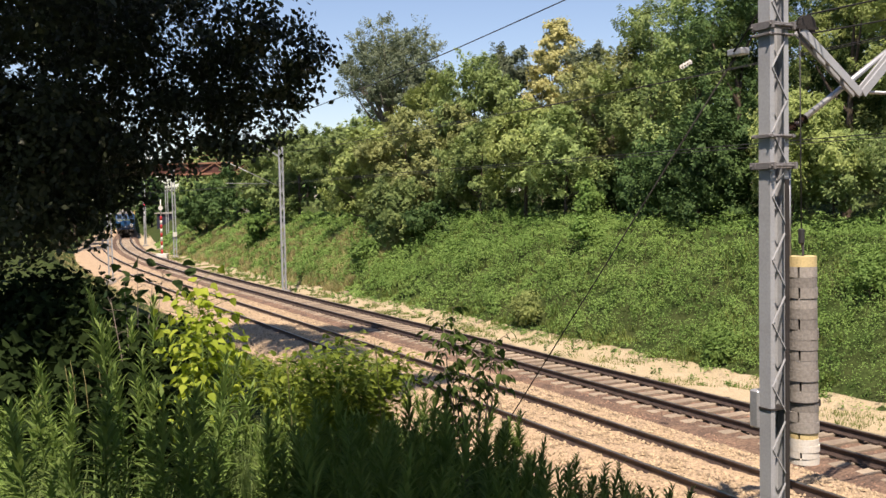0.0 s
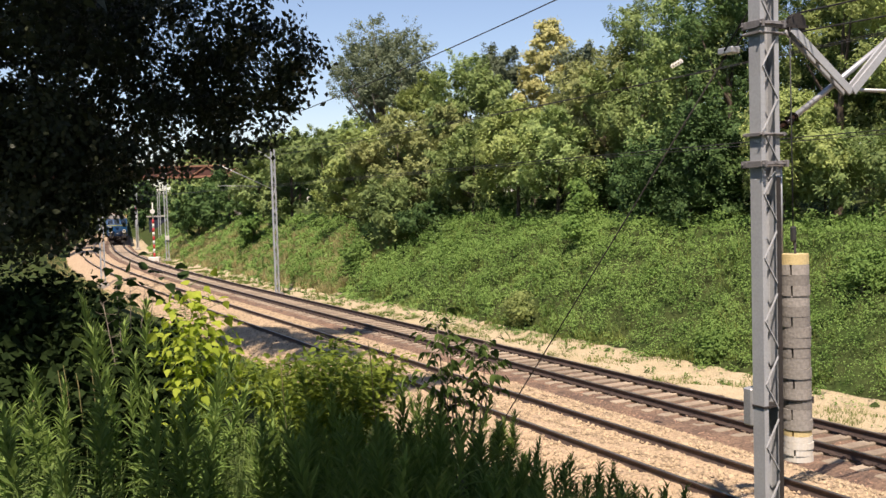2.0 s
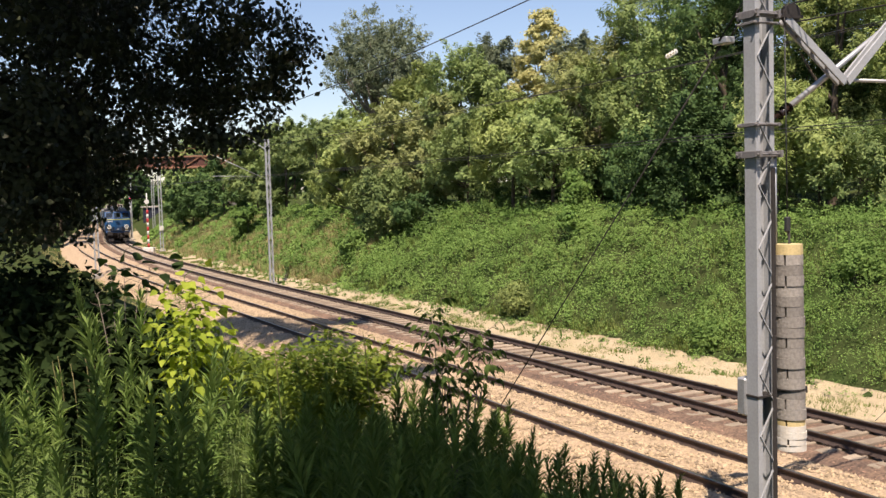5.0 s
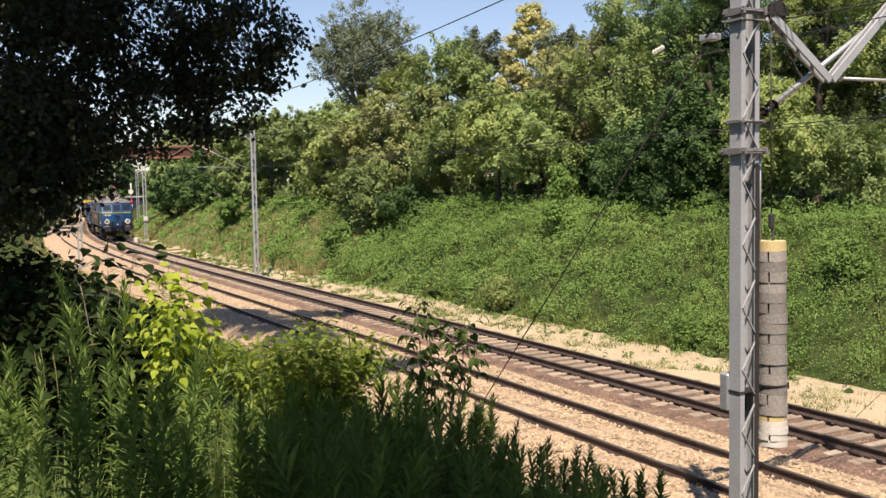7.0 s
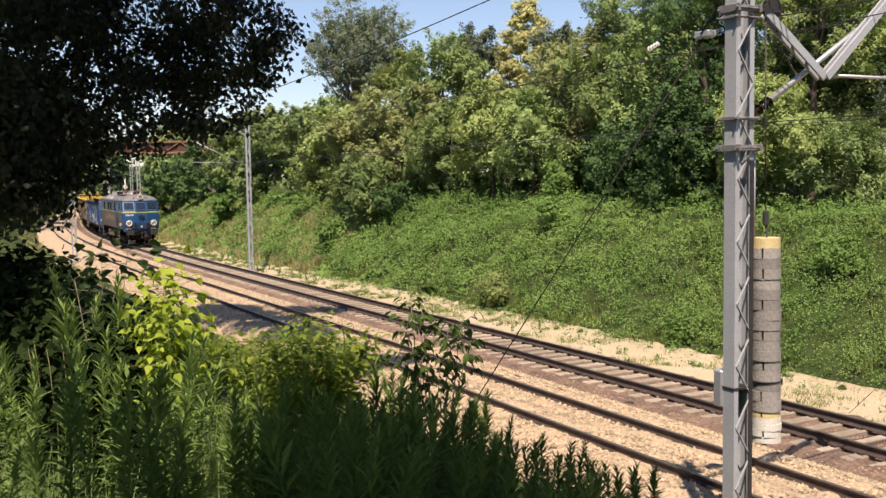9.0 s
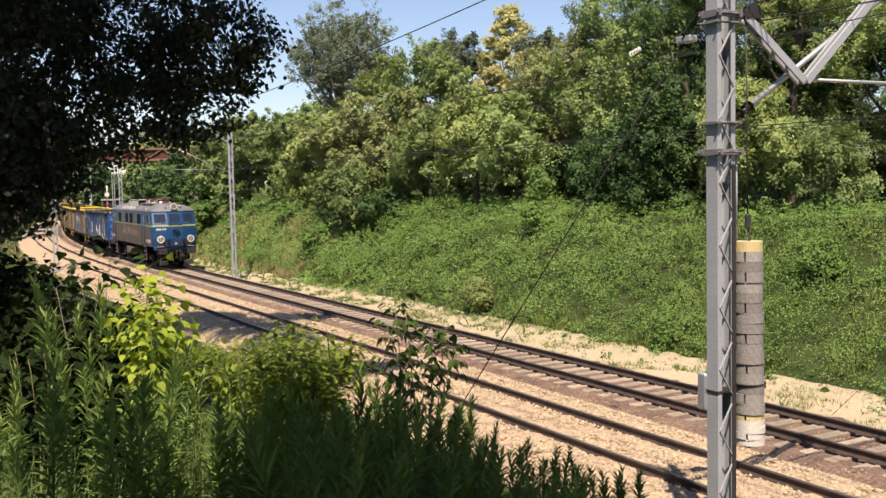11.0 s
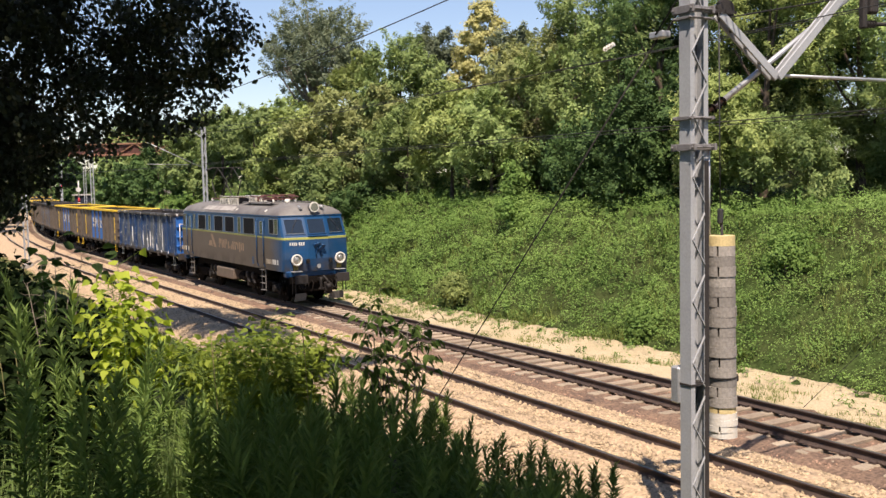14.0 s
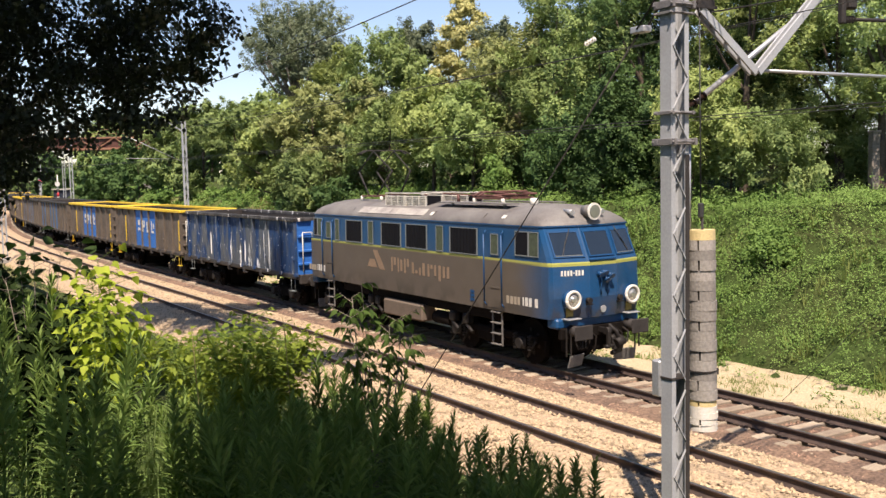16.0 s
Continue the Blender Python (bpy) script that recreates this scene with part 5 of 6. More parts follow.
def insulator(bm, a, b, r=0.07, n=5, mi=0):
    a, b = Vector(a), Vector(b)
    rod(bm, a, b, r * 0.45, 8, mi=mi)
    for k in range(n):
        p, q = a.lerp(b, (k + 0.3) / n), a.lerp(b, (k + 0.62) / n)
        rod(bm, p, q, r, 12, r * 0.7, mi=mi)


M_BROWNINS = mat("dark_brown_insulator", (0.03, 0.018, 0.014), 0.25, vary=0.15, scale=5, fine=30, bump=0, spec=0.7)
MAST = (4.285, 12.6)
MAST_S = -5.7


def build_mast():
    m = lattice_mast(*MAST, MAST_S, -0.55, 8.6, label="grey painted steel lattice mast with clamps and tensioning gear", lean=-0.04)
    top = 0.55                                            # the mast's foot stands below the rails
    collar(m, 7.15 + top, 0.1, 0.09)
    collar(m, 7.04 + top, 0.035, 0.06)
    collar(m, 5.75 + top, 0.05, 0.07)
    collar(m, 5.37 + top, 0.09, 0.12)
    bm = bmesh.new()
    box(bm, (0, 0, 2.22 + top), (0.345, 0.225, 0.03), bevel=0.004)
    part("band", bm, M_DARKSTEEL, m)
    bm = bmesh.new()
    box(bm, (-0.09, 0.18, 2.19 + top), (0.2, 0.16, 0.5), bevel=0.02)
    part("junction_box", bm, M_GALV, m, "grey steel box strapped to the mast")
    bm = bmesh.new()
    rod(bm, (0.205, -0.06, 4.75), (0.205, -0.06, 5.9), 0.025, 10)
    part("conduit", bm, M_GALV, m, "pale grey pipe")
    bm = bmesh.new()
    rod(bm, (0.2, 0.05, 0.2), (0.2, 0.05, 4.75), 0.03, 10)
    box(bm, (0.118, -0.114, 2.95), (0.07, 0.008, 5.6))
    part("weight_guide", bm, M_DARKSTEEL, m, "dark steel guide strip beside the weights")
    # cantilever: V of paired channels, slanted tube with insulators, level registration tube
    for o in (-0.05, 0.05):
        bm = bmesh.new()
        bar(bm, (0.45, o, 7.13 + top), (1.53, o, 6.34 + top), 0.03, 0.115, bevel=0.004)
        part("bracket_arm", bm, M_POLE, m, "slanted grey channel arm")
        bm = bmesh.new()
        bar(bm, (1.57, o, 6.34 + top), (3.25, o, 7.83 + top), 0.03, 0.115, bevel=0.004)
        part("bracket_arm", bm, M_POLE, m, "rising grey channel arm")
    for t in (0.25, 0.5, 0.75, 1.0):
        bm = bmesh.new()
        box(bm, (0.45 + 1.08 * t, 0, 7.13 - 0.79 * t + top), (0.05, 0.12, 0.05))
        part("spacer", bm, M_CLAMP, m)
    bm = bmesh.new()
    rod(bm, (0.66, 0.13, 6.0 + top), (3.4, 0.13, 7.65 + top), 0.04, 12)
    part("stay_tube", bm, M_GALV, m, "pale slanted stay tube")
    bm = bmesh.new()
    insulator(bm, (0.46, 0.13, 5.88 + top), (0.72, 0.13, 6.035 + top), 0.075, 3)
    rod(bm, (0.17, 0.1, 5.78 + top), (0.48, 0.13, 5.89 + top), 0.035, 8)
    part("insulator", bm, M_BROWNINS, m, "dark ribbed insulator")
    bm = bmesh.new()
    rod(bm, (1.55, 0, 6.37 + top), (5.4, 0, 6.39 + top), 0.024, 10)
    part("registration_tube", bm, M_GALV, m)
    bm = bmesh.new()
    box(bm, (3.46, 0, 7.55 + top), (0.1, 0.1, 0.85), bevel=0.02)
    box(bm, (3.66, 0.0, 7.5 + top), (0.18, 0.14, 0.3), bevel=0.03)
    rod(bm, (3.55, 0, 7.2 + top), (4.9, 0, 7.26 + top), 0.03, 8)
    insulator(bm, (3.5, 0, 7.19 + top), (3.75, 0, 7.21 + top), 0.06, 4)
    part("registration_bracket", bm, M_DARKSTEEL, m)
    # pulley and the arms that hold it
    bm = bmesh.new()
    rod(bm, (0.57, -0.03, 7.2 + top), (0.57, 0.03, 7.2 + top), 0.13, 20)
    for o in (-0.045, 0.045):
        rod(bm, (0.57, o * 0.7, 7.2 + top), (0.57, o, 7.2 + top), 0.14, 20)
        bar(bm, (0.18, o * 1.6, 7.16 + top), (0.72, o * 1.6, 7.16 + top), 0.015, 0.04)
    part("pulley", bm, M_DARKSTEEL, m, "dark steel tensioning pulley")
    bm = bmesh.new()
    rod(bm, (0.435, -0.05, 4.3 + top), (0.44, -0.02, 7.2 + top), 0.009, 5)
    box(bm, (0.435, -0.05, 4.45 + top), (0.07, 0.07, 0.2), bevel=0.015)
    part("weight_rope", bm, M_WIRE, m)
    return m


def build_weights():
    """A hanging column of slotted round concrete weights."""
    base = mast_frame(*MAST, MAST_S) @ Vector((0.45, -0.06, 0))
    col = tagged(new("tension_weights"), "hanging column of slotted grey concrete weights with yellow top", "counterweight")
    col.location = base
    z = 1.445
    rng = random.Random(5)
    for k in range(22):
        h = 0.085 if k < 5 else 0.1365
        m = M_WHITECON if k < 4 else M_YELLOWP if k == 4 else (M_YELLOWP if k == 21 else M_CONCRETE)
        if z + h > 4.33:
            break
        last = z + h * 2 > 4.33
        m = M_YELLOWP if last else m
        r = 0.19 + (0.006 if last else rng.uniform(-0.006, 0.004))
        slot = {1, 4, 6, 9, 12, 15, 18, 20}
        face = math.pi * 1.5 + (rng.uniform(-0.08, 0.08) if k in slot else rng.uniform(1.2, 4.5)) - 0.62
        bm = bmesh.new()
        n = 28
        lo = []
        for q in range(n):
            a = 2 * math.pi * (q + 0.5) / n + face
            lo.append((r * math.cos(a), r * math.sin(a)))
        # outline with a radial slot
        g = 0.013
        ca, sa = math.cos(face), math.sin(face)
        pts = lo[:n]
        slotpts = [(r * ca + g * sa, r * sa - g * ca), (g * sa, -g * ca), (-g * sa, g * ca), (r * ca - g * sa, r * sa + g * ca)]
        outl = pts + slotpts
        bot = [bm.verts.new((x, y, 0.001)) for x, y in outl]
        top = [bm.verts.new((x * 0.99, y * 0.99, h - 0.001)) for x, y in outl]
        bm.faces.new(bot[::-1])
        bm.faces.new(top)
        for q in range(len(outl)):
            bm.faces.new((bot[q], bot[(q + 1) % len(outl)], top[(q + 1) % len(outl)], top[q]))
        ob = part("weight_disc", bm, m, col, "yellow painted top weight" if last else ("newer white weight" if k < 4 else "rust-stained yellowish weight" if k == 4 else ""))
        ob.location = (rng.uniform(-0.005, 0.005) + 0.0045 * (12 - k) * 0.3, rng.uniform(-0.005, 0.005), z)
        z += h
    bm = bmesh.new()
    rod(bm, (0, 0, 1.38), (0, 0, 4.42), 0.016, 6)
    rod(bm, (0, 0, 1.41), (0, 0, 1.44), 0.08, 10)
    rod(bm, (0, 0, 2.262), (0, 0, 2.278), 0.196, 28)
    box(bm, (0.2, -0.03, 2.25), (0.03, 0.05, 0.09), bevel=0.005)
    part("rod", bm, M_DARKSTEEL, col)
    return col


def wire(name, pts, r, label, sag=0.0, material=None):
    """A hanging wire through pts, with sag between them."""
    cu = bpy.data.curves.new(name, "CURVE")
    cu.dimensions, cu.bevel_depth, cu.bevel_resolution = "3D", r, 1
    out = []
    for a, b in zip(pts, pts[1:]):
        a, b = Vector(a), Vector(b)
        for k in range(12):
            t = k / 12
            out.append(a.lerp(b, t) - Vector((0, 0, 4 * sag * t * (1 - t))))
    out.append(Vector(pts[-1]))
    sp = cu.splines.new("POLY")
    sp.points.add(len(out) - 1)
    for p, v in zip(sp.points, out):
        p.co = (*v, 1)
    cu.materials.append(material or M_WIRE)
    return tagged(new(name, cu), label, "wire")


def build_wires():
    x, y = MAST
    up = mast_frame(x, y, MAST_S)
    wire("feeder_cable", [(17.5, -14, 10.2), (2.17, 16.95, 8.42), (-3.73, 28.81, 7.82), (-23.8, 69.2, 6.9), (-41, 118, 7.2)], 0.011, "thick dark cable strung along the line", 0.05)
    for d0, zc, zm, nm in ((NEAR, 5.85, 7.35, "near"), (0.0, 6.05, 8.1, "far")):
        for kind, z, r, sag in (("contact_wire", zc, 0.008, 0.0), ("carrier_wire", zm, 0.008, 0.35)):
            wire(kind, [on(s, d0 + 0.15, z + (0.25 if s > 80 else 0)) for s in (-50, -6, 45, 100, 150)], r, f"thin dark {kind.replace('_', ' ')} over the {nm} track", sag)
    a = up @ Vector((0.62, 0, 7.35))
    wire("tension_wire", [a, on(-40, NEAR, 8.2)], 0.012, "dark tension wire running off the pulley", 0.2)
    a = up @ Vector((0.62, 0, 7.1))
    wire("tension_wire", [a, on(-40, NEAR, 7.0)], 0.010, "dark tension wire running off the pulley", 0.1)
    # two-strand guy with its spreader plate
    guy = tagged(new("guy_wire"), "twin dark steel guy wires anchored beside the track", "guy wire")
    g0 = Vector((x + 0.045, y, 7.62))
    g1 = Vector((3.75 - 0.445 * 6.9, 13.77 + 0.896 * 6.9, -0.5))
    side = Vector((0.06, 0.03, 0))
    bm = bmesh.new()
    mid = g0.lerp(g1, 0.085)
    for o in (-1, 1):
        rod(bm, g0 + side * o, mid + side * o * 1.2, 0.011, 6)
    rod(bm, mid, g1, 0.011, 6)
    part("strand", bm, M_DARKSTEEL, guy)
    bm = bmesh.new()
    box(bm, mid, (0.28, 0.15, 0.09), Euler((0, 0, MAST_S * 0 + heading(MAST_S))).to_matrix(), bevel=0.012)
    part("spreader", bm, M_GALV, guy)
    bm = bmesh.new()
    e = g0.lerp(g1, 0.86)
    rod(bm, e, g0.lerp(g1, 0.885), 0.035, 8)
    part("turnbuckle", bm, M_GALV, guy)
    # thin anchor wire rising from the verge beyond the far track
    wire("anchor_wire", [(9.73, 21.19, -0.35), (12.7, 15.17, 6.42), (14.4, 11.7, 10.3)], 0.006, "thin dark anchor wire rising from the sandy verge")
    # white insulator in the near carrier wire
    bm = bmesh.new()
    p = on(3.25, NEAR + 0.1, 7.44)
    q = on(3.55, NEAR + 0.1, 7.36)
    insulator(bm, p, q, 0.048, 4)
    tagged(part("wire_insulator", bm, M_WHITE), "white ribbed insulator in an overhead wire", "insulator")


def build_far_line():
    far = lattice_mast(-9.74, 58.85, 47, -0.5, 8.9, 0.27, 0.16, "tall slim grey lattice mast on the sandy verge", simple=True)
    bm = bmesh.new()
    bar(bm, (-0.1, 0, 8.3), (-1.3, 0, 9.1), 0.07, 0.07)
    part("arm", bm, M_POLE, far)
    bm = bmesh.new()
    rod(bm, (-0.1, 0, 6.5), (-3.3, 0, 8.0), 0.022, 8)
    rod(bm, (-0.9, 0, 6.7), (-3.4, 0, 6.75), 0.014, 8)
    part("cantilever", bm, M_GALV, far)
    for x, y, s, h, lab in ((-27.6, 99.7, 92, 9.3, "grey lattice mast with a small white plate"), (-23.8, 69.2, 66, 9.2, "grey lattice mast beside the near track"), (-40.3, 131.2, 124, 8.6, "grey lattice mast beyond the gantry"),
                            (-37.2, 131.0, 123, 10.4, "tall grey lattice mast beyond the gantry")):
        m = lattice_mast(x, y, s, -0.5, h, 0.34, 0.22, lab, simple=True)
        if "plate" in lab:
            bm = bmesh.new()
            box(bm, (0, -0.2, 2.5), (0.42, 0.05, 0.45), bevel=0.02)
            part("plate", bm, M_WHITE, m)
    # rusty lattice gantry on piers
    g = tagged(new("gantry"), "rusty brown steel truss gantry across the tracks", "gantry")
    rust = mat("rusty_red_steel", (0.21, 0.10, 0.06), 0.85, vary=0.3, scale=1.5, fine=12, bump=0.2, second=(0.25, 0.13, 0.08), mix=0.4)
    y0, xa, xb, zlo, zhi = 112.0, -50.0, -22.2, 8.5, 9.75
    for yy in (y0, y0 + 1.1):
        for z, nm in ((zlo, "bottom_chord"), (zhi, "top_chord")):
            bm = bmesh.new()
            box(bm, ((xa + xb) / 2, yy, z), (xb - xa, 0.2, 0.2), bevel=0.02)
            part(nm, bm, rust, g)
        n = 14
        for k in range(n):
            a, b = xa + (xb - xa) * k / n, xa + (xb - xa) * (k + 1) / n
            za, zb = (zlo, zhi) if k % 2 else (zhi, zlo)
            bm = bmesh.new()
            bar(bm, (a, yy, za), (b, yy, zb), 0.12, 0.12)
            part("diagonal", bm, rust, g)
    bm = bmesh.new()
    box(bm, ((xa + xb) / 2, y0 + 0.12, (zlo + zhi) / 2), (xb - xa, 0.03, zhi - zlo - 0.2))
    part("web_plate", bm, mat("dark_red_plate", (0.10, 0.04, 0.03), 0.85, vary=0.3, scale=1.5, fine=12, bump=0.2), g)
    bm = bmesh.new()
    for z in (zhi + 0.5, zhi + 0.95):
        rod(bm, (xa, y0 + 1.1, z), (xb, y0 + 1.1, z), 0.03, 6)
    for k in range(15):
        xx = xa + (xb - xa) * k / 14
        rod(bm, (xx, y0 + 1.1, zhi), (xx, y0 + 1.1, zhi + 0.97), 0.03, 6)
    part("handrail", bm, rust, g)
    bm = bmesh.new()
    box(bm, ((xa + xb) / 2, y0 + 0.55, zlo + 0.14), (xb - xa, 0.98, 0.06))
    part("walkway", bm, rust, g)
    for x in (xa + 0.6, xb - 0.5):
        bm = bmesh.new()
        z0 = float(ground_z(x, y0)[0]) - 0.5
        box(bm, (x, y0 + 0.55, (z0 + zlo - 0.1) / 2), (0.9, 1.5, zlo - 0.1 - z0), bevel=0.05)
        part("pier", bm, M_CONCRETE, g)
    # striped post with a white disc, on a pale block
    st = tagged(new("striped_post"), "red and white striped post on a pale concrete block", "marker post")
    red = mat("signal_red_paint", (0.45, 0.03, 0.03), 0.5, vary=0.12, scale=3, fine=20, bump=0.05)
    p = Vector((-28.4, 97.8, -0.35))
    bm = bmesh.new()
    box(bm, p + Vector((0, 0, 0.25)), (1.1, 0.7, 0.55), bevel=0.05)
    part("block", bm, M_WHITECON, st)
    for k in range(9):
        bm = bmesh.new()
        z = 0.5 + k * 0.42
        rod(bm, p + Vector((0, 0, z)), p + Vector((0, 0, z + 0.42)), 0.11, 12)
        part("stripe", bm, M_WHITE if k % 2 else red, st, "white band" if k % 2 else "red band")
    bm = bmesh.new()
    rod(bm, p + Vector((0, 0, 4.28)), p + Vector((0, 0, 6.0)), 0.06, 10)
    rod(bm, p + Vector((0, 0.0, 5.1)), p + Vector((0, -0.12, 5.1)), 0.23, 18)
    part("disc", bm, M_WHITE, st)
    # signal with a red light
    sg = tagged(new("signal"), "slim railway signal showing a red light", "signal")
    p = on(132, -2.6, -0.4)
    bm = bmesh.new()
    rod(bm, p, p + Vector((0, 0, 6.2)), 0.09, 10)
    part("post", bm, M_GALV, sg)
    bm = bmesh.new()
    box(bm, p + Vector((0, -0.1, 5.6)), (0.5, 0.25, 1.3), bevel=0.06)
    part("head", bm, M_DARKSTEEL, sg)
    glow = bpy.data.materials.new("red_signal_light")
    glow.use_nodes = True
    e = glow.node_tree.nodes["Principled BSDF"]
    e.inputs["Base Color"].default_value = (0.6, 0.02, 0.04, 1)
    e.inputs["Emission Color"].default_value, e.inputs["Emission Strength"].default_value = (1, 0.05, 0.12, 1), 3.0
    bm = bmesh.new()
    rod(bm, p + Vector((0, -0.22, 5.5)), p + Vector((0, -0.28, 5.5)), 0.15, 14)
    part("light", bm, glow, sg)
    # dark steel shed beyond the bend
    sh = tagged(new("shed"), "long dark steel shed with a pale roof edge beyond the bend", "shed")
    c = Vector((-45.5, 176, 0))
    bm = bmesh.new()
    box(bm, c + Vector((0, 0, 1.7)), (11, 6, 3.6), bevel=0.05)
    part("wall", bm, mat("dark_blue_sheeting", (0.02, 0.025, 0.045), 0.6, vary=0.25, scale=1, fine=15, bump=0.05), sh)
    bm = bmesh.new()
    box(bm, c + Vector((0, 0, 3.62)), (11.6, 6.6, 0.22), bevel=0.04)
    part("roof", bm, M_CONCRETE, sh)


def build_post():
    """Old gatepost and a piece of board fence on top of the far bank."""
    x, y = 18.7, 33.4
    z = float(ground_z(x, y)[0])
    f = tagged(new("fence"), "weathered concrete post with dark old board fence", "fence")
    bm = bmesh.new()
    box(bm, (x, y, z + 0.95), (0.3, 0.3, 2.1), bevel=0.02)
    box(bm, (x, y, z + 2.02), (0.36, 0.36, 0.1), bevel=0.03)
    part("post", bm, M_PALEBARK, f)
    for k in range(9):
        bm = bmesh.new()
        box(bm, (x + 0.35 + 0.2 * k, y + 0.05 + 0.02 * k, z + 0.85), (0.17, 0.03, 1.75 + 0.08 * math.sin(k * 2.3)), bevel=0.004)
        part("board", bm, M_BARK, f)


mast = build_mast()
build_weights()
build_wires()
build_far_line()
build_post()
# ---- herbs of the far bank and grass on the verge ----
def scatter(s0, s1, d0, d1, n, rng, near=1.6):
    s = s0 + (s1 - s0) * rng.random(n) ** near
    d = rng.uniform(d0, d1, n)
    x0, y0, h = (np.interp(s, TS, a) for a in (TX, TY, TH))
    return x0 - np.sin(h) * d, y0 + np.cos(h) * d, s, d


def build_herbs():
    rng = np.random.default_rng(11)
    # clumps of nettles and brambles, leaf by leaf
    n = 12000
    x, y, s, d = scatter(-26, 125, -13.0, -3.5, n, rng, 1.8)
    z = ground_z(x, y)
    dist = np.hypot(x, y)
    hgt = np.clip(0.6 + 0.5 * rumple(x, y, 3.2, 5.0) + 0.75 * rumple(x, y, 1.4, 1.0) + 0.5 * rumple(x, y, 0.55, 4.0) + rng.normal(0, 0.26, n), 0.3, 1.9) * np.clip((-d - 3.3) / 1.0, 0.35, 1) * np.clip(1 - (-d - 8.2) / 2.5, 0.45, 1) * np.interp(s, [40, 60], [1.0, 0.5])
    wide = rng.uniform(0.3, 0.55, n) * np.clip(0.6 + 0.5 * hgt, 0.7, 1.3)
    per = 48
    j = np.repeat(np.arange(n), per)
    D = rng.normal(0, 1, (n * per, 3))
    D[:, 2] = np.abs(D[:, 2]) + 0.5
    D /= np.linalg.norm(D, axis=1, keepdims=True)
    rad = rng.uniform(0.78, 1.06, n * per)
    P = np.stack([x[j] + D[:, 0] * wide[j] * rad, y[j] + D[:, 1] * wide[j] * rad, z[j] + D[:, 2] * hgt[j] * rad], 1)
    N = D * 1.2 + rng.normal(0, 0.38, D.shape) + np.array([0, -0.1, 0.5])
    size = (0.0016 * dist + 0.008)[j]
    V, F = leaf_cards(P, N, size, size * 0.75, rng, None)
    tagged(new("bank_herbs", mesh_np("bank_herbs", V, F, M_HERB)), "dense green nettles and brambles covering the bank", "herbs", kind="stuff")
    # leafy seedlings on the verge and taller sprigs among the herbs
    for name, cnt, d0, d1, hh, m, lab in (("verge_seedlings", 420, -4.4, -2.5, 0.34, M_HERB, "leafy green seedlings on the sandy verge"), ("bank_sprigs", 3000, -10.0, -4.2, 0.8, M_HERB, "taller leafy sprigs standing among the herbs")):
        x, y, s, d = scatter(-26, 70, d0, d1, cnt, rng, 1.3)
        z = ground_z(x, y)
        per = 22
        j = np.repeat(np.arange(cnt), per)
        k = len(j)
        f = rng.random(k)
        tall = hh * rng.uniform(0.45, 1.2, cnt)
        lean = rng.normal(0, 0.16, (cnt, 2))
        P = np.stack([x[j] + lean[j, 0] * f * tall[j] + rng.normal(0, 0.05, k), y[j] + lean[j, 1] * f * tall[j] + rng.normal(0, 0.05, k), z[j] + f * tall[j]], 1)
        N = np.stack([rng.normal(0, 0.7, k), rng.normal(-0.2, 0.7, k), np.full(k, 0.7)], 1)
        size = (0.0015 * np.hypot(x, y) + 0.016)[j]
        V, F = leaf_cards(P, N, size * 1.5, size * 0.7, rng, None)
        tagged(new(name, mesh_np(name, V, F, m)), lab, "herbs", kind="stuff")
    # grass and seedlings on the sandy verge and among the herbs
    for name, cnt, d0, d1, hh, m, lab in (("verge_grass", 17000, -4.4, -2.3, 0.19, M_GRASS, "sparse yellowish grass tufts on the sandy verge"), ("bank_grass", 5000, -9, -3.8, 0.55, M_GRASS, "tall pale grass among the bank's herbs"),
                                          ("pale_grass", 8000, -8.5, -3.6, 0.6, M_GRASS2, "pale tall grass on the bank near the bend"), ("near_grass", 900, 6.3, 8.5, 0.3, M_GRASS2, "dry grass tufts at the ballast's foot")):
        x, y, s, d = scatter(42 if name == "pale_grass" else -24, 110, d0, d1, cnt, rng)
        keep = rumple(x, y, 1.1, 3.0) > (-0.05 if name == "verge_grass" else -0.1 if name != "bank_grass" else 0.15)
        x, y = x[keep], y[keep]
        z = ground_z(x, y) + np.where(np.isin(name, ["verge_grass"]), 0.06, 0.0)
        dist = np.hypot(x, y)
        per = 7
        j = np.repeat(np.arange(len(x)), per)
        k = len(j)
        a = rng.uniform(0, 6.28, k)
        out = rng.uniform(0.1, 0.55, k) * hh
        L = hh * rng.uniform(0.5, 1.2, k)
        w = 0.0004 * dist[j] + 0.003
        b = np.stack([x[j] + rng.normal(0, 0.06, k), y[j] + rng.normal(0, 0.06, k), z[j] - 0.03], 1)
        tip = b + np.stack([np.cos(a) * out, np.sin(a) * out, L], 1)
        side = np.stack([-np.sin(a) * w, np.cos(a) * w, 0 * w], 1)
        V = np.stack([b - side, b + side, tip], 1).reshape(-1, 3)
        F = np.arange(k)[:, None] * 3 + np.array([[0, 1, 2]])
        tagged(new(name, mesh_np(name, V, F, m)), lab, "grass", kind="stuff")


# ---- the big shade tree over the camera, and the tree that shades the tracks ----
def sight(px, py, depth):
    """A place by its bearing and height as seen from the eye at the start."""
    return ((px - 784) / 1720 * depth, depth, EYE_Z + (354.3 - (px - 784) * 0.0193 - py) / 1720 * depth)


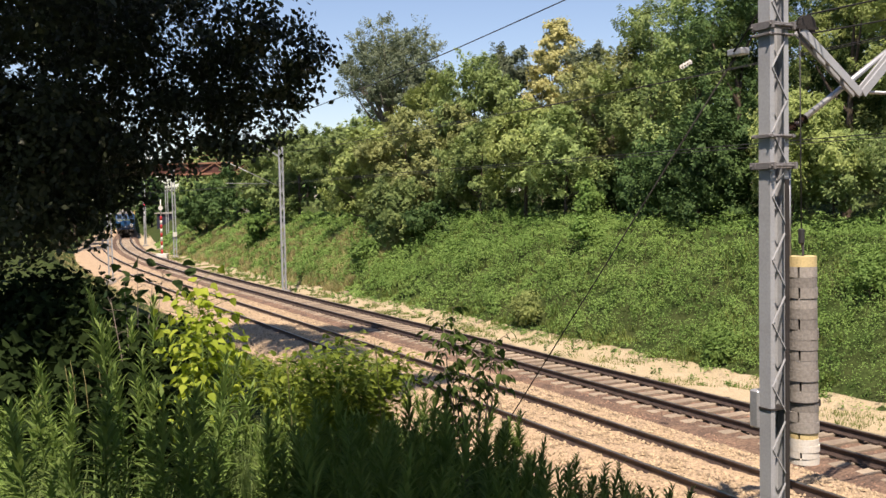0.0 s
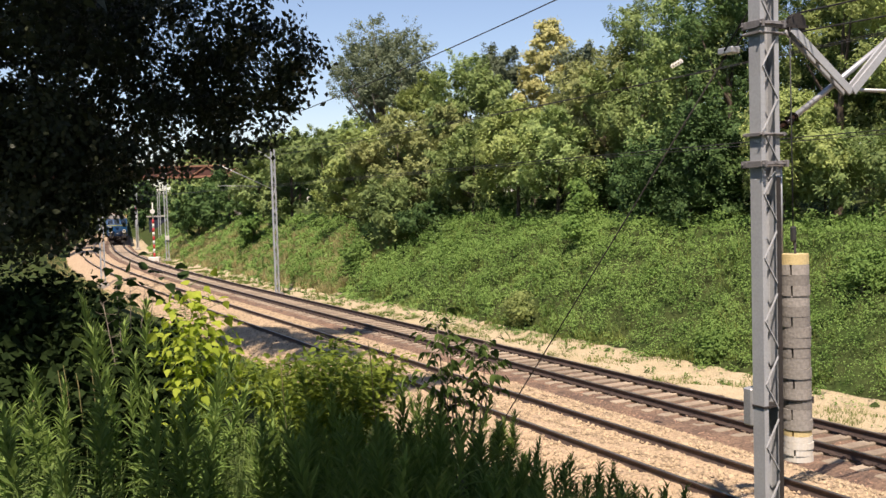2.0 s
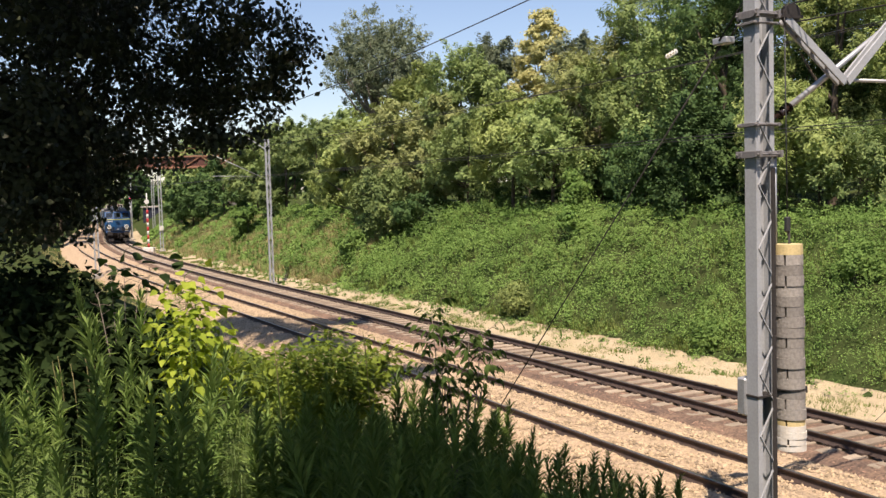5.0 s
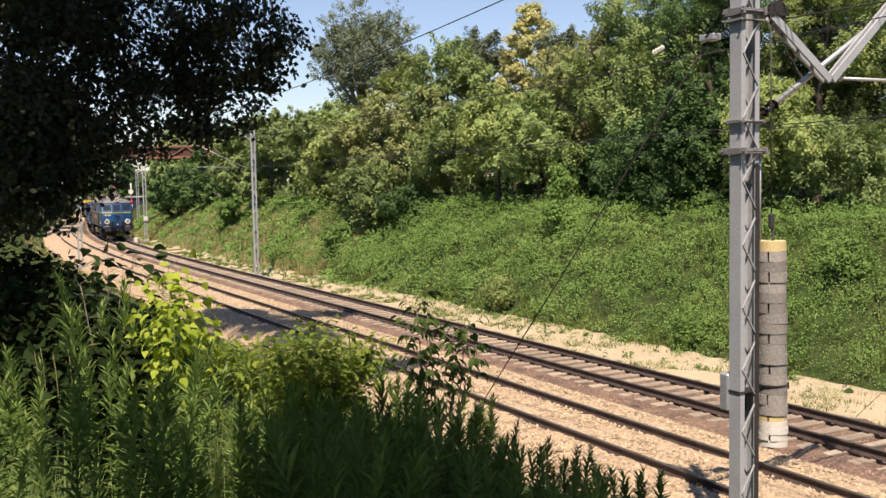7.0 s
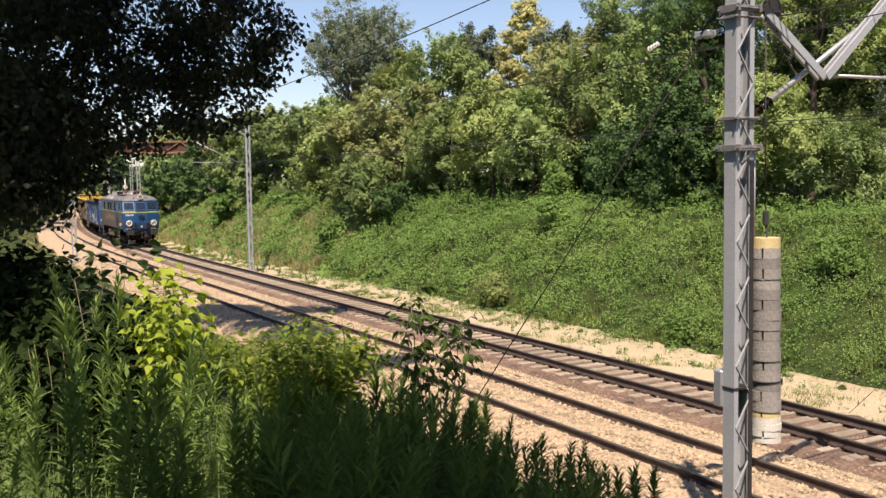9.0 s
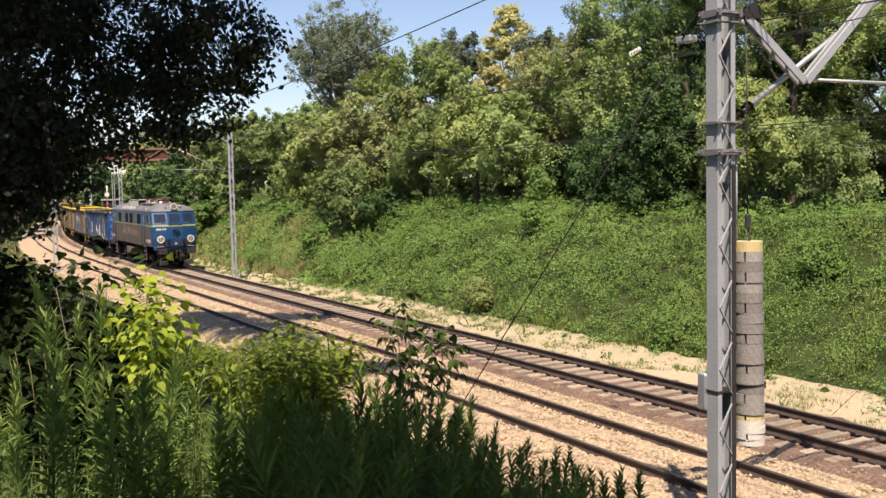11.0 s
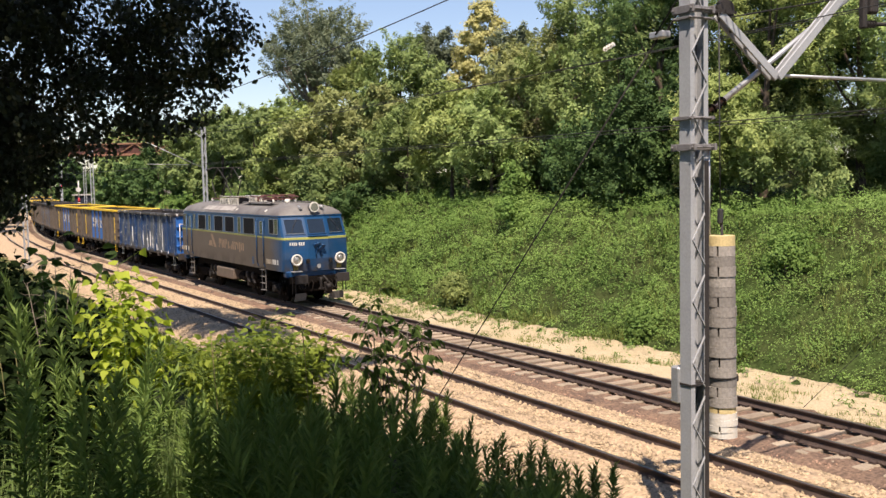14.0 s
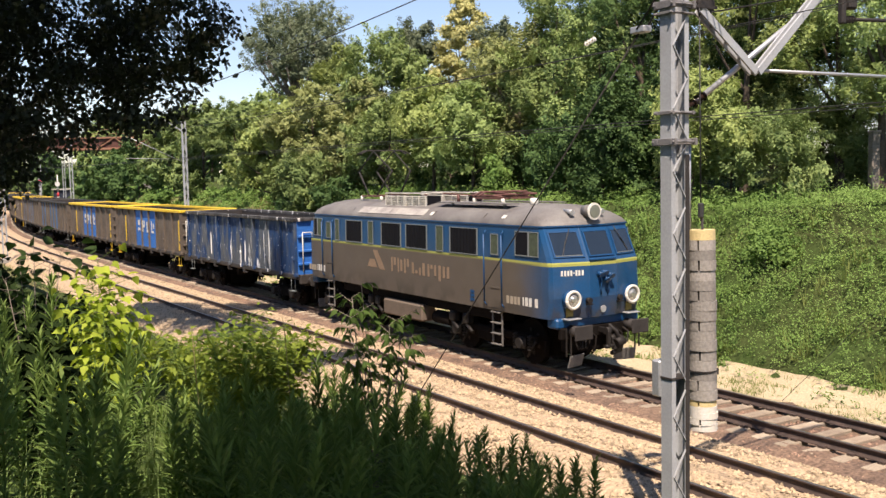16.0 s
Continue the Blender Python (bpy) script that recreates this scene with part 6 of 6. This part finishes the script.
def shade_tree(name, foot, groups, label, seed, limbs):
    rng = np.random.default_rng(seed)
    root = tagged(new(name), label, "tree")
    fz = float(ground_z(*foot)[0])
    root.location = (*foot, fz - 0.1)
    off = np.array([*foot, fz - 0.1])
    bm = bmesh.new()
    tube(bm, [(0, 0, 0), (0.1, 0.1, 2), (0.05, 0.3, 4.5), (0.3, 0.2, 7.5), (0.6, 0.1, 10)], [0.36, 0.29, 0.25, 0.2, 0.1], 10)
    for tgt in limbs:
        b = Vector(tgt) - Vector(off)
        a = Vector((0.1, 0.2, max(2.5, min(7.5, b.z * 0.6))))
        m = (a + b) / 2 + Vector((0, 0, 0.5))
        tube(bm, [a, a.lerp(m, 0.5) + Vector((0, 0, 0.3)), m, b], [0.09, 0.06, 0.035, 0.01], 6)
    part("trunk", bm, M_BARK, root)
    for lobes, count, spread, leaf, per in groups:
        P, N = crown_points([(np.array(c) - off, r, q) for c, r, q in lobes], count, spread, rng, up=0.2, per=per)
        N[:, 2] *= 0.7
        V, F = leaf_cards(P, N, leaf, leaf * 0.72 * (1.0 if leaf < 0.1 else 1.5), rng, 0.25 if leaf < 0.1 else None)
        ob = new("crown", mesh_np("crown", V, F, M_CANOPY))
        ob.parent = root
    return root


def build_shade_trees():
    view = [(430, 20, 130, 11), (512, 20, 70, 11), (300, 60, 190, 12), (480, 120, 80, 11), (400, 170, 100, 11.5), (345, 215, 65, 11), (150, 110, 220, 12), (50, 280, 160, 11), (100, 300, 100, 11), (150, 380, 36, 10.5),
            (95, 395, 48, 10.5), (20, 395, 62, 10), (432, 235, 42, 11), (545, 95, 34, 11), (240, 215, 75, 11), (515, 185, 28, 11), (0, 90, 220, 12), (-110, 260, 220, 12), (560, 25, 30, 11), (380, 110, 150, 12.5), (230, 160, 150, 12.5), (298, 292, 20, 10.6), (328, 300, 16, 10.7), (265, 285, 30, 10.6), (475, 252, 16, 11), (228, 330, 26, 10.4), (205, 375, 20, 10.4), (410, 270, 22, 11), (510, 215, 16, 11), (560, 55, 16, 11), (545, 135, 36, 11), (528, 172, 32, 11), (562, 100, 24, 11), (500, 205, 32, 11), (455, 228, 38, 11), (560, 165, 16, 11), (120, 300, 110, 11.5), (190, 280, 60, 11), (20, 350, 100, 11)]
    view += [(450, 215, 55, 11.2), (400, 235, 50, 11), (482, 190, 45, 11.2), (345, 265, 36, 10.8), (425, 262, 30, 11), (470, 240, 26, 11), (325, 285, 22, 10.7), (120, 375, 42, 10.6), (168, 345, 36, 10.6), (185, 396, 16, 10.4), (160, 402, 17, 10.4), (238, 352, 25, 10.5), (228, 318, 36, 10.6), (243, 285, 30, 10.7), (222, 375, 15, 10.4)]
    dense = [(sight(a, b, dd), r / 1720 * dd, 1.0) for a, b, r, dd in view if a < 200]
    fringe = [(sight(a, b, dd), r / 1720 * dd, 1.0) for a, b, r, dd in view if a >= 200]
    # leaf lobes mostly out of view, added to block sun and sky light
    roof = [((-3.6, 6.6, 11.2), 2.8, 0.7), ((-6.2, 8, 12.0), 3.6, 0.7), ((-2.6, 9.2, 11.8), 2.6, 0.6), ((-5.4, 3.4, 11.2), 3.0, 0.6), ((-4.6, 6.3, 7.8), 1.7, 0.7), ((-3.2, 5.6, 8.6), 1.2, 0.7), ((-6.5, 5, 7.8), 1.9, 0.7), ((-5.6, 7.4, 7.6), 1.7, 0.7), ((-3.8, 9.0, 9.2), 2.6, 0.6), ((-1.8, 8.6, 9.6), 1.7, 0.6)]
    right = [((0.95, -0.1, 10.8), 1.2, 0.5), ((2.0, 0.9, 10.6), 1.5, 0.5), ((0.5, -1.6, 10.8), 1.3, 0.5), ((1.7, -1.0, 10.7), 1.5, 0.5), ((1.2, 3.4, 9.0), 1.2, 0.5), ((2.4, 3.6, 8.8), 1.5, 0.5)]
    low = [((-0.1, 0.85, 7.2), 0.62, 0.5), ((0.6, 0.4, 7.2), 0.6, 0.5), ((1.4, 0.9, 7.2), 0.8, 0.5), ((0.1, 1.95, 7.2), 0.6, 0.5), ((0.35, 2.85, 7.1), 0.4, 0.5), ((1.5, 2.3, 7.2), 0.9, 0.5), ((2.6, 1.4, 7.2), 0.9, 0.5), ((2.8, 2.9, 7.1), 0.8, 0.5), ((1.1, 3.1, 7.1), 0.55, 0.5), ((1.2, -0.6, 7.2), 1.0, 0.5), ((2.6, -0.4, 7.2), 1.0, 0.5), ((-0.4, 0.15, 7.3), 0.5, 0.5), ((-0.2, -0.9, 7.3), 0.6, 0.5), ((-0.5, 1.15, 7.2), 0.3, 0.5), ((-1.18, 1.33, 7.2), 0.2, 0.5), ((-0.38, 1.9, 7.2), 0.34, 0.5), ((-0.25, 2.55, 7.1), 0.3, 0.5)]
    above = [((0.2, 5.2, 8.8), 1.2, 0.4), ((1.9, 5.0, 8.8), 1.3, 0.4), ((-1.3, 4.7, 9.0), 0.9, 0.4), ((3.4, 4.2, 8.6), 1.2, 0.4), ((0.9, 6.6, 9.6), 1.2, 0.4)]
    low += [((-0.62, 0.75, 7.2), 0.3, 0.5), ((-0.2, 1.5, 7.2), 0.4, 0.5), ((0.35, 1.3, 7.2), 0.5, 0.5), ((0.75, 1.9, 7.2), 0.5, 0.5), ((-0.62, 2.2, 7.2), 0.26, 0.5), ((-0.3, 2.3, 7.2), 0.3, 0.5), ((-0.66, 2.75, 7.2), 0.2, 0.5), ((-0.35, 2.8, 7.1), 0.26, 0.5), ((0.1, 2.6, 7.1), 0.3, 0.5), ((-0.5, 1.55, 7.2), 0.3, 0.5), ((-0.52, 2.45, 7.2), 0.26, 0.5)]
    over = [((-5.5, -3.5, 10.5), 2.6, 0.4), ((-2.2, -4.4, 10.5), 1.9, 0.4), ((0.8, -4.2, 10.2), 2.2, 0.4), ((3.8, -2.6, 9.8), 2.4, 0.4), ((4.6, 0.6, 9.2), 2.0, 0.4), ((2.5, 1.9, 8.6), 1.3, 0.4), ((-4.5, -7, 9), 2.8, 0.6), ((0.5, -7.5, 8), 3.0, 0.8), ((5, -6, 8), 3.0, 0.8)]
    shade_tree("shade_tree", (-6.8, 7.4), [(over, 17000, 0.35, 0.36, 16), (dense, 41000, 0.12, 0.078, 30), (fringe, 16500, 0.10, 0.07, 50), (roof, 26000, 0.3, 0.17, 18), (right, 14000, 0.22, 0.18, 18), (low, 34000, 0.1, 0.14, 18), (above, 9000, 0.25, 0.2, 18)], "large tree over the bank, leaves coloured for shade, unseen boughs added", 21,
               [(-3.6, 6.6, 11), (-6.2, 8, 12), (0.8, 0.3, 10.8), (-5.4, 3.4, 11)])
    # lobes mostly out of view, set where their shadows should cross the tracks
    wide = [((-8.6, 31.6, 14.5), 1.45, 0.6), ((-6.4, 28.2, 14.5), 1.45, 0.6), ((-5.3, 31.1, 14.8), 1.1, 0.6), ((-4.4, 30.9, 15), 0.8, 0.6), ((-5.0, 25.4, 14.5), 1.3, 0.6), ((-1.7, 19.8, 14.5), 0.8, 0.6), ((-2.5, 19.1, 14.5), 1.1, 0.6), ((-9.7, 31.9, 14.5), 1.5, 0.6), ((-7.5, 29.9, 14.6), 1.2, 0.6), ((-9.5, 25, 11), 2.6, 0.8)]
    shade_tree("bank_tree", (-11.5, 24.0), [(wide, 21000, 0.22, 0.2, 16)], "broad tree on the near bank shading the tracks, leaves coloured dark for shade", 22, [w[0] for w in wide[:8:2]])


# ---- plants in front of the camera ----
def weed_mesh(seed, h, lush):
    """A tall leafy weed: a stem with narrow leaves all round, longest below the tip."""
    rng = np.random.default_rng(seed)
    bm = bmesh.new()
    lean = rng.normal(0, 0.06, 2)
    pts = [(lean[0] * f * f * h, lean[1] * f * f * h, f * h) for f in (0, 0.3, 0.6, 0.85, 1.0)]
    tube(bm, pts, [0.006, 0.005, 0.004, 0.003, 0.001], 5)
    V, F = [], []
    n = int(lush * h)
    for k in range(n):
        f = 0.18 + 0.82 * (k + rng.random()) / n
        a = k * 2.4 + rng.uniform(-0.4, 0.4)
        L = (0.084 if f < 0.82 else 0.084 * (1.18 - f) / 0.36 + 0.025) * rng.uniform(0.7, 1.2)
        w = L * 0.08
        up = rng.uniform(0.2, 1.4) if f < 0.85 else rng.uniform(1.2, 2.6)
        d = Vector((math.cos(a), math.sin(a), up)).normalized()
        s = Vector((-math.sin(a), math.cos(a), 0))
        c = Vector((lean[0] * f * f * h, lean[1] * f * f * h, f * h))
        droop = Vector((0, 0, -0.14 * L * rng.uniform(0.3, 1.6)))
        nrm = s.cross(d)
        i = len(V)
        V += [c, c + d * L * 0.45 + s * w - nrm * w * 0.4, c + d * L * 0.45 - s * w - nrm * w * 0.4, c + d * L + droop, c + d * L * 0.45 + droop * 0.15]
        F += [(i, i + 4, i + 1), (i, i + 2, i + 4), (i + 1, i + 4, i + 3), (i + 4, i + 2, i + 3)]
    return bm, mesh_np("foliage", [tuple(v) for v in V], F, M_WEED)


def build_weeds():
    kinds = []
    for k in range(7):
        h = 1.1 + 0.05 * (k % 3)
        bm, me = weed_mesh(40 + k, h, 150)
        root = tagged(new("tall_weed"), "tall leafy green weed with narrow leaves", "weed", "tall weeds on the bank")
        part("stem", bm, M_WEED, root)
        fo = new("foliage", me)
        fo.parent = root
        kinds.append((root, h))
    rng = random.Random(8)
    prof = [(-60, 785), (30, 755), (90, 695), (160, 652), (235, 615), (320, 680), (400, 715), (450, 745), (520, 750), (600, 750), (700, 735), (760, 740), (850, 775), (930, 825), (1000, 868), (1110, 885), (1190, 905), (1300, 970)]
    px_, py_ = [p[0] for p in prof], [p[1] for p in prof]
    used = set()
    for k in range(440):
        depth = 2.5 + 3.3 * rng.random() ** 0.8
        px = rng.uniform(-120, 1230) if k < 285 else rng.uniform(600, 1120) if k < 370 else rng.uniform(-60, 330)
        x = (px - 784) / 1720 * depth
        top_y = np.interp(px, px_, py_) + (5.4 - depth) * 26 + rng.gauss(-4, 30 if 430 < px < 760 else 26 if px > 800 else 48)
        if math.sin(x * 5.1 + 1.3 * depth) + math.sin(depth * 3.7 - x * 2.9 + 1.0) < (-0.5 if px < 600 else -1.5):
            continue                                     # hollows between the clumps
        top = sight(px, top_y, depth)[2]
        gz = float(ground_z(x, depth)[0]) - 0.05
        i = rng.randrange(7)
        root, h = kinds[i]
        scl = max(0.5, (top - gz) / h)
        m = Matrix.Translation((x, depth, gz)) @ Euler((rng.gauss(0, 0.09), rng.gauss(0, 0.1), rng.uniform(0, 6.28))).to_matrix().to_4x4()
        if i not in used:
            used.add(i)
            ob = root
            ob.matrix_basis = m
        else:
            ob = copy_thing(root, m)
        ob.scale = (0.9 + 0.2 * rng.random(),) * 2 + (scl,)


def heart_leaves(P, Dn, L, rng, wide=0.8):
    """Broad pointed leaves hanging from P towards Dn: eight-cornered, folded along the rib."""
    V, F = [], []
    for p, d, l in zip(P, Dn, L):
        d = Vector(d).normalized()
        s = d.cross(Vector((0, 0, 1)) + Vector(rng.normal(0, 0.5, 3))).normalized()
        n = s.cross(d)
        w = l * wide / 2
        i = len(V)
        p = Vector(p)
        V += [p, p + d * l * 0.05 + s * w * 0.55 + n * w * 0.2, p + d * l * 0.32 + s * w + n * w * 0.3, p + d * l * 0.68 + s * w * 0.55 + n * w * 0.15, p + d * l - n * l * 0.12,
              p + d * l * 0.68 - s * w * 0.55 + n * w * 0.15, p + d * l * 0.32 - s * w + n * w * 0.3, p + d * l * 0.05 - s * w * 0.55 + n * w * 0.2, p + d * l * 0.4]
        F += [(i + 8, i + a, i + b) for a, b in ((0, 1), (1, 2), (2, 3), (3, 4), (4, 5), (5, 6), (6, 7), (7, 0))]
    return [tuple(v) for v in V], F


def sapling(name, spots, material, leaf, per, label, seed, wide=0.8, droop=0.5, category="sapling", foot=None, compound=0, twig=0.16):
    """A young tree: stems rise from one foot to the given tips, leaves on short twigs along their upper parts. spots: (px, py, depth, leafy length)."""
    rng = np.random.default_rng(seed)
    tips = [Vector(sight(a, b, d)) for a, b, d, _ in spots]
    fx, fy = foot or (sum(t.x for t in tips) / len(tips), sum(t.y for t in tips) / len(tips))
    fz = float(ground_z(fx, fy)[0]) - 0.05
    root = tagged(new(name), label, category)
    root.location = (fx, fy, fz)
    o = Vector((fx, fy, fz))
    P, D, L = [], [], []
    for t, sp in zip(tips, spots):
        tip = t - o
        mid = Vector((tip.x * 0.35, tip.y * 0.35, tip.z * 0.55)) + Vector(rng.normal(0, 0.03, 3))
        bm = bmesh.new()
        tube(bm, [(0, 0, 0), mid, tip], [0.009, 0.006, 0.0015], 5)
        n = per
        for k in range(n):
            f = 1 - (sp[3] * (k / n) / max(0.2, (tip - mid).length))
            c = mid.lerp(tip, f) if f > 0 else Vector((0, 0, 0)).lerp(mid, 1 + f * 0.8)
            a = k * 2.4 + rng.uniform(-0.5, 0.5)
            tw = Vector((math.cos(a), math.sin(a), rng.uniform(-0.1, 0.6))).normalized() * twig * rng.uniform(0.3, 1.2)
            e = c + tw
            tube(bm, [c, e], [0.002, 0.001], 3)
            if compound:
                for q in range(compound):
                    g = (q + 0.6) / compound
                    s = Vector((-math.sin(a), math.cos(a), 0)) * (1 if q % 2 else -1)
                    P.append(tuple(c.lerp(e, g)))
                    D.append(tuple((s * (0.8 if q < compound - 1 else 0.0) + tw.normalized() * 0.7 + Vector((0, 0, -droop * rng.uniform(0.6, 1.6))))))
                    L.append(leaf * rng.uniform(0.7, 1.2))
            else:
                P.append(tuple(e))
                D.append(tuple(tw.normalized() * rng.uniform(0.3, 1) + Vector((0, 0, -droop * rng.uniform(0.2, 1.8))) + Vector(rng.normal(0, 0.25, 3))))
                L.append(leaf * rng.uniform(0.6, 1.25))
        part("stem", bm, M_WEED if material in (M_LIME, M_LIME2) else M_PALEBARK, root)
    V, F = heart_leaves(P, D, L, rng, wide)
    ob = new("foliage", mesh_np("foliage", V, F, material))
    ob.parent = root
    return root


def build_front():
    build_weeds()
    sapling("sapling", [(345, 500, 5.2, 0.6), (318, 545, 5.1, 0.5), (368, 560, 5.3, 0.5), (350, 590, 5.0, 0.5), (385, 605, 5.3, 0.4), (332, 520, 5.3, 0.5), (395, 590, 5.3, 0.4), (318, 600, 5.2, 0.5), (362, 525, 5.2, 0.4)], M_LIME, 0.06, 50, "bright lime-green sapling with heart-shaped leaves in the sun", 61, droop=0.6, twig=0.13)
    sapling("sapling", [(600, 600, 5.4, 0.4), (640, 625, 5.3, 0.4), (575, 632, 5.5, 0.4), (690, 655, 5.2, 0.35), (530, 645, 5.6, 0.35), (480, 660, 5.6, 0.35), (660, 640, 5.1, 0.4), (620, 660, 5.0, 0.4), (445, 640, 5.7, 0.3), (505, 635, 5.2, 0.4), (560, 628, 5.0, 0.5), (600, 640, 4.8, 0.5), (700, 640, 5.2, 0.35), (465, 650, 5.2, 0.4), (650, 655, 4.8, 0.5), (535, 650, 4.8, 0.5)], M_LIME2, 0.044, 170, "sunlit yellow-green young maple", 62, droop=0.3, wide=0.62, twig=0.12)
    sapling("sapling", [(797, 545, 5.0, 0.6), (772, 610, 4.9, 0.3), (845, 620, 5.0, 0.3), (800, 600, 5.0, 0.5), (770, 670, 4.9, 0.35), (830, 680, 4.9, 0.35), (885, 640, 5.0, 0.25), (868, 610, 5.0, 0.15), (780, 570, 5.0, 0.2), (790, 650, 4.95, 0.4)], M_BOXELDER, 0.06, 7, "green box elder sapling with drooping compound leaves", 63, wide=0.45, droop=0.9, compound=5, twig=0.14)
    sapling("sapling", [(240, 455, 6.0, 0.35), (285, 480, 6.1, 0.2), (215, 500, 5.9, 0.4), (265, 505, 6.0, 0.2), (190, 530, 5.8, 0.4)], M_SHADEWEED, 0.085, 9, "sapling before the tracks, large broad leaves darkened for shade", 64, wide=0.85, droop=0.3)
    rng = random.Random(4)
    # shrubs whose leaf colour itself carries the deep shade
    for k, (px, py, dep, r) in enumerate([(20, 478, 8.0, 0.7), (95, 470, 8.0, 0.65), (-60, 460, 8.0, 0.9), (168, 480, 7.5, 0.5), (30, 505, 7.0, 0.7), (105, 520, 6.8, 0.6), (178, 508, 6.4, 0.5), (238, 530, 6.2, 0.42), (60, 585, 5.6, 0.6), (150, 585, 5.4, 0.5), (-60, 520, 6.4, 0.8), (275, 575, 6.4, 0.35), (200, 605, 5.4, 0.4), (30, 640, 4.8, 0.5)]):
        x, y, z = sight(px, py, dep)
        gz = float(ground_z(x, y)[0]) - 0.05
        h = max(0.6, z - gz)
        tree("bush", x, y, h, r, M_SHADELEAF, 300 + k, base=0.02, leaf=0.072, count=2500, label="broad-leaved shrub under the tree, leaves coloured near-black for deep shade", category="bush", n=9, spread=0.09, limbs=5, group="shaded shrubs on the near bank", slim=0.75)
    # seed stalks of grass
    g = np.random.default_rng(9)
    bm = bmesh.new()
    for px, py in ((118, 640), (165, 632), (178, 640), (108, 650), (60, 690), (140, 655), (660, 600), (500, 610)):
        x, y, z = sight(px, py, 4.6)
        gz = float(ground_z(x, y)[0])
        tube(bm, [(x + 0.08, y, gz), (x + 0.03, y, (gz + z) / 2), (x, y, z - 0.07), (x - 0.01, y, z)], [0.002, 0.0012, 0.0025, 0.0008], 4)
    tagged(part("grass_stalks", bm, M_GRASS2), "thin dry grass stalks with seed heads", "grass", kind="stuff")


def build_blades():
    """Clumps of long fine grass in the sun at the edge of the bank."""
    rng = np.random.default_rng(77)
    V, F = [], []
    for px, py, dep, n, wide in ((25, 770, 3.5, 420, 0.16), (-30, 800, 3.3, 300, 0.16), (75, 820, 3.3, 240, 0.12), (425, 700, 4.6, 380, 0.13), (470, 720, 4.4, 260, 0.1), (385, 730, 4.3, 200, 0.1)):
        x, y, z = sight(px, py, dep)
        gz = float(ground_z(x, y)[0]) - 0.03
        for k in range(n):
            bx, by = x + rng.normal(0, wide), y + rng.normal(0, wide)
            h = (z - gz) * rng.uniform(0.55, 1.08)
            a, out, w = rng.uniform(0, 6.28), rng.uniform(0.03, 0.22), rng.uniform(0.0015, 0.003)
            c, q = math.cos(a), math.sin(a)
            i = len(V)
            for f in (0.0, 0.6, 1.0):
                o = out * f * f
                for sd in (-1, 1) if f < 1 else (0,):
                    V.append((bx + c * o - q * w * sd * (1 - 0.4 * f), by + q * o + c * w * sd * (1 - 0.4 * f), gz + h * f * (1 - 0.12 * f)))
            F += [(i, i + 1, i + 3), (i, i + 3, i + 2), (i + 2, i + 3, i + 4)]
    tagged(new("long_grass", mesh_np("long_grass", V, F, M_BLADE)), "long fine pale green grass on the sunlit bank", "grass", kind="stuff")


M_BLADE = leaf_mat("long_grass_blades", (0.12, 0.19, 0.06), (0.28, 0.36, 0.14), trans=0.3)
M_LIME2 = leaf_mat("sunlit_maple_leaves", (0.115, 0.17, 0.03), (0.30, 0.37, 0.065), trans=0.4)
M_BOXELDER = leaf_mat("box_elder_leaves", (0.04, 0.078, 0.02), (0.105, 0.165, 0.04), trans=0.35)
# very dark green that puts the sapling's shade into its leaf colour
M_SHADEWEED = leaf_mat("sapling_leaves_toned_for_shade", (0.015, 0.035, 0.01), (0.04, 0.07, 0.018), trans=0.25, spec=0.15)


def build_cone_tree():
    """The tall tree whose drooping clusters have turned cream-yellow."""
    x, y = eye_place(990, 63)
    gz = float(ground_z(x, y)[0])
    lobes = []
    rng = random.Random(3)
    h = 11.9
    for k in range(40):
        f = k / 39
        z = 3.5 + (h - 3.5) * f
        rr = 3.1 * (1 - f) ** 0.6 + 0.25
        a = k * 2.4
        lobes.append(((math.cos(a) * rr * 0.7, math.sin(a) * rr * 0.7, z - 0.2), 0.42 + 0.35 * (1 - f), 0.75))
    tree("tree", x, y, h, 2.2, M_LEAF[4], 501, leaf=0.2, count=23000, fold=None, slim=0.8, label="tall tree with drooping cream-yellow leaf clusters", lobes=lobes, spread=0.18, limbs=20, group="trees on the far bank", per=26)


build_herbs()
build_shade_trees()
build_front()
build_blades()
build_cone_tree()
# ---- what moves: the train rides along the line ----
def sway(s0, length, piv):
    """Pose of a vehicle whose front stands at s0: it rides on two pivots on the line."""
    a, b = on(s0 + length / 2 - piv), on(s0 + length / 2 + piv)
    c = (a + b) / 2
    return pose(c.x, c.y, 0.0, 0, 0, math.degrees(math.atan2(a.y - b.y, a.x - b.x)) - 90)


FRONT = [(0, 156.5), (3, 127.4), (6, 97.9), (7, 88.3), (8, 79.2), (9, 70.2), (11.5, 48.35), (12.5, 39.44), (13.5, 30.43), (14.5, 21.29), (15, 16.69), (15.5, 12.03), (16, 7.37)]


def front_at(t):
    return float(np.interp(t, [a for a, _ in FRONT], [b for _, b in FRONT]))


def motions():
    walk(loco, [(t, sway(s, 15.9, 4.25)) for t, s in FRONT])
    for k, wg in enumerate(wagons):
        walk(wg, [(t, sway(s + 15.45 + WLEN * k, WLEN, 4.5)) for t, s in FRONT])
    times = [q / 15 for q in range(241)]
    rolling = [(w, 0.6) for w in loco_wheels]
    for wg in wagons[:4]:
        rolling += [(w, 0.46) for w in wg.children if w.name.startswith("wheelset")]
    for w, r in rolling:
        at = w.location.copy()
        walk(w, [(t, pose(at.x, at.y, at.z, math.degrees((front_at(t) - front_at(0)) / r), 0, 0)) for t in times])


motions()
